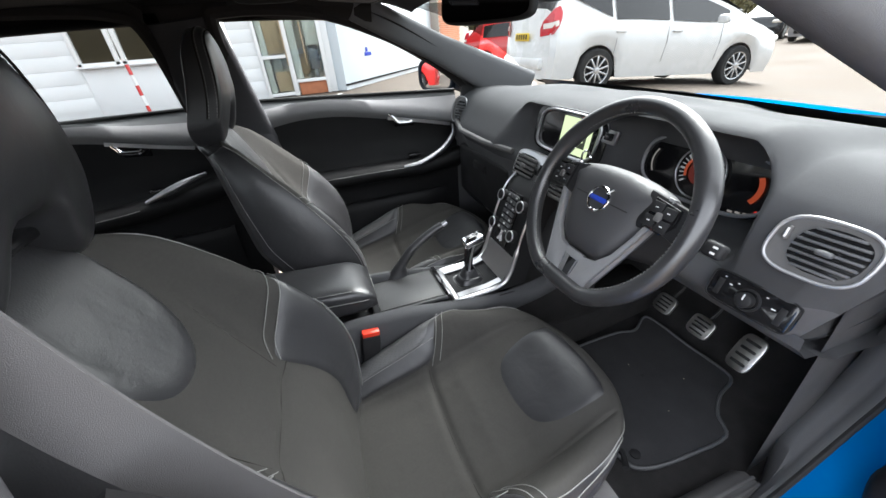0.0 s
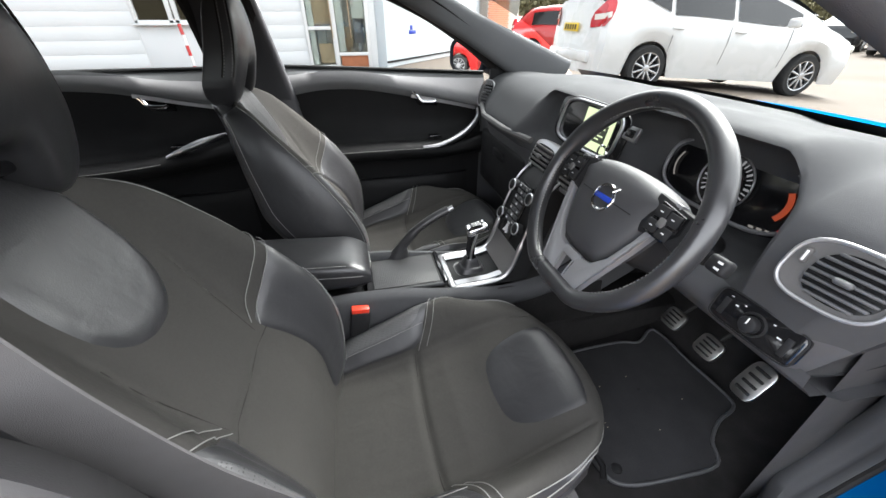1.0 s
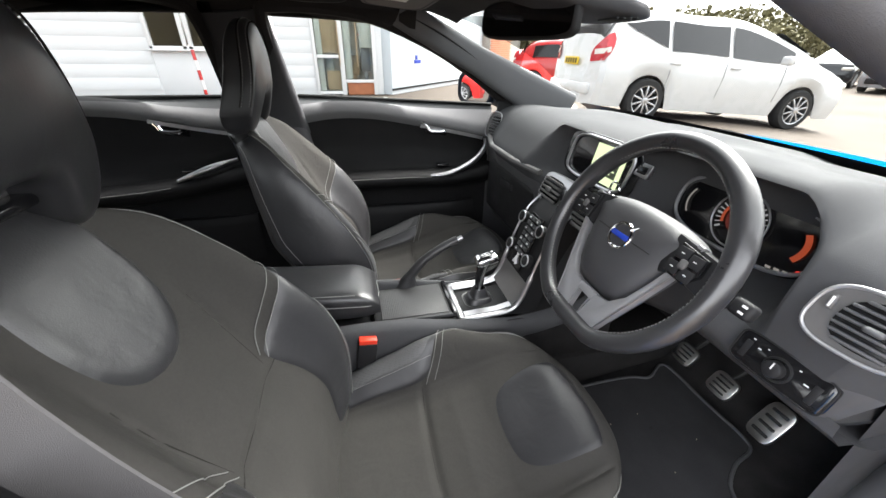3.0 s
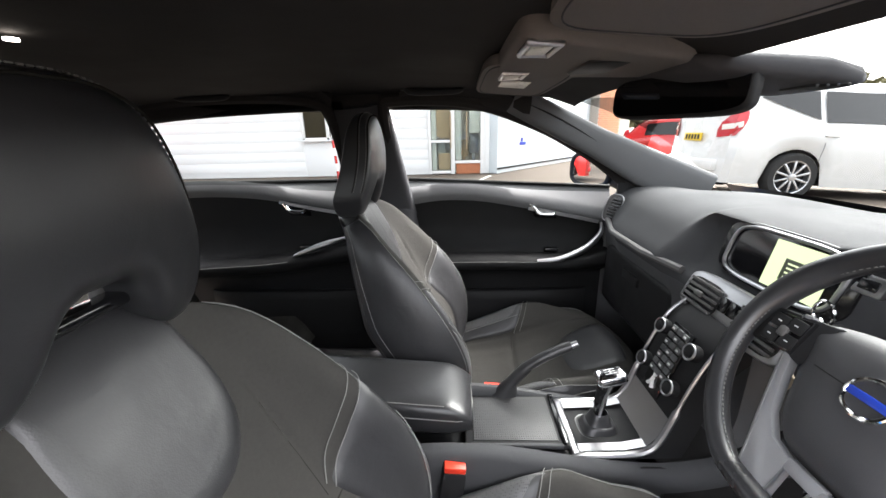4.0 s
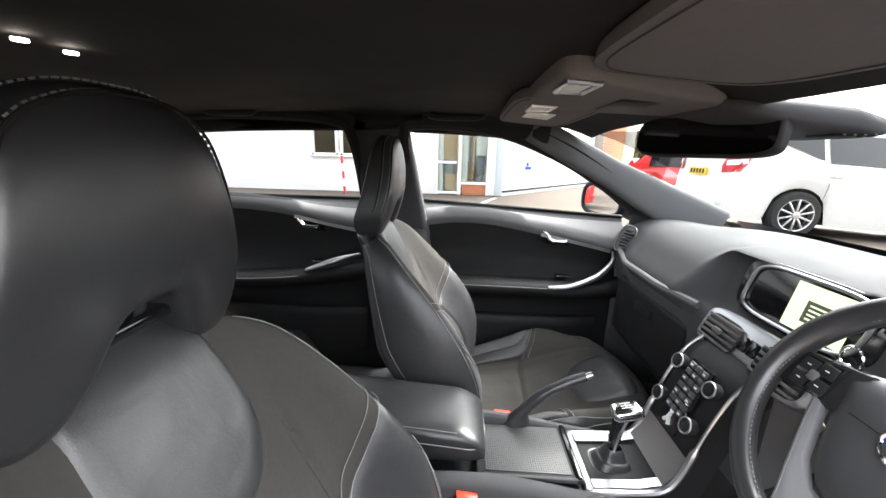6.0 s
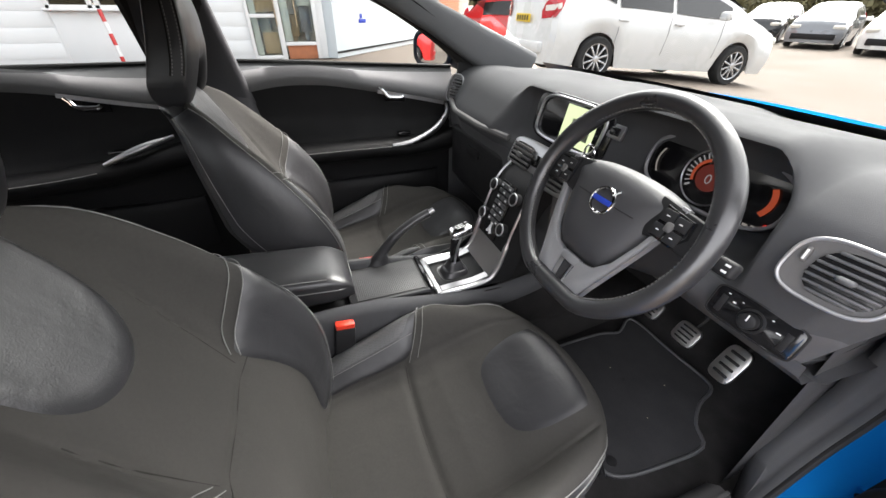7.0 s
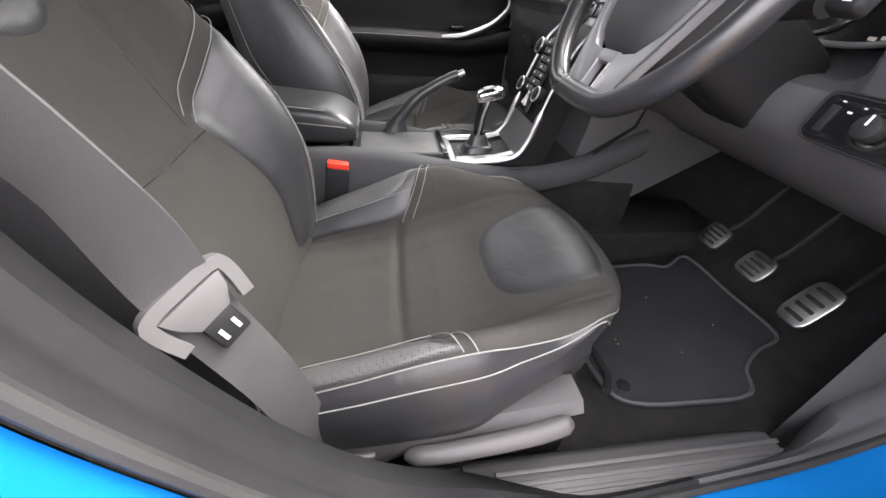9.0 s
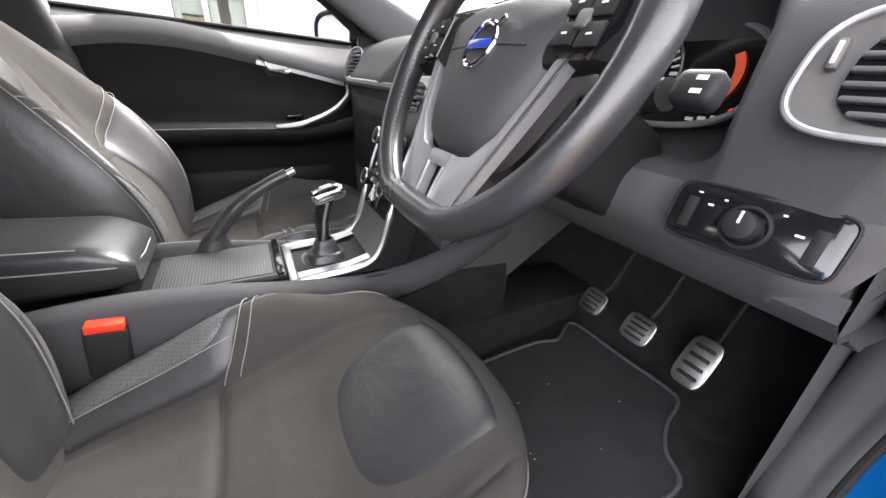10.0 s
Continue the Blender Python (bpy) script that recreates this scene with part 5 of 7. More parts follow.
# airbag cover
pad_o = [(-0.105, 0.047), (-0.060, 0.061), (0, 0.065), (0.060, 0.061), (0.105, 0.047), (0.101, 0.020), (0.087, -0.026), (0.069, -0.070), (0.046, -0.095), (0, -0.100), (-0.046, -0.095), (-0.069, -0.070), (-0.087, -0.026), (-0.101, 0.020)]
po = [(p.x, p.y) for p in spline([(x, y, 0) for x, y in pad_o], 5, closed=True)]
g = Geo()
rows = []
for k in range(9):
    f = 1 - k / 8 * 0.97
    rows.append([(x * f, (y + 0.005) * f - 0.005, -0.022 + 0.032 * (1 - f ** 3.5) ** 0.55) for x, y in po])
g.grid([[(x, y, -0.04) for x, y in po]] + rows, close_u=True)
k = len(po)
g.f.append(tuple(range(len(g.v) - k, len(g.v))))
ab = g.ob("airbag_cover", LEATHERPAD, sw, "dark grey airbag cover", angle=60)
# badge
g = Geo()
g.tube([(0.021 * math.cos(a), 0.003 + 0.021 * math.sin(a), 0.0112) for a in (2 * math.pi * i / 28 for i in range(28))], 0.0028, 8, closed=True)
bg = g.ob("badge_ring", CHROME, ab)
g = Geo()
g.rbox((0, 0.003, 0.0125), (0.040, 0.009, 0.003), 0.0012)
g.ob("badge_bar", BADGEBLUE, bg)
g = Geo()
g.tube([(0.013, 0.017, 0.012), (0.024, 0.027, 0.012)], 0.0024, 8)
g.ob("badge_arrow", CHROME, bg)
g = Geo()
for s in (-1, 1):
    g = Geo()
    g.tube([(s * 0.062, 0.003, 0.0070), (s * 0.026, 0.003, 0.0102)], 0.0009, 6)
    g.ob("cover_line", PLASTIC, ab)
# spokes
for s in (-1, 1):
    g = Geo()
    o = [(0.075, 0.052), (0.120, 0.046), (0.165, 0.040), (0.170, 0.010), (0.164, -0.012), (0.120, -0.004), (0.082, -0.010), (0.070, 0.010)]
    g.prism([(s * x, y) for x, y in o], 0.022, 0.005, Matrix.Translation((0, 0, -0.022)))
    sp = g.ob("spoke", PLASTIC, sw)
    g = Geo()
    g.prism([(s * x, y) for x, y in ((0.094, 0.044), (0.140, 0.038), (0.143, 0.014), (0.128, -0.006), (0.096, -0.004))], 0.009, 0.003, Matrix.Translation((0, 0, -0.002)))
    bp = g.ob("button_pad", GLOSSBLACK, sp)
    for px, py in ((0.106, 0.030), (0.128, 0.027), (0.104, 0.008), (0.128, 0.006)):
        g = Geo()
        g.rbox((s * px, py, 0.008), (0.0205, 0.0175, 0.003), 0.0015)
        b = g.ob("button", PLASTIC, bp)
        g = Geo()
        g.rbox((s * px, py, 0.0097), (0.005, 0.0014, 0.0006), 0)
        g.ob("mark", WHITEPRINT, b)
    g = Geo()
    g.rbox((s * 0.116, 0.017, 0.009), (0.012, 0.014, 0.006), 0.003)
    g.ob("roller", GREYPLAST, bp)
    # silver trim round the cover, running down into the foot
    g = Geo()
    g.prism([(s * x, y) for x, y in ((0.119, 0.049), (0.113, 0.014), (0.100, -0.028), (0.083, -0.076), (0.066, -0.120), (0.050, -0.168), (0.016, -0.170), (0.0145, -0.148), (0.0175, -0.114), (0.020, -0.100), (0.048, -0.094), (0.070, -0.070), (0.088, -0.026), (0.102, 0.020), (0.107, 0.050))], 0.013, 0.003, Matrix.Translation((0, 0, -0.014)))
    tr = g.ob("spoke_trim", WHEELSILVER, sw, "satin silver spoke trim")
    g = Geo()
    g.tube(spline([(s * x, y, -0.002) for x, y in ((0.118, 0.047), (0.112, 0.014), (0.099, -0.028), (0.082, -0.076), (0.065, -0.120), (0.050, -0.163))], 4), 0.0017, 6)
    g.tube(spline([(s * x, y, -0.001) for x, y in ((0.016, -0.112), (0.0145, -0.130), (0.0145, -0.148))], 3), 0.0016, 6)
    g.ob("bright_edge", SATIN, tr, "bright silver edge")
for y, w, d in ((-0.160, 0.036, 0.020), (-0.105, 0.044, 0.016)):
    g = Geo()
    g.rbox((0, y, -0.0078), (w, d, 0.0125), 0.003)
    g.ob("foot_bridge", WHEELSILVER, sw, "satin silver bridge of the lower spoke")
g = Geo()
g.cyl(0.05, 0.10, 24, 0.004, Matrix.Translation((0, -0.01, -0.08)))
g.cyl(0.062, 0.12, 24, 0.004, Matrix.Translation((0, -0.015, -0.17)))
g.ob("hub", PLASTIC, sw)
# column shroud and stalks
col = empty("steering_column", "black plastic steering column shroud with two stalks", "steering column", wm)
g = Geo()
g.rbox((0, -0.018, -0.155), (0.125, 0.115, 0.19), 0.025, seg=3)
g.ob("shroud", PLASTIC, col)
for s in (-1, 1):
    g = Geo()
    g.tube([(s * 0.05, 0.0, -0.085), (s * 0.11, 0.004, -0.075), (s * 0.150, 0.006, -0.065)], [0.009, 0.010, 0.012], 12)
    stl = g.ob("stalk", PLASTIC, col)
    if s < 0:
        continue
    g = Geo()
    g.rbox((s * 0.174, 0.007, -0.060), (0.030, 0.024, 0.020), 0.006, seg=3)
    e = g.ob("stalk_end", PLASTIC, stl)
    g = Geo()
    g.rbox((s * 0.178, 0.011, -0.0498), (0.007, 0.003, 0.001), 0)
    g.rbox((s * 0.178, 0.002, -0.0498), (0.007, 0.003, 0.001), 0)
    g.ob("mark", WHITEPRINT, e)
g = Geo()
g.rbox((0, 0, 0), (0.014, 0.004, 0.060), 0.003, Matrix.Translation((0.225, 0.52, 0.895)) @ pose(0, 0, 0, 20, 35))
tagged(g.ob("key_tag", BEIGE), "beige leather tag hanging from the key ring", "key tag")


# ---- pedals and mat ----
def pedal(x, y, z, w, h, label):
    p = empty("pedal", label, "pedal", facing((x, y, z), (0, -0.82, 0.57)), "pedals")
    g = Geo()
    g.prism([(a, b) for a, b in oval(w / 2, h / 2, 4)], 0.010, 0.003, Matrix.Translation((0, 0, -0.006)))
    pl = g.ob("pad", STEEL, p, "brushed steel pad")
    for k in range(4):
        g = Geo()
        g.rbox((0, h * (-0.30 + 0.2 * k), 0.005), (w * 0.62, h * 0.075, 0.006), 0.0025)
        g.ob("rubber_bar", RUBBER, pl)
    g = Geo()
    g.tube([(0, 0, -0.006), (0, 0.06, -0.03), (0, 0.20, -0.02), (0, 0.30, 0.03)], 0.006, 8)
    g.ob("arm", RUBBER, p)


pedal(0.208, 0.930, 0.480, 0.062, 0.058, "brushed steel clutch pedal with black rubber bars")
pedal(0.318, 0.945, 0.472, 0.066, 0.062, "brushed steel brake pedal with black rubber bars")
pedal(0.430, 0.972, 0.462, 0.060, 0.105, "brushed steel accelerator pedal with black rubber bars")

outline = [(0.16, 0.555), (0.30, 0.55), (0.46, 0.562), (0.512, 0.598), (0.531, 0.715), (0.533, 0.815), (0.485, 0.848), (0.450, 0.900), (0.433, 0.958), (0.40, 0.974), (0.29, 0.968), (0.165, 0.966), (0.138, 0.945), (0.168, 0.885), (0.148, 0.830), (0.136, 0.70), (0.138, 0.60)]
ol = [(p.x, p.y) for p in spline([(x, y, 0) for x, y in outline], 4, closed=True)]


def mat_z(y):
    return 0.305 + 0.13 * (y - 0.55)


mt = empty("floor_mat", "black carpet floor mat with bound edge in the driver footwell", "floor mat")
g = Geo()
cx, cy = 0.31, 0.78
g.grid([[(cx + (x - cx) * f, cy + (y - cy) * f, mat_z(cy + (y - cy) * f) + 0.004) for x, y in ol] for f in np.linspace(1, 0.02, 12)], close_u=True)
g.grid([[(x, y, mat_z(y) + 0.004) for x, y in ol], [(x, y, mat_z(y) - 0.012) for x, y in ol]], close_u=True)
g.ob("carpet", MATCLOTH, mt)
g = Geo()
g.tube([(x, y, mat_z(y) + 0.004) for x, y in ol], 0.0045, 8, closed=True)
g.ob("bound_edge", KNEE, mt)
g = Geo()
g.cyl(0.013, 0.006, 16, 0.002, Matrix.Translation((0.475, 0.60, 0.315)))
g.ob("fixing_stud", PLASTIC, mt)

random.seed(3)
g = Geo()
for k in range(7):
    x, y = random.uniform(0.20, 0.47), random.uniform(0.62, 0.90)
    g.rbox((x, y, mat_z(y) + 0.0052), (random.uniform(0.001, 0.003), random.uniform(0.001, 0.003), 0.0012), 0)
tagged(g.ob("crumbs", BEIGE), "pale crumbs scattered on the floor mat", "crumbs", kind="stuff")


# ---- driver seat belt ----
sb = empty("seat_belt", "grey webbing seat belt with tongue hanging at the door pillar", "seat belt")
path = spline([(0.606, 0.070, 0.430), (0.614, 0.062, 0.50), (0.624, 0.045, 0.62), (0.634, 0.012, 0.735), (0.648, -0.005, 0.835), (0.652, -0.060, 0.94), (0.648, -0.115, 1.07), (0.615, -0.18, 1.20)], 6)
g = Geo()
g.strip(path, 0.047, 0.0022, [Vector((-0.75, 0.55, 0.30)).lerp(Vector((-0.05, 0.89, 0.45)), min(1, max(0, (p.z - 0.74) / 0.10))) for p in path])
g.ob("webbing", BELT, sb)
ty_ = Vector((-0.75, 0.55, 0.30)).normalized()
tz_ = (Vector((-0.02, -0.32, 0.95)) - ty_ * Vector((-0.02, -0.32, 0.95)).dot(ty_)).normalized()
tx_ = ty_.cross(tz_)
tg = Matrix(((tx_.x, ty_.x, tz_.x, 0.632), (tx_.y, ty_.y, tz_.y, 0.012), (tx_.z, ty_.z, tz_.z, 0.738), (0, 0, 0, 1)))
g = Geo()
frame_line = [Vector((0.006, y, z)) for y, z in ((-0.028, -0.020), (-0.031, 0.006), (-0.026, 0.016), (0.0, 0.0175), (0.026, 0.016), (0.031, 0.006), (0.028, -0.020))]
g.strip([tg @ p for p in spline(frame_line, 4)], 0.009, 0.010, tx_)
tn = g.ob("tongue", BUCKLE, sb, "pale grey plastic belt tongue")
g = Geo()
body = [(-0.026, 0.010), (0.026, 0.010), (0.022, -0.004), (0.0135, -0.017), (-0.0135, -0.017), (-0.022, -0.004)]
g.prism(body, 0.007, 0.002, tg @ Matrix(((0, 0, 1, 0.0025), (1, 0, 0, 0), (0, 1, 0, 0), (0, 0, 0, 1))))
g.ob("tongue_body", BUCKLE, tn)
g = Geo()
g.rbox((0.006, 0, -0.029), (0.006, 0.026, 0.028), 0.003, tg)
pl = g.ob("blade", PLASTIC, tn)
g = Geo()
g.rbox((0.0093, -0.006, -0.031), (0.001, 0.0030, 0.010), 0, tg)
g.rbox((0.0093, 0.006, -0.031), (0.001, 0.0030, 0.010), 0, tg)
g.ob("mark", WHITEPRINT, pl)
g = Geo()
g.cyl(0.016, 0.012, 16, 0.003, Matrix.Translation((0.600, 0.062, 0.425)) @ pose(0, 0, 0, 0, 90))
g.ob("anchor_bolt", SATIN, sb)


# ---- overhead ----
rm = empty("rear_view_mirror", "black framed interior mirror hanging at the windscreen", "mirror", facing((0.0, 0.425, 1.288), (0.45, -1, 0.10)))
g = Geo()
g.prism(oval(0.123, 0.036, 5), 0.020, 0.007, Matrix.Translation((0, 0, -0.016)), seg=3)
g.ob("housing", PLASTIC, rm)
g = Geo()
g.prism(oval(0.118, 0.031, 5), 0.0016, 0, Matrix.Translation((0, 0, 0.0045)))
g.ob("mirror_glass", mat("dim_mirror_glass", (0.10, 0.10, 0.11), 0.04, metal=1.0, var=0.02, scale=5), rm)
g = Geo()
g.tube([(0, 0.02, -0.02), (0, 0.04, -0.05), (0.0, 0.05, -0.08)], 0.012, 10)
g.ob("stem", PLASTIC, rm)
g = Geo()
rows = []
for y, w, lo, hi in ((0.40, 0.085, 1.322, 1.338), (0.43, 0.110, 1.304, 1.338), (0.50, 0.116, 1.293, 1.335), (0.57, 0.113, 1.287, 1.330), (0.63, 0.094, 1.286, 1.318), (0.655, 0.074, 1.289, 1.308), (0.662, 0.04, 1.293, 1.302)):
    rows.append([(w * math.copysign(abs(math.cos(a)) ** 0.45, math.cos(a)), y, (lo + hi) / 2 + (hi - lo) / 2 * math.copysign(abs(math.sin(a)) ** 0.6, math.sin(a))) for a in (2 * math.pi * k / 28 for k in range(28))])
g.grid(rows, close_u=True, cap=True)
sh = tagged(g.ob("sensor_housing", PILLARTRIM, angle=60), "dark grey plastic sensor housing behind the mirror", "sensor housing")
for k in range(4):
    g = Geo()
    g.rbox((0.078, 0.560 + 0.014 * k, 1.2875), (0.060, 0.005, 0.004), 0.001)
    g.ob("cooling_slot", PLASTIC, sh)


def sun_visor(cx, sgn):
    v = empty("sun_visor", "charcoal cloth sun visor folded against the headlining", "sun visor", group="sun visors")
    g = Geo()
    w, d, y0 = (0.205, 0.088, 0.205) if sgn < 0 else (0.215, 0.115, 0.275)
    m = Matrix.Translation((cx, y0, 1.338)) @ pose(0, 0, 0, -5, sgn * 1.5)
    g.prism(oval(w, d, 5), 0.020, 0.008, m, seg=3)
    pn = g.ob("panel", VISOR, v, angle=60)
    if sgn < 0:
        g = Geo()
        g.rbox((0, 0, 0), (0.090, 0.062, 0.002), 0.0008, m @ Matrix.Translation((-0.005, -0.008, -0.0012)))
        g.ob("label_plate", LENS, pn, "pale blank label")
    g = Geo()
    g.tube([m @ Vector((-w * 0.7, d * 0.93, 0.008)), m @ Vector((w * 0.9, d * 0.93, 0.008))], 0.006, 10)
    g.ob("hinge_rod", PLASTIC, v)
    g = Geo()
    line = [m @ Vector((x * 0.94, y * 0.90, -0.0004)) for x, y in oval(w, d, 5, 60)]
    g.tube(line, 0.0011, 6, closed=True)
    g.ob("edge_seam", PILLARTRIM, v)


sun_visor(-0.235, -1)
sun_visor(0.385, 1)
oc = empty("overhead_console", "charcoal overhead console with two reading lamps", "overhead console")
g = Geo()
g.prism([(p.x, p.y) for p in spline([(-0.10, 0.145, 0), (0.10, 0.145, 0), (0.165, 0.155, 0), (0.160, 0.205, 0), (0.115, 0.32, 0), (0.07, 0.42, 0), (-0.07, 0.42, 0), (-0.115, 0.32, 0), (-0.160, 0.205, 0), (-0.165, 0.155, 0)], 4, closed=True)], 0.03, 0.01,
        Matrix.Translation((0, 0, 1.384)) @ Matrix.Diagonal((1, 1, -1, 1)) @ pose(0, 0, 0, 4), seg=3)
g.ob("housing", VISOR, oc, angle=60)
for sx in (-1, 1):
    g = Geo()
    g.rbox((sx * 0.122, 0.178, 1.3415), (0.066, 0.030, 0.006), 0.003)
    g.ob("reading_lamp", LENS, oc, "frosted reading lamp lens")
    g = Geo()
    g.tube([(sx * (0.122 + 0.038 * a - 0.004 * b), 0.178 + 0.021 * b, 1.340) for a, b in ((-1, -1), (1, -1), (1, 1), (-1, 1))], 0.0042, 8, closed=True)
    g.ob("lamp_frame", SATIN, oc)
    # oval added in place of a reflection of the reading lamp lens
    g = Geo()
    g.prism(oval(0.026, 0.012, 2.4), 0.008, 0.003, Matrix.Translation((sx * 0.045, 0.375, 1.334)))
    g.ob("map_light", LENS, oc, "small oval map light")
g = Geo()
g.rbox((0, 0.30, 1.336), (0.12, 0.07, 0.010), 0.004)
g.ob("spectacle_lid", PLASTIC, oc)
for y0 in (0.0, -0.72):
    h = empty("grab_handle", "black plastic grab handle on the roof rail", "grab handle", group="grab handles")
    g = Geo()
    g.tube(spline([(-0.530, y0 - 0.085, 1.380), (-0.525, y0 - 0.075, 1.358), (-0.525, y0, 1.354), (-0.525, y0 + 0.075, 1.358), (-0.530, y0 + 0.085, 1.380)], 5), 0.009, 10)
    g.ob("bar", PLASTIC, h)
    for s in (-1, 1):
        g = Geo()
        g.rbox((-0.532, y0 + s * 0.09, 1.374), (0.03, 0.032, 0.024), 0.008)
        g.ob("mount", PLASTIC, h)
for x in (0.215, 0.155):
    g = Geo()
    g.cyl(0.008, 0.003, 14, 0, Matrix.Translation((x, -0.51, 1.3665)))
    tagged(g.ob("roof_reading_lamp", LAMPGLOW), "small lit reading lamp in the headlining", "reading lamp", group="roof lamps")


# ---- doors ----
def door_panel(name, side, y0, y1, label, ridge, arm, handle, pull, m=None):
    """Inner door panel in car coordinates; side -1: left. ridge, arm: lines (y, z); handle: its y, z."""
    d = empty(name, label, "car door", m, "doors", "structure")
    n = 26
    rz, az = curve_at(ridge), curve_at(arm)
    ys = list(np.linspace(y0, y1, n))
    rows = []
    for y in ys:
        r, a = rz(y), az(y)
        top = min(1.068, 1.068 - 0.055 * max(0, y + 0.1) if side < 0 else 1.068)
        prof = [(0.762, top), (0.752, top - 0.013), (0.728, r + 0.045), (0.712, r + 0.012), (0.716, r), (0.738, r - 0.02), (0.742, (r + a) / 2), (0.730, a + 0.035), (0.700, a + 0.012), (0.640, a + 0.006), (0.622, a - 0.012),
                (0.628, a - 0.04), (0.690, a - 0.07), (0.715, a - 0.10), (0.712, 0.60), (0.702, 0.50), (0.705, 0.36), (0.73, 0.30)]
        if m is not None:
            k = max(0.0, (y - (y1 - 0.16)) / 0.16) ** 2
            prof = [(x, max(z, 0.30 + 0.17 * k)) for x, z in prof]
        rows.append([(side * x, y, z) for x, z in prof])
    g = Geo()
    # upper roll, black insert, arm ledge, lower panel
    g.grid([r[:6] for r in rows])
    g.ob("upper_roll", DOORROLL_LIT, d, "dark grey padded upper roll", angle=50)
    g = Geo()
    g.grid([r[5:9] for r in rows])
    g.ob("insert", VINYL, d, "black padded insert", angle=60)
    g = Geo()
    g.grid([r[8:13] for r in rows])
    g.ob("arm_ledge", VINYL, d, "black leather arm ledge", angle=60)
    g = Geo()
    g.grid([r[12:] for r in rows])
    lw = g.ob("lower_panel", PLASTIC, d, "black plastic lower panel", angle=50)
    # outer skin
    g = Geo()
    g.grid([[(side * (x + 0.0), y, z) for x, z in ((0.772, 1.015), (0.80, 0.99), (0.845, 0.92), (0.872, 0.75), (0.868, 0.5), (0.845, 0.36), (0.73, 0.355))] for y in ys])
    g.ob("outer_skin", BLUE, d, "bright blue painted outer skin", angle=60)
    for yy, flip in ((y0, 1), (y1, -1)):
        g = Geo()
        r = rows[0] if yy == y0 else rows[-1]
        out = [(side * x, yy, z) for x, z in ((0.772, 1.015), (0.80, 0.99), (0.845, 0.92), (0.872, 0.75), (0.868, 0.5), (0.845, 0.36))]
        g.add(r + out[::-1], [tuple(range(len(r) + len(out)))])
        g.ob("end_face", BLUE if m is not None and yy == y1 else PLASTIC, d)
    # pocket
    g = Geo()
    ya, yb = y0 + 0.16 * (y1 - y0), y1 - 0.10 * (y1 - y0)
    g.grid([[(side * (0.665 + 0.03 * (2 * f - 1) ** 4), ya + (yb - ya) * f, z) for f in np.linspace(0, 1, 18)] for z in (0.44, 0.50, 0.60, 0.635)] +
           [[(side * (0.672 + 0.03 * (2 * f - 1) ** 4), ya + (yb - ya) * f, 0.640) for f in np.linspace(0, 1, 18)]] + [[(side * 0.715, ya + (yb - ya) * f, 0.632) for f in np.linspace(0, 1, 18)]])
    if m is None:
        g.ob("pocket", PLASTIC, lw, "black plastic door pocket", angle=60)
    else:
        # rounded pocket rim, speaker cover and bin of the open door
        g = Geo()
        rim = spline([(0.688, y, z) for y, z in ((0.05, 0.36), (0.35, 0.355), (0.62, 0.365), (0.84, 0.40), (0.925, 0.49), (0.895, 0.585), (0.76, 0.635), (0.52, 0.66), (0.25, 0.68), (0.05, 0.69))], 6)
        g.tube(rim, 0.045, 14)
        g.ob("pocket_rim", PLASTIC, lw, "rounded black plastic pocket rim", angle=80)
        g = Geo()
        cover = spline([(0.684, y, z) for y, z in ((0.66, 0.40), (0.80, 0.425), (0.875, 0.49), (0.84, 0.57), (0.70, 0.605), (0.645, 0.50))], 5, closed=True)
        cc = Vector((0.684, 0.76, 0.50))
        g.grid([[cc + (p - cc) * f + Vector((-0.004 * (1 - f), 0, 0)) for p in cover] for f in (1.0, 0.6, 0.2, 0.02)], close_u=True)
        sc = g.ob("speaker_cover", PLASTIC, lw, "black speaker cover", angle=70)
        g = Geo()
        g.tube(cover, 0.0035, 6, closed=True)
        g.ob("cover_edge", SEATBASE, sc)
        g = Geo()
        g.grid([[(0.684 + 0.025 * math.sin(math.pi * (z - 0.38) / 0.26), y, z) for z in np.linspace(0.38, 0.64, 10)] for y in np.linspace(0.08, 0.645, 12)])
        g.ob("bin_wall", SEATBASE, lw, angle=70)
    # silver strip, handle bowl and lever
    hy, hz = handle
    g = Geo()
    strip = [(side * 0.714, y, rz(y) - 0.014) for y in np.linspace(hy - 0.01, pull[-1][0] - 0.01 if len(pull) > 3 else hy + 0.24, 12)]
    g.strip(strip, 0.012, 0.006, (0, 0, 1))
    hd = g.ob("silver_strip", SATIN, d, "satin silver trim strip")
    g = Geo()
    g.tube(spline([(side * 0.722, hy - 0.005, hz + 0.006), (side * 0.712, hy + 0.015, hz - 0.012), (side * 0.708, hy + 0.03, hz - 0.030), (side * 0.708, hy + 0.075, hz - 0.034), (side * 0.714, hy + 0.085, hz - 0.030)], 4), 0.0065, 8)
    g.ob("release_lever", CHROME, hd, "chrome door release lever")
    g = Geo()
    g.prism([(hy - 0.01, hz + 0.002), (hy + 0.10, hz - 0.010), (hy + 0.10, hz - 0.055), (hy + 0.02, hz - 0.050)], 0.003, 0, Matrix(((0, 0, side, side * 0.733), (1, 0, 0, 0), (0, 1, 0, 0), (0, 0, 0, 1))))
    g.ob("bowl", GLOSSBLACK, hd)
    g = Geo()
    pl = spline([(side * x, y, z) for y, z, x in [(q[0], q[1], q[2]) for q in pull]], 6)
    g.tube(pl, [0.006 + 0.007 * math.sin(math.pi * min(1, i / (len(pl) - 1) * 1.1)) for i in range(len(pl))], 10)
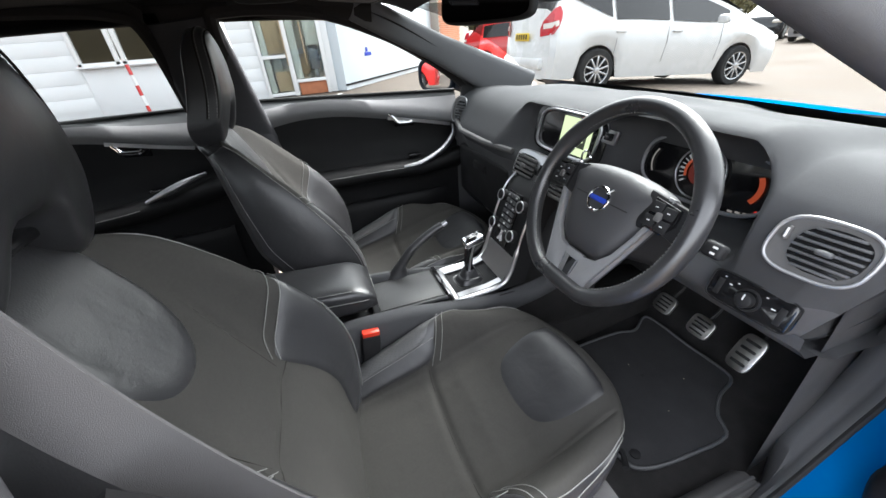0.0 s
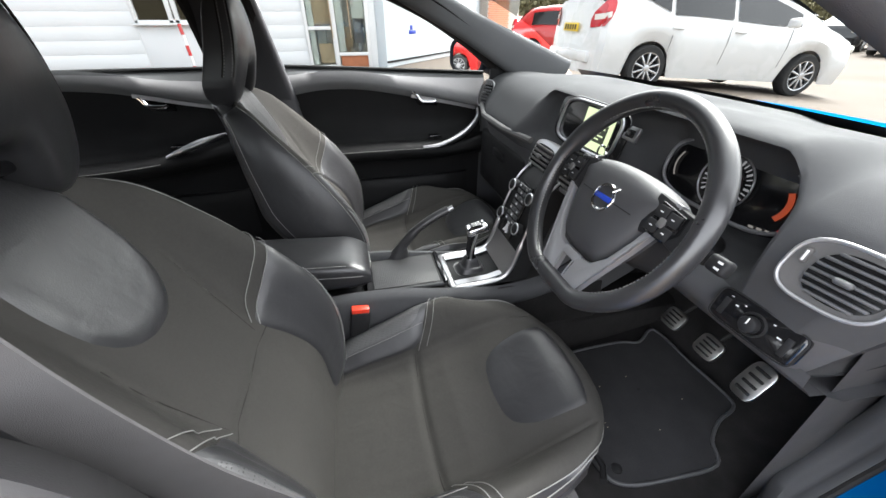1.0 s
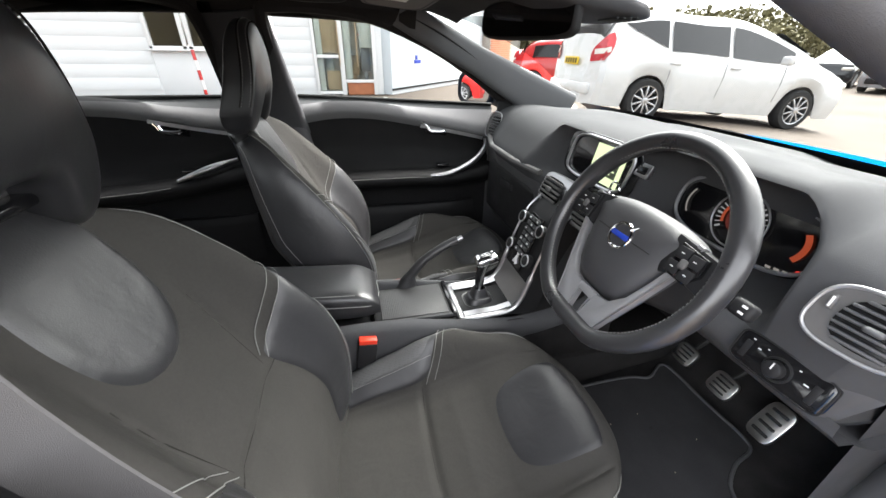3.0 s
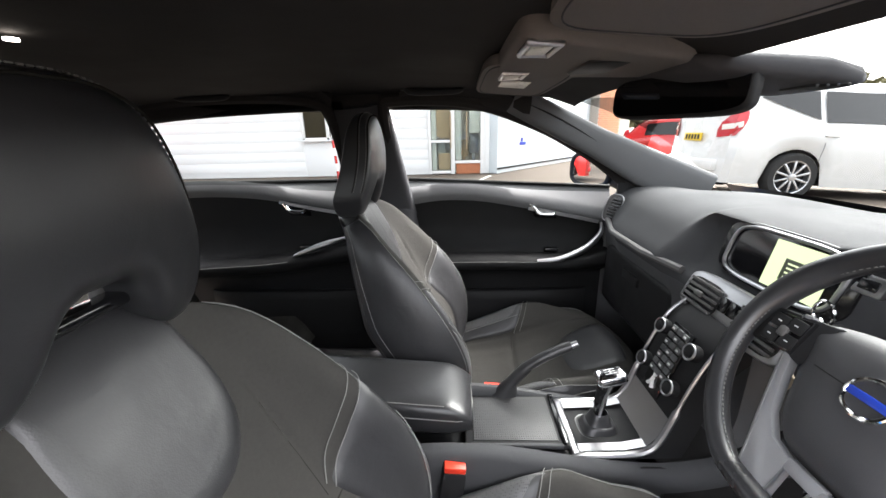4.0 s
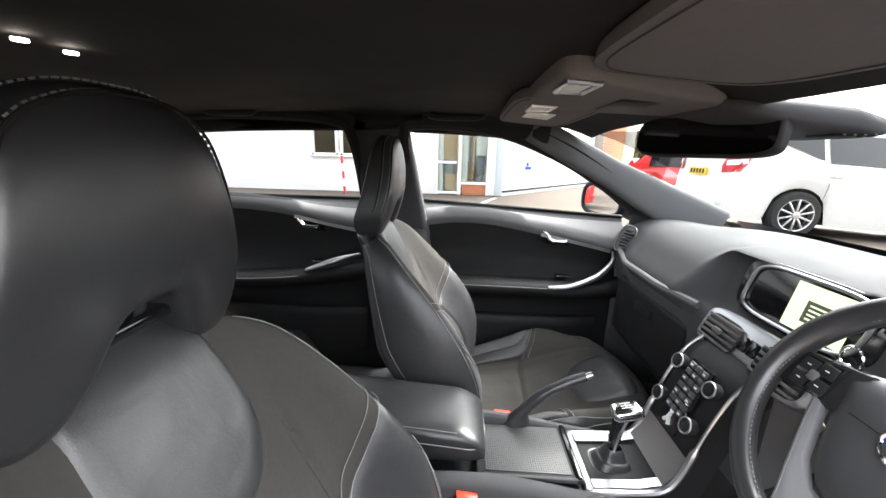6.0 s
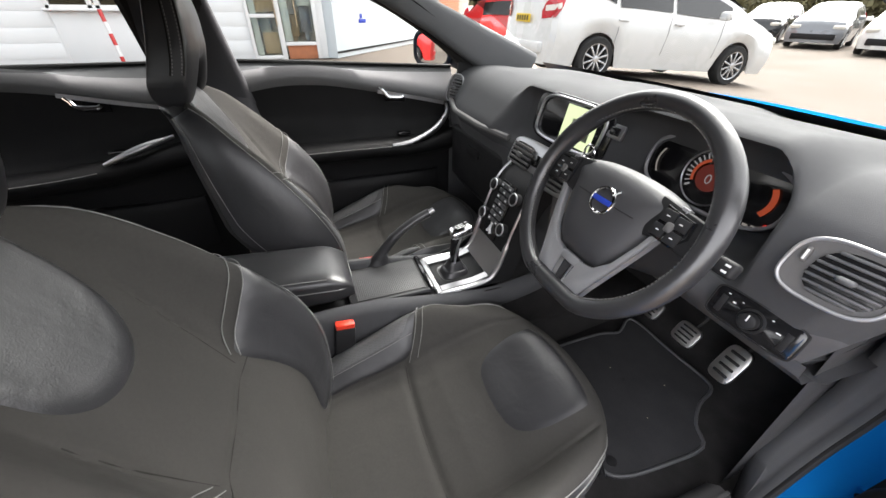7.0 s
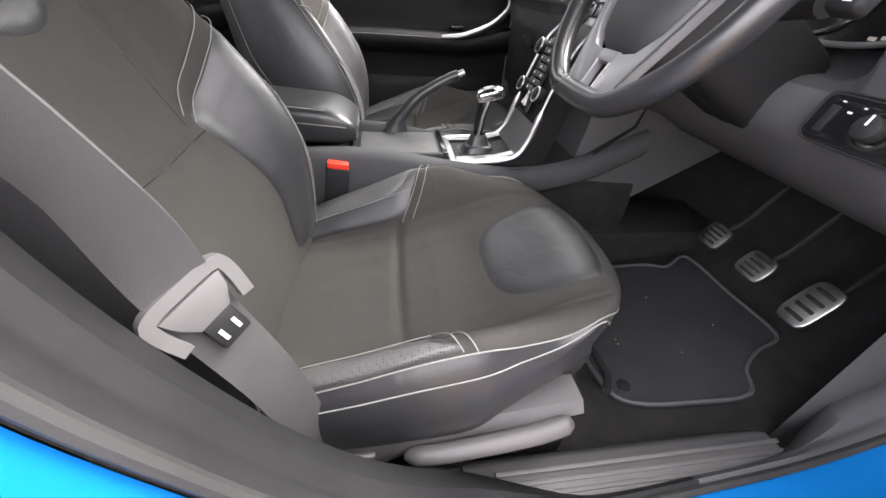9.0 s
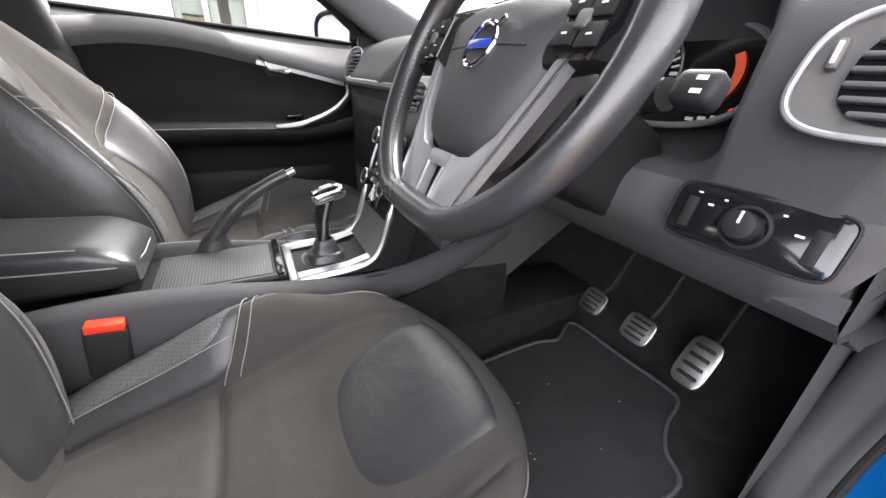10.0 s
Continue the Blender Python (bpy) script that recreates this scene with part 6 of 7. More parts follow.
    g.ob("pull_handle", SATIN, d, "satin silver pull handle")
    g = Geo()
    g.tube([(side * 0.6235, y, az(y) - 0.005) for y in np.linspace(y0 + 0.03, min(y1, y0 + 0.5), 12)], 0.0011, 6)
    g.ob("stitching", THREAD, d)
    g = Geo()
    g.rbox((side * 0.700, hy + 0.08, az(hy + 0.08) + 0.026), (0.03, 0.05, 0.010), 0.003)
    g.ob("window_switch", GLOSSBLACK, d)
    g = Geo()
    g.tube([(side * 0.760, y, (1.068 - 0.055 * max(0, y + 0.1) if side < 0 else 1.068) + 0.002) for y in np.linspace(y0, y1, 8)], 0.006, 8)
    g.ob("window_seal", RUBBER, d)
    return d


fr_ridge = [(-0.13, 0.990), (0.0, 1.008), (0.12, 1.006), (0.33, 0.972), (0.60, 0.915), (0.66, 0.90)]
fr_arm = [(-0.13, 0.778), (0.10, 0.780), (0.32, 0.778), (0.45, 0.775), (0.66, 0.80)]
door_panel("door_1", -1, -0.12, 0.645, "closed front passenger door with black padding and silver handle", fr_ridge, fr_arm, (0.345, 0.968),
                [(0.36, 0.775, 0.630), (0.44, 0.782, 0.628), (0.54, 0.815, 0.655), (0.605, 0.862, 0.695), (0.61, 0.90, 0.712)])
re_ridge = [(-1.08, 1.03), (-0.9, 1.036), (-0.72, 1.026), (-0.45, 0.976), (-0.25, 0.94)]
re_arm = [(-1.08, 0.755), (-0.87, 0.765), (-0.6, 0.785), (-0.45, 0.81), (-0.25, 0.84)]
door_panel("door_2", -1, -1.08, -0.255, "closed rear door with black padding and silver handle", re_ridge, re_arm, (-0.61, 0.992),
           [(-0.56, 0.800, 0.645), (-0.48, 0.830, 0.640), (-0.42, 0.848, 0.66), (-0.36, 0.86, 0.69)])
door_panel("door_3", 1, -1.08, -0.255, "closed rear door on the driver side", re_ridge, re_arm, (-0.61, 0.992),
           [(-0.56, 0.800, 0.645), (-0.48, 0.830, 0.640), (-0.42, 0.848, 0.66), (-0.36, 0.86, 0.69)])
# window frames of the passenger side doors
for pts, nm in (([(-0.15, 1.07), (-0.170, 1.30), (-0.12, 1.338), (0.12, 1.325), (0.34, 1.252), (0.52, 1.158), (0.63, 1.085), (0.71, 1.025)], "front"),
                ([(-0.335, 1.07), (-0.345, 1.29), (-0.40, 1.343), (-0.60, 1.358), (-0.88, 1.350), (-0.99, 1.312), (-1.05, 1.18), (-1.04, 1.07)], "rear")):
    g = Geo()
    g.tube(spline([(-(0.745 - 0.5 * (z - 1.0)), y, z) for y, z in pts], 6), 0.020, 8)
    tagged(g.ob("window_frame_" + nm, LINING), "black window frame of a passenger side door", "window frame", kind="structure")
# fill between window frame and roof rail
for pts in ([(-0.12, 1.338), (0.12, 1.325), (0.34, 1.252), (0.52, 1.158), (0.63, 1.085), (0.71, 1.025)], [(-0.34, 1.31), (-0.40, 1.343), (-0.60, 1.358), (-0.88, 1.350), (-1.05, 1.26)]):
    g = Geo()
    a = spline([(-(0.745 - 0.5 * (z - 1.0)), y, z) for y, z in pts], 5)
    b = [p + Vector((0.045, 0.02, 0.035)) for p in a]
    g.grid([a, b, [p + Vector((-0.03, 0, 0.03)) for p in b]])
    tagged(g.ob("trim_window_surround", LINING), "black cloth surround above a door window", "trim", kind="structure")
# sail panel of the front window and wing mirror
g = Geo()
g.prism([(0.655, 1.00), (0.82, 1.00), (0.70, 1.075), (0.655, 1.075)], 0.02, 0.004, Matrix(((0, 0, -1, -0.70), (1, 0, 0, 0), (0, 1, 0, 0), (0, 0, 0, 1))))
tagged(g.ob("trim_mirror_sail", PLASTIC), "black plastic corner panel at the wing mirror", "trim", kind="structure")
wm_ = empty("wing_mirror", "blue-cased wing mirror outside the passenger window", "wing mirror", facing((-0.955, 0.640, 1.072), (0.415, -1, 0.035)))
g = Geo()
rows = []
for k in range(9):
    f = k / 8
    s = (1 - f ** 3) ** 0.5 if f < 1 else 0.05
    rows.append([(x * s, y * s, 0.008 - 0.085 * f) for x, y in oval(0.115, 0.070, 3.2)])
g.grid(rows, close_u=True, cap=True)
g.ob("casing", BLUE, wm_, angle=60)
g = Geo()
g.tube([(x, y, 0.008) for x, y in oval(0.112, 0.067, 3.2)], 0.011, 8, closed=True)
g.ob("bezel", PLASTIC, wm_)
g = Geo()
g.prism(oval(0.104, 0.060, 3.2), 0.002, 0, Matrix.Translation((0, 0, 0.0095)))
g.ob("mirror_glass", MIRROR, wm_)
g = Geo()
g.tube([(0.09, -0.03, -0.03), (0.20, -0.05, -0.02)], 0.03, 10)
g.ob("arm", PLASTIC, wm_)

# open driver door, swung out on its hinges
dm = Matrix.Translation((0.775, 0.985, 0)) @ pose(0, 0, 0, 0, 0, 52) @ Matrix.Translation((-0.80, -1.02, 0))
door_panel("door_4", 1, -0.05, 0.995, "open driver door with black padding and lower pocket", [(-0.05, 0.99), (0.1, 1.008), (0.45, 0.972), (0.9, 0.90)], [(-0.05, 0.778), (0.32, 0.778), (0.9, 0.80)], (0.5, 0.965),
                 [(0.42, 0.775, 0.630), (0.52, 0.782, 0.628), (0.62, 0.815, 0.655), (0.68, 0.862, 0.695), (0.69, 0.90, 0.712)], dm)
for z in (0.42, 0.80):
    g = Geo()
    g.rbox((0.745, 0.995, z), (0.055, 0.09, 0.05), 0.006)
    h = g.ob("door_hinge", BLUE, hinge_post)
    g = Geo()
    g.cyl(0.011, 0.07, 14, 0.002, Matrix.Translation((0.775, 0.985, z)))
    g.ob("pin", PLASTIC, h)
    g = Geo()
    g.cyl(0.009, 0.012, 6, 0.001, Matrix.Translation((0.735, 0.948, z + 0.005)) @ pose(0, 0, 0, 90))
    g.ob("bolt", PLASTIC, h)
g = Geo()
g.rbox((0.79, 0.96, 0.60), (0.02, 0.16, 0.03), 0.005)
tagged(g.ob("door_check_strap", PLASTIC), "black metal door check strap", "door check")


# ---- outside ----
ASPHALT = mat("buff_worn_tarmac", (0.098, 0.076, 0.058), 0.95, var=0.22, scale=0.7, bump=0.6, bscale=140)
WHITEWALL = mat("white_painted_cladding", (0.80, 0.81, 0.82), 0.55, var=0.04, scale=1.5, bump=0.1, bscale=60)
PANEL = mat("pale_blue_white_panel", (0.66, 0.72, 0.76), 0.45, var=0.04, scale=1.2)
BRICK = mat("orange_red_brick", (0.42, 0.16, 0.08), 0.9, var=0.2, scale=9, bump=0.4, bscale=90, island=0.2)
MORTAR = mat("grey_mortar", (0.40, 0.37, 0.33), 0.95, var=0.1, scale=20, bump=0.3, bscale=200)
UPVC = mat("white_window_frame", (0.80, 0.80, 0.80), 0.35, var=0.03, scale=6)
ROOMDARK = mat("dim_showroom_wall", (0.70, 0.67, 0.60), 0.9, var=0.4, scale=1.6)
FROST = mat("pale_frosted_film", (0.52, 0.54, 0.50), 0.7, var=0.10, scale=2.5)
BLIND = mat("tan_window_blind", (0.36, 0.27, 0.17), 0.8, var=0.12, scale=4)
PAVER = mat("buff_concrete_paver", (0.125, 0.088, 0.060), 0.92, var=0.25, scale=30, bump=0.8, bscale=260, island=0.14)
SAND = mat("dark_joint_sand", (0.085, 0.062, 0.044), 1.0, var=0.25, scale=30, bump=0.5, bscale=300)
LINEPAINT = mat("worn_white_line_paint", (0.72, 0.71, 0.67), 0.8, var=0.15, scale=14)
SILVER = mat("pearl_white_car_paint", (0.70, 0.70, 0.69), 0.28, var=0.02, scale=3, coat=0.8)
REDPAINT = mat("bright_red_car_paint", (0.55, 0.02, 0.02), 0.25, var=0.03, scale=3, coat=0.8)
GREYPAINT = mat("mid_grey_car_paint", (0.22, 0.23, 0.25), 0.3, metal=0.2, var=0.03, scale=3, coat=0.7)
DARKPAINT = mat("black_car_paint", (0.02, 0.021, 0.024), 0.25, var=0.03, scale=3, coat=0.8)
TYRE = mat("tyre_rubber", (0.02, 0.02, 0.02), 0.85, var=0.2, scale=20, bump=0.3, bscale=120)
ALLOY = mat("silver_alloy", (0.62, 0.63, 0.65), 0.3, metal=0.9, var=0.05, scale=10)
YELLOW = mat("yellow_plate", (0.80, 0.55, 0.03), 0.5, var=0.03, scale=20)
TAIL = mat("red_lamp_plastic", (0.50, 0.02, 0.03), 0.15, var=0.1, scale=30, coat=0.6)
LEAF = mat("autumn_hedge_leaf", (0.17, 0.155, 0.085), 0.8, var=0.5, scale=0.6, spec=0.2)

g = Geo()
R = 700.0
ring0 = [0.0, 1.5, 2.2, 3, 3.7, 4.4, 5.1, 5.8, 6.6, 7.5, 8.5, 10, 12, 16, 26, 45, 90, 200, R]


def ground_z(x, y):
    return -0.012 + 0.26 * math.exp(-((x + 4.7) / 3.0) ** 2 - ((y - 5.1) / 2.27) ** 2)


rows = [[(r * math.cos(a), r * math.sin(a), ground_z(r * math.cos(a), r * math.sin(a))) for a in (2 * math.pi * k / 96 for k in range(96))] for r in ring0[1:]]
g.grid(rows, close_u=True)
g.f.append(tuple(range(96)))
tagged(g.ob("ground", ASPHALT), "buff worn tarmac of the car park", "ground", kind="structure")
g = Geo()
g.rbox((1.6, 0.6, -0.006), (3.4, 4.4, 0.008), 0)
pv = tagged(g.ob("pavement", SAND), "buff herringbone block paving beside the car", "paving", kind="structure")
# painted bay lines near the building
for x, y, L, a in ((-7.2, 0.4, 3.2, 70), (-8.0, 2.6, 3.0, 70), (-9.2, 0.6, 2.6, -20), (-8.6, 4.2, 2.6, 70)):
    g = Geo()
    g.rbox((0, 0, -0.009), (L, 0.10, 0.004), 0)
    tagged(g.ob("bay_line", LINEPAINT, m=pose(x, y, 0, 0, 0, a)), "worn white painted bay line on the tarmac", "line", group="bay lines", kind="structure")

BX = -11.0
bld = empty("dealership_building", "single-storey white clad showroom building with glass doors", "building")
g = Geo()
# wall pieces round the openings (y ranges), 0.3 m thick
H = 4.2


def wall(y0, y1, z0, z1, material=WHITEWALL, name="wall", x=BX, t=0.3):
    q = Geo()
    q.rbox((x - t / 2, (y0 + y1) / 2, (z0 + z1) / 2), (t, y1 - y0, z1 - z0), 0.006)
    return q.ob(name, material, bld)


wall(-16, -4.65, 0, H)
wall(-4.65, -3.0, 0, 1.10)
wall(-4.65, -3.0, 2.35, H)
wall(-3.0, -0.80, 0, H)
wall(-0.80, 0.86, 2.45, H)
wall(0.04, 0.86, 0, 0.32, BRICK, "brick_plinth")
wall(0.86, 1.05, 0, H)
for k in range(13):
    for y0, y1 in ((-16, -4.68), (-2.95, -0.82)):
        q = Geo()
        q.rbox((BX + 0.004, (y0 + y1) / 2, 0.30 + 0.30 * k), (0.014, y1 - y0, 0.296), 0.003)
        q.ob("cladding_board", WHITEWALL, bld)
# window with blinds
w = Geo()
for y in (-4.62, -3.86, -3.72, -3.03):
    w.rbox((BX + 0.02, y, 1.725), (0.07, 0.09, 1.25), 0.006)
for z in (1.13, 2.32):
    w.rbox((BX + 0.02, -3.825, z), (0.07, 1.65, 0.08), 0.006)
wf = w.ob("window", UPVC, bld, "white framed window with tan blinds")
for y0, y1 in ((-4.57, -3.91), (-3.67, -3.08)):
    q = Geo()
    q.rbox((BX - 0.06, (y0 + y1) / 2, 1.725), (0.02, y1 - y0, 1.12), 0)
    q.ob("blind", BLIND, wf)
    q = Geo()
    q.grid([[(BX + 0.0, y, z) for y in (y0, y1)] for z in (1.17, 2.28)])
    q.ob("pane", GLASS, wf)
q = Geo()
q.rbox((BX + 0.06, -3.825, 1.08), (0.16, 1.75, 0.04), 0.008)
q.ob("sill", UPVC, wf)
# glazed doors
w = Geo()
for y, ww in ((-0.76, 0.08), (-0.06, 0.12), (0.82, 0.09)):
    w.rbox((BX + 0.01, y, 1.25), (0.09, ww, 2.5), 0.006)
for y0, y1, z in ((-0.78, 0.84, 2.42), (-0.78, -0.02, 0.06), (-0.02, 0.84, 0.36), (-0.78, -0.02, 0.98)):
    w.rbox((BX + 0.01, (y0 + y1) / 2, z), (0.08, y1 - y0, 0.08), 0.006)
df = w.ob("glazed_door", UPVC, bld, "white framed glazed entrance door")
for y0, y1 in ((-0.72, -0.11), (0.0, 0.78)):
    q = Geo()
    q.grid([[(BX - 0.02, y, z) for y in (y0, y1)] for z in (0.10, 2.38)])
    q.ob("pane", SHOPGLASS, df).visible_shadow = False
q = Geo()
q.grid([[(BX - 0.75, y, z) for y in (-2.5, 1.0)] for z in (0, 3)])
q.grid([[(x, y, 0.02) for y in (-2.5, 1.0)] for x in (BX - 0.75, BX - 0.3)])
q.ob("room_back", ROOMDARK, bld)
# sheets added to keep the panes pale, as little daylight reaches the room
for y0, y1, z0, z1, material, label in ((-0.70, -0.56, 0.12, 2.36, FROST, "pale frosted sheet added behind the glass"), (-0.55, -0.14, 1.06, 1.92, BLIND, "tan sheet added behind the glass"), (-0.55, -0.12, 1.98, 2.36, FROST, "pale frosted sheet added behind the glass"),
                                     (-0.50, -0.14, 0.14, 0.62, BLIND, "tan sheet added behind the glass"), (0.02, 0.20, 0.42, 2.36, FROST, "pale frosted sheet added behind the glass"), (0.44, 0.76, 1.20, 2.36, FROST, "pale frosted sheet added behind the glass")):
    q = Geo()
    q.rbox((BX - 0.034, (y0 + y1) / 2, (z0 + z1) / 2), (0.008, y1 - y0, z1 - z0), 0.002)
    q.ob("window_film", material, df, label)
for y in (-0.12, 0.36):
    q = Geo()
    q.tube([(BX + 0.06, y, 0.75), (BX + 0.09, y, 0.80), (BX + 0.09, y, 1.75), (BX + 0.06, y, 1.80)], 0.018, 8)
    q.ob("pull_bar", BLIND, df, "wooden pull bar")
for y, z, h, material in ((-0.42, 0.55, 0.9, FROST), (0.28, 0.75, 0.5, BLIND), (0.60, 0.9, 0.6, GREYPAINT)):
    q = Geo()
    q.rbox((BX - 0.45, y, z), (0.2, 0.26, h), 0.02)
    q.rbox((BX - 0.45, y, (z - h / 2) / 2 + 0.01), (0.12, 0.10, z - h / 2 + 0.02), 0.004)
    q.ob("display_stand", material, bld)
# side wall receding with pale panel door, brick end
ang = math.degrees(math.atan2(4.4, -5.4))
sm = pose(BX - 0.05, 1.05, 0, 0, 0, ang)
q = Geo()
q.rbox((3.55, -0.15, 2.1), (7.1, 0.3, 4.2), 0.006)
q.ob("panel_wall", PANEL, bld, "pale panelled side wall", m=sm)
q = Geo()
q.rbox((3.5, -0.31, 0.14), (7.0, 0.04, 0.05), 0.004)
q.ob("base_trim", PLASTIC, bld, m=sm)
q = Geo()
q.rbox((1.48, -0.308, 0.84), (0.40, 0.012, 0.10), 0.002)
q.rbox((1.42, -0.308, 0.96), (0.13, 0.012, 0.12), 0.002)
q.ob("sign_bars", BADGEBLUE, bld, "small blue sign", m=sm)
q = Geo()
q.rbox((9.4, -0.35, 2.6), (4.6, 0.6, 5.2), 0.01)
bw = q.ob("brick_wall", MORTAR, bld, "orange-red brick wall end", m=sm)
q = Geo()
q.rbox((0, 0, 0), (0.22, 0.02, 0.065), 0.004)
brick_me = None
for r in range(34):
    for c in range(5):
        if brick_me is None:
            b = q.ob("brick", BRICK, bw)
            brick_me = b.data
        else:
            b = new("brick", brick_me)
            b.parent = bw
        b.location = (7.24 + 0.235 * c + 0.117 * (r % 2), -0.655, 0.10 + 0.078 * r)
q = Geo()
for r in range(64):
    for c in range(12):
        if not (r < 34 and c < 5):
            q.rbox((7.24 + 0.235 * c + 0.117 * (r % 2), -0.655, 0.10 + 0.078 * r), (0.22, 0.02, 0.065), 0)
tagged(q.ob("bricks", BRICK, bw), kind="stuff")
q = Geo()
q.rbox((BX - 3, -6, H + 0.1), (7.5, 21, 0.25), 0.02)
q.ob("roof", GREYPLAST, bld)
# striped post at the window
po = empty("barrier_post", "red and white striped post in front of the building", "post", pose(BX + 0.7, -3.45, 0, 4, -3))
for k in range(5):
    q = Geo()
    q.cyl(0.04, 0.22, 14, 0, Matrix.Translation((0, 0, 0.11 + 0.22 * k)))
    q.ob("band", REDPAINT if k % 2 == 0 else UPVC, po)


# ---- parked cars ----
def wheel_geo(parent, x, y, r=0.315, w=0.20, side=1):
    g = Geo()
    g.grid([[(0.5 * w * a, rr * math.cos(q), rr * math.sin(q)) for q in (2 * math.pi * k / 32 for k in range(32))]
            for a, rr in ((-1, r * 0.70), (-1, r * 0.93), (-0.7, r), (0.7, r), (1, r * 0.93), (1, r * 0.70))], close_u=True)
    t = g.ob("wheel", TYRE, parent, m=pose(x, y, r))
    g = Geo()
    g.grid([[(side * 0.5 * w * a, rr * math.cos(q), rr * math.sin(q)) for q in (2 * math.pi * k / 32 for k in range(32))] for a, rr in ((0.1, r * 0.64), (0.95, r * 0.66), (1.0, r * 0.71))], close_u=True)
    for k in range(10):
        a = 2 * math.pi * k / 10
        g.rbox((side * 0.42 * w, 0, r * 0.36), (0.03, r * 0.085, r * 0.62), 0.006, pose(0, 0, 0, math.degrees(a)))
    g.cyl(r * 0.15, 0.05, 16, 0.004, Matrix.Translation((side * 0.42 * w, 0, 0)) @ pose(0, 0, 0, 0, 90))
    g.ob("rim", ALLOY, t)
    g = Geo()
    g.cyl(r * 0.62, 0.02, 24, 0, pose(0, 0, 0, 0, 90))
    g.ob("brake_disc", PLASTIC, t)


def parked_car(label, paint, m, L=4.6, W=1.78, Ht=1.52, wb=2.78, mpv=True, group="parked cars", plate=True):
    """A car along y, front at +y, centred between its axles."""
    c = empty("parked_car", label, "car", m, group)
    f, r = L * 0.5 - 0.02, -L * 0.5 - 0.02
    top = ([(r, 0.55), (r + 0.02, 0.95), (r + 0.12, 1.06), (r + 0.38, 1.42), (r + 0.62, Ht - 0.03), (-0.55, Ht + 0.01), (0.10, Ht + 0.01), (0.55, Ht - 0.09), (1.30, 1.16), (1.55, 1.03), (1.95, 0.90), (f - 0.08, 0.72), (f, 0.5)] if mpv else
           [(r, 0.5), (r + 0.02, 0.88), (r + 0.15, 1.0), (r + 0.55, Ht - 0.08), (r + 0.95, Ht), (-0.2, Ht), (0.2, Ht - 0.06), (0.95, 1.02), (1.15, 0.96), (1.65, 0.86), (f - 0.06, 0.68), (f, 0.45)])
    zt = curve_at(top)
    belt = curve_at([(r, 0.92), (-1.0, 0.99), (0.4, 0.95), (1.3, 0.92), (f, 0.62)])
    ys = np.linspace(r, f, 60)
    ax = (wb * 0.5, -wb * 0.5)
    rows = []
    for y in ys:
        z, b = zt(y), min(belt(y), zt(y) - 0.02)
        e = min(1.0, (f - y) / 0.35 + 0.55, (y - r) / 0.25 + 0.62)
        wd = W / 2 * min(1, e)
        low = 0.20
        for a in ax:
            d = abs(y - a)
            if d < 0.37:
                low = max(low, math.sqrt(max(0.0, 0.37 ** 2 - d * d)) + 0.31)
        low = min(low, b - 0.05)
        cab = max(0.0, z - b)
        half = [(wd * 0.93, low), (wd * 0.985, low + (b - low) * 0.35), (wd, low + (b - low) * 0.6), (wd * 0.965, b - 0.02), (wd * 0.95, b), (wd * (0.95 - 0.30 * cab), b + cab * 0.55), (wd * (0.95 - 0.42 * cab), b + cab * 0.85), (wd * (0.85 - 0.42 * cab), z - 0.01 * 1), (wd * 0.4, z + 0.015)]
        rows.append([(-x, y, q) for x, q in half] + [(0, y, z + 0.02)] + [(x, y, q) for x, q in half[::-1]])
    g = Geo()
    g.grid(rows, cap=False)
    g.add(rows[0], [tuple(range(len(rows[0])))])
    g.add(rows[-1], [tuple(range(len(rows[-1])))])
    bd = g.ob("body", paint, c, angle=35)

    def side_x(y, q):
        z, b = zt(y), min(belt(y), zt(y) - 0.02)
        e = min(1.0, (f - y) / 0.35 + 0.55, (y - r) / 0.25 + 0.62)
        cab = max(0.0, z - b)
        return W / 2 * min(1, e) * (0.95 - 0.46 * cab * max(0, (q - b) / max(cab, 1e-3)) * 1.1) + 0.012

    def sill(y):
        return belt(y) + 0.035 + (0.34 * max(0.0, (-1.15 - y) / 0.75) if mpv else 0.0)
    # side windows
    spans = ((-1.90, -1.22), (-1.15, -0.18), (-0.10, 1.02)) if mpv else ((-1.30, -0.25), (-0.17, 0.72))
    for s in (-1, 1):
        for y0, y1 in spans:
            y0 = max(y0, r + 0.28)
            g = Geo()
            g.grid([[(s * side_x(y, q0), y, q0) for y, q0 in ((yy, sill(yy) + (max(zt(yy) - 0.13, sill(yy) + 0.015) - sill(yy)) * h) for yy in np.linspace(y0, y1, 9))] for h in (0, 0.5, 1)])
            g.ob("side_window", GLOSSBLACK, c, "dark side window")
        for dy in (0.10, -0.95):
            g = Geo()
            g.rbox((s * (W / 2 - 0.002), dy - 0.12, 0.86), (0.035, 0.18, 0.028), 0.01)
            g.ob("door_handle", paint, c)
        for dy in (0.88, -0.18, -1.12):
            g = Geo()
            g.tube([(s * (W / 2 * 0.962), dy, 0.96), (s * (W / 2 + 0.001), dy - 0.01, 0.72), (s * (W / 2 * 0.985), dy - 0.03, 0.42)], 0.003, 6)
            g.ob("door_gap", PLASTIC, c)
        g = Geo()
        g.rbox((s * (W / 2 + 0.09), 0.72, 1.02), (0.18, 0.10, 0.13), 0.04, seg=3)
        g.ob("door_mirror", paint, c)
        g = Geo()
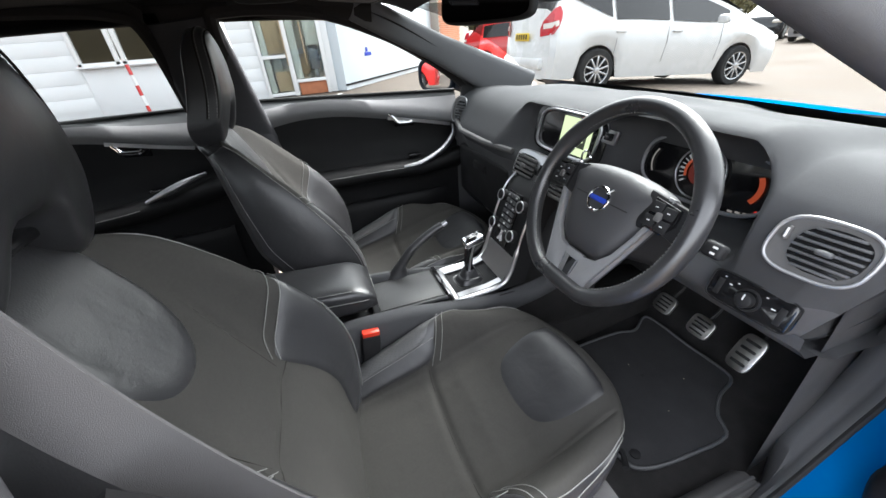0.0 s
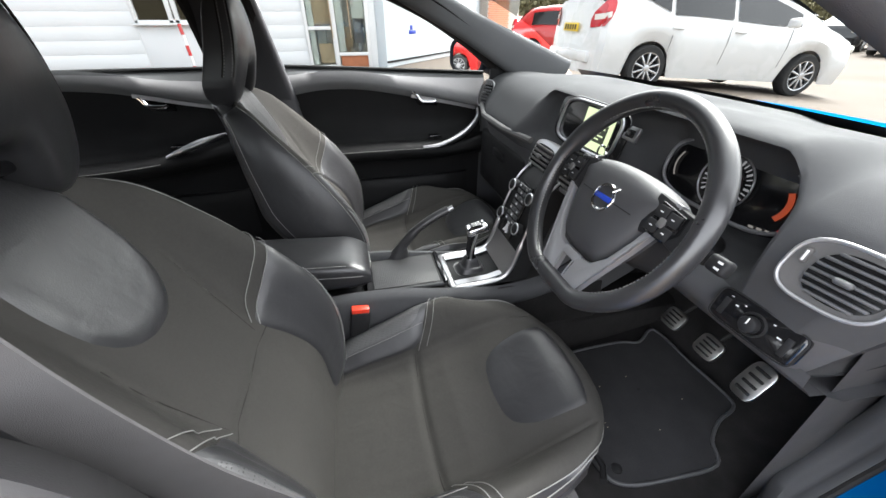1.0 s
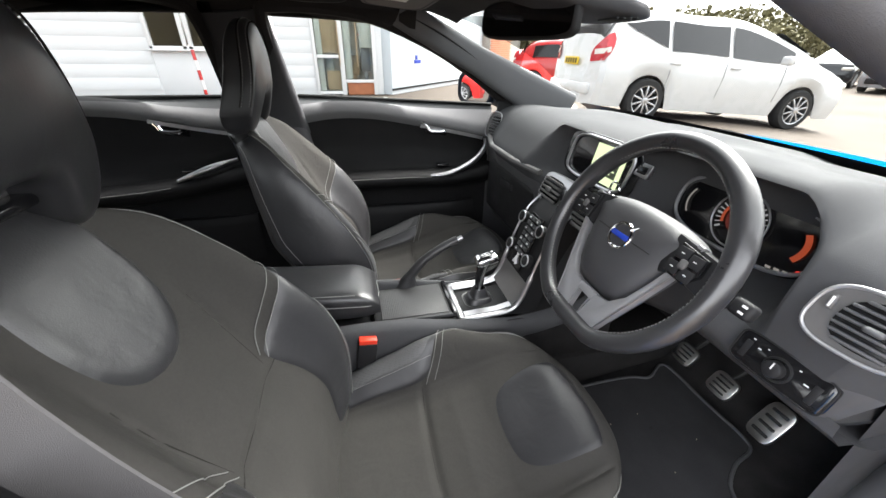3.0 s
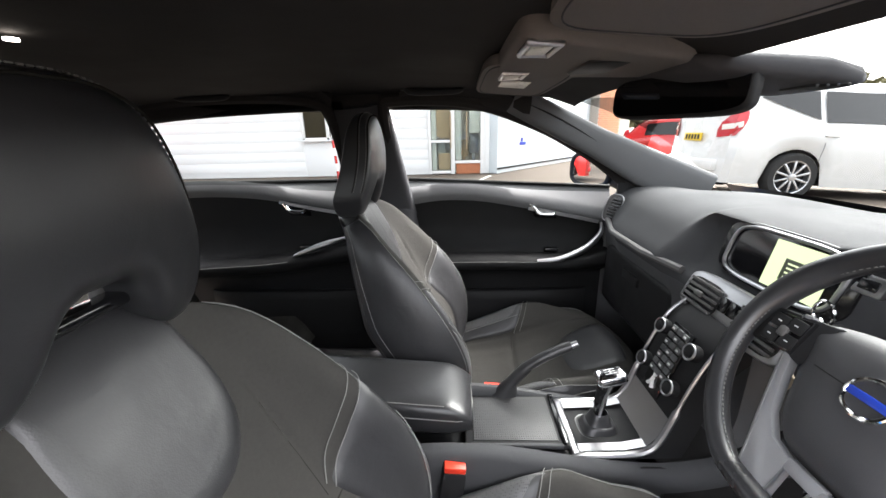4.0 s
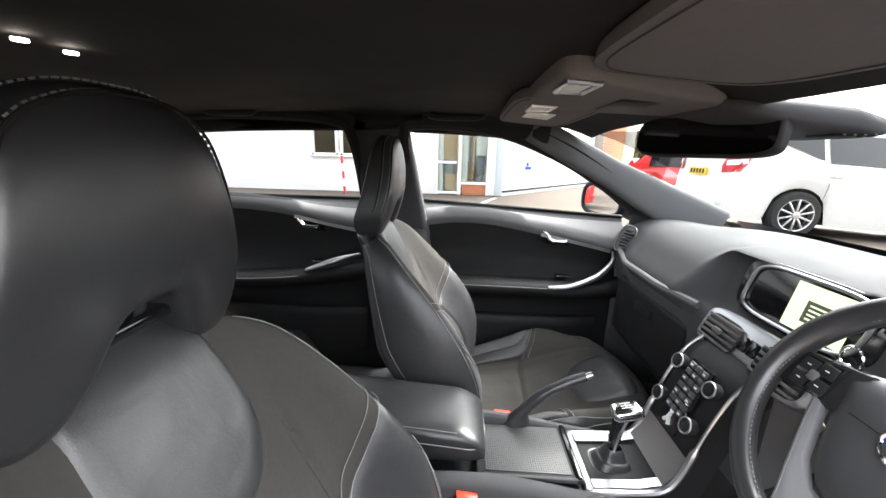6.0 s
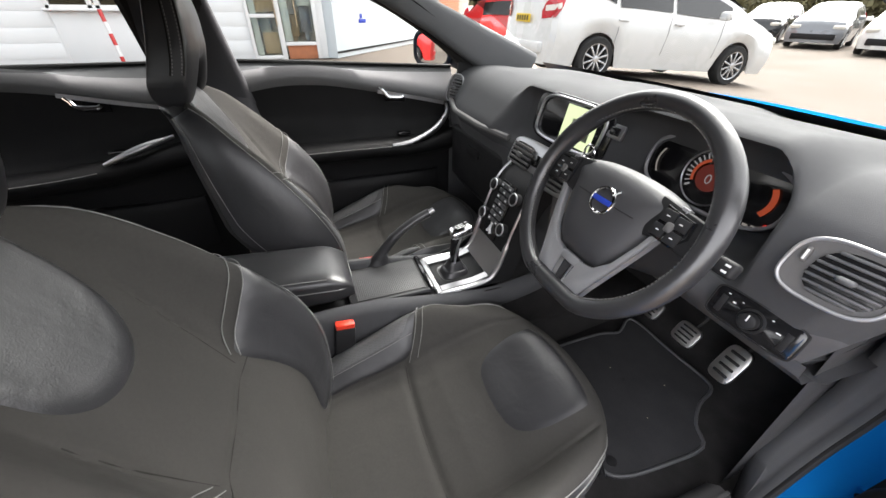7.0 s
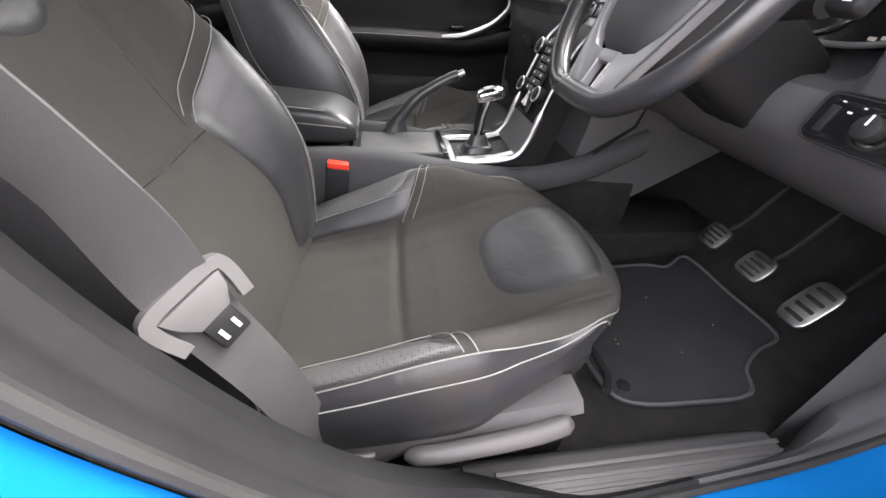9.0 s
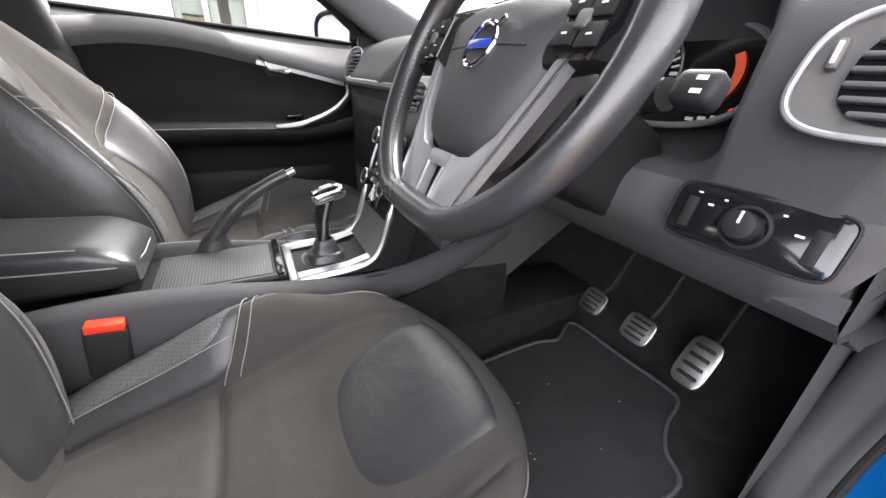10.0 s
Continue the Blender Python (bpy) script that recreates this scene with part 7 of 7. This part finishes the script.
        g.grid([[(s * (side_x(y0 + (y1 - y0) * k / 6, q) + 0.010), y0 + (y1 - y0) * k / 6, q + 0.03 * k / 6) for k in range(7)] for q, y0, y1 in ((0.80, r + 0.015, r + 0.10), (0.90, r + 0.015, r + 0.18), (1.00, r + 0.03, r + 0.23), (1.09, r + 0.07, r + 0.25), (1.17, r + 0.14, r + 0.22))])
        tl = g.ob("tail_lamp", TAIL, c, "red tail lamp with a clear middle")
        g = Geo()
        g.grid([[(s * (side_x(r + a, q) + 0.016), r + a, q + 0.3 * (a - 0.03)) for a in (0.03, 0.08, 0.13, 0.17)] for q in (0.90, 0.93, 0.97)])
        g.ob("lamp_lens", LENS, tl)
        g = Geo()
        g.rbox((s * (W / 2 * 0.72), f - 0.17, 0.72), (0.34, 0.26, 0.13), 0.05, seg=3)
        g.ob("headlamp", LENS, c)
        for a in ax:
            wheel_geo(c, s * (W / 2 - 0.11), a, side=s)
    g = Geo()
    lo, hi = (0.125, 0.44) if mpv else (0.17, 0.60)
    g.grid([[(k * W / 2 * (0.80 - 0.42 * max(0.0, zt(y) - belt(y))), y - 0.016, zt(y) + 0.03) for k in np.linspace(-1, 1, 7)] for y in np.linspace(r + lo, r + hi, 6)])
    g.ob("rear_window", GLOSSBLACK, c)
    g = Geo()
    g.grid([[(x * (1 - 0.12 * h), (1.33 if mpv else 0.98) - 0.56 * h + 0.012, (1.15 if mpv else 1.02) + (0.25 if mpv else 0.34) * h) for x in (-W * 0.41, 0, W * 0.41)] for h in (0, 1)])
    g.ob("windscreen", GLOSSBLACK, c)
    if plate:
        g = Geo()
        g.rbox((0, r - 0.012, 0.80), (0.52, 0.015, 0.115), 0.003)
        p = g.ob("number_plate", YELLOW, c, "yellow plate with dark bars")
        for k in range(5):
            q = Geo()
            q.rbox((-0.18 + 0.09 * k, r - 0.021, 0.80), (0.055, 0.003, 0.07), 0)
            q.ob("plate_bar", PLASTIC, p)
    g = Geo()
    g.rbox((0, r + 0.03, 0.42), (W * 0.8, 0.12, 0.16), 0.04)
    g.ob("rear_bumper", paint, c)
    g = Geo()
    g.rbox((0, f - 0.03, 0.40), (W * 0.75, 0.10, 0.20), 0.04)
    g.ob("front_grille", PLASTIC, c)
    g = Geo()
    g.rbox((0, 0, 0.24), (W * 0.8, L * 0.8, 0.08), 0.02)
    g.ob("underside", PLASTIC, c)
    return c


# the pale people carrier: rear axle and front axle in the plan
pr, pf = Vector((-4.60, 4.56, 0.235)), Vector((-4.32, 7.32, 0.08))
hd = math.degrees(math.atan2(-(pf - pr).x, (pf - pr).y))
mid = (pr + pf) / 2
left = Vector((-(pf - pr).y, (pf - pr).x, 0)).normalized()
mid += left * 0.80
parked_car("pearl white people carrier parked on the tarmac", SILVER, pose(mid.x, mid.y, mid.z, -3.2, 0, hd))
parked_car("bright red hatchback parked by the brick wall", REDPAINT, pose(-10.8, 7.2, 0, 0, 0, hd - 40), L=4.0, W=1.72, Ht=1.48, wb=2.5, mpv=False)
parked_car("bright red hatchback parked behind the car", REDPAINT, pose(-8.4, -10.3, 0, 0, 0, 66), L=4.0, W=1.72, Ht=1.48, wb=2.5, mpv=False, group="hatchbacks")
row = [(-13.0, 21.5, DARKPAINT), (-10.2, 20.6, GREYPAINT), (-7.4, 19.7, SILVER), (-4.6, 18.8, DARKPAINT), (-1.8, 17.9, SILVER), (1.0, 17.0, GREYPAINT), (3.8, 16.1, DARKPAINT)]
first = {}
for x, y, paint in row:
    m = pose(x, y, 0, 0, 0, 200)
    if paint.name in first:
        copy_thing(first[paint.name], m)
    else:
        first[paint.name] = parked_car(paint.name.replace("_", " ").replace(" car paint", "") + " hatchback in the far row", paint, m, L=4.2, W=1.76, Ht=1.50, wb=2.6, mpv=False, group="far row of cars", plate=False)

# ---- hedge and trees on the horizon ----
random.seed(7)


def foliage(name, label, boxes, n, size):
    g = Geo()
    for _ in range(n):
        cx, cy, cz, rx, ry, rz = random.choice(boxes)
        while True:
            p = [random.uniform(-1, 1) for _ in range(3)]
            if sum(q * q for q in p) < 1:
                break
        c = Vector((cx + p[0] * rx, cy + p[1] * ry, max(0.1, cz + p[2] * rz)))
        a, b = Vector((random.gauss(0, 1), random.gauss(0, 1), random.gauss(0, 1))).normalized(), Vector((random.gauss(0, 1), random.gauss(0, 1), random.gauss(0, 1))).normalized()
        s = size * random.uniform(0.5, 1.3)
        g.add([c + a * s, c + b * s, c - a * s * 0.8, c - b * s * 0.9], [(0, 1, 2, 3)])
    return tagged(g.ob(name, LEAF, smooth=False), label, "trees", kind="stuff")


boxes = []
for k in range(46):
    a = radians(18 + 70 * k / 45)
    d = 62 + 6 * math.sin(k * 1.7)
    h = 4.4 + 1.6 * math.sin(k * 0.9) ** 2 + random.uniform(-0.5, 1.0)
    boxes.append((-d * math.cos(a), d * math.sin(a), h * 0.45, 3.4, 3.4, h * 0.6))
foliage("far_woods", "distant autumn tree belt along the car park", boxes, 46000, 0.30)
boxes = []
for k in range(20):
    a = radians(-80 + 45 * k / 19)
    d = 48 + 5 * math.sin(k * 1.7)
    h = 3.6 + 1.6 * math.sin(k * 0.9) ** 2 + random.uniform(-0.5, 1.0)
    boxes.append((-d * math.cos(a), d * math.sin(a), h * 0.45, 3.2, 3.2, h * 0.6))
foliage("far_hedge", "distant autumn hedge behind the parked cars", boxes, 9000, 0.42)


# ---- block paving beside the car ----
random.seed(11)
q = Geo()
q.rbox((0, 0, 0), (0.196, 0.096, 0.012), 0.004, seg=1)
paver_me = None
pa = radians(-42)
for r in range(-22, 23):
    for c in range(-12, 13):
        u, v = 0.2 * c + 0.1 * (r % 2), 0.1 * r
        x, y = 1.35 + u * math.cos(pa) - v * math.sin(pa), 0.65 + u * math.sin(pa) + v * math.cos(pa)
        if not (0.62 < x < 2.1 and -0.35 < y < 1.75):
            continue
        if paver_me is None:
            b = q.ob("paver", PAVER, pv)
            paver_me = b.data
        else:
            b = new("paver", paver_me)
            b.parent = pv
        b.location = (x, y, 0.0 + random.uniform(-0.0012, 0.0012))
        b.rotation_euler = (random.gauss(0, 0.004), random.gauss(0, 0.004), pa + random.gauss(0, 0.006))
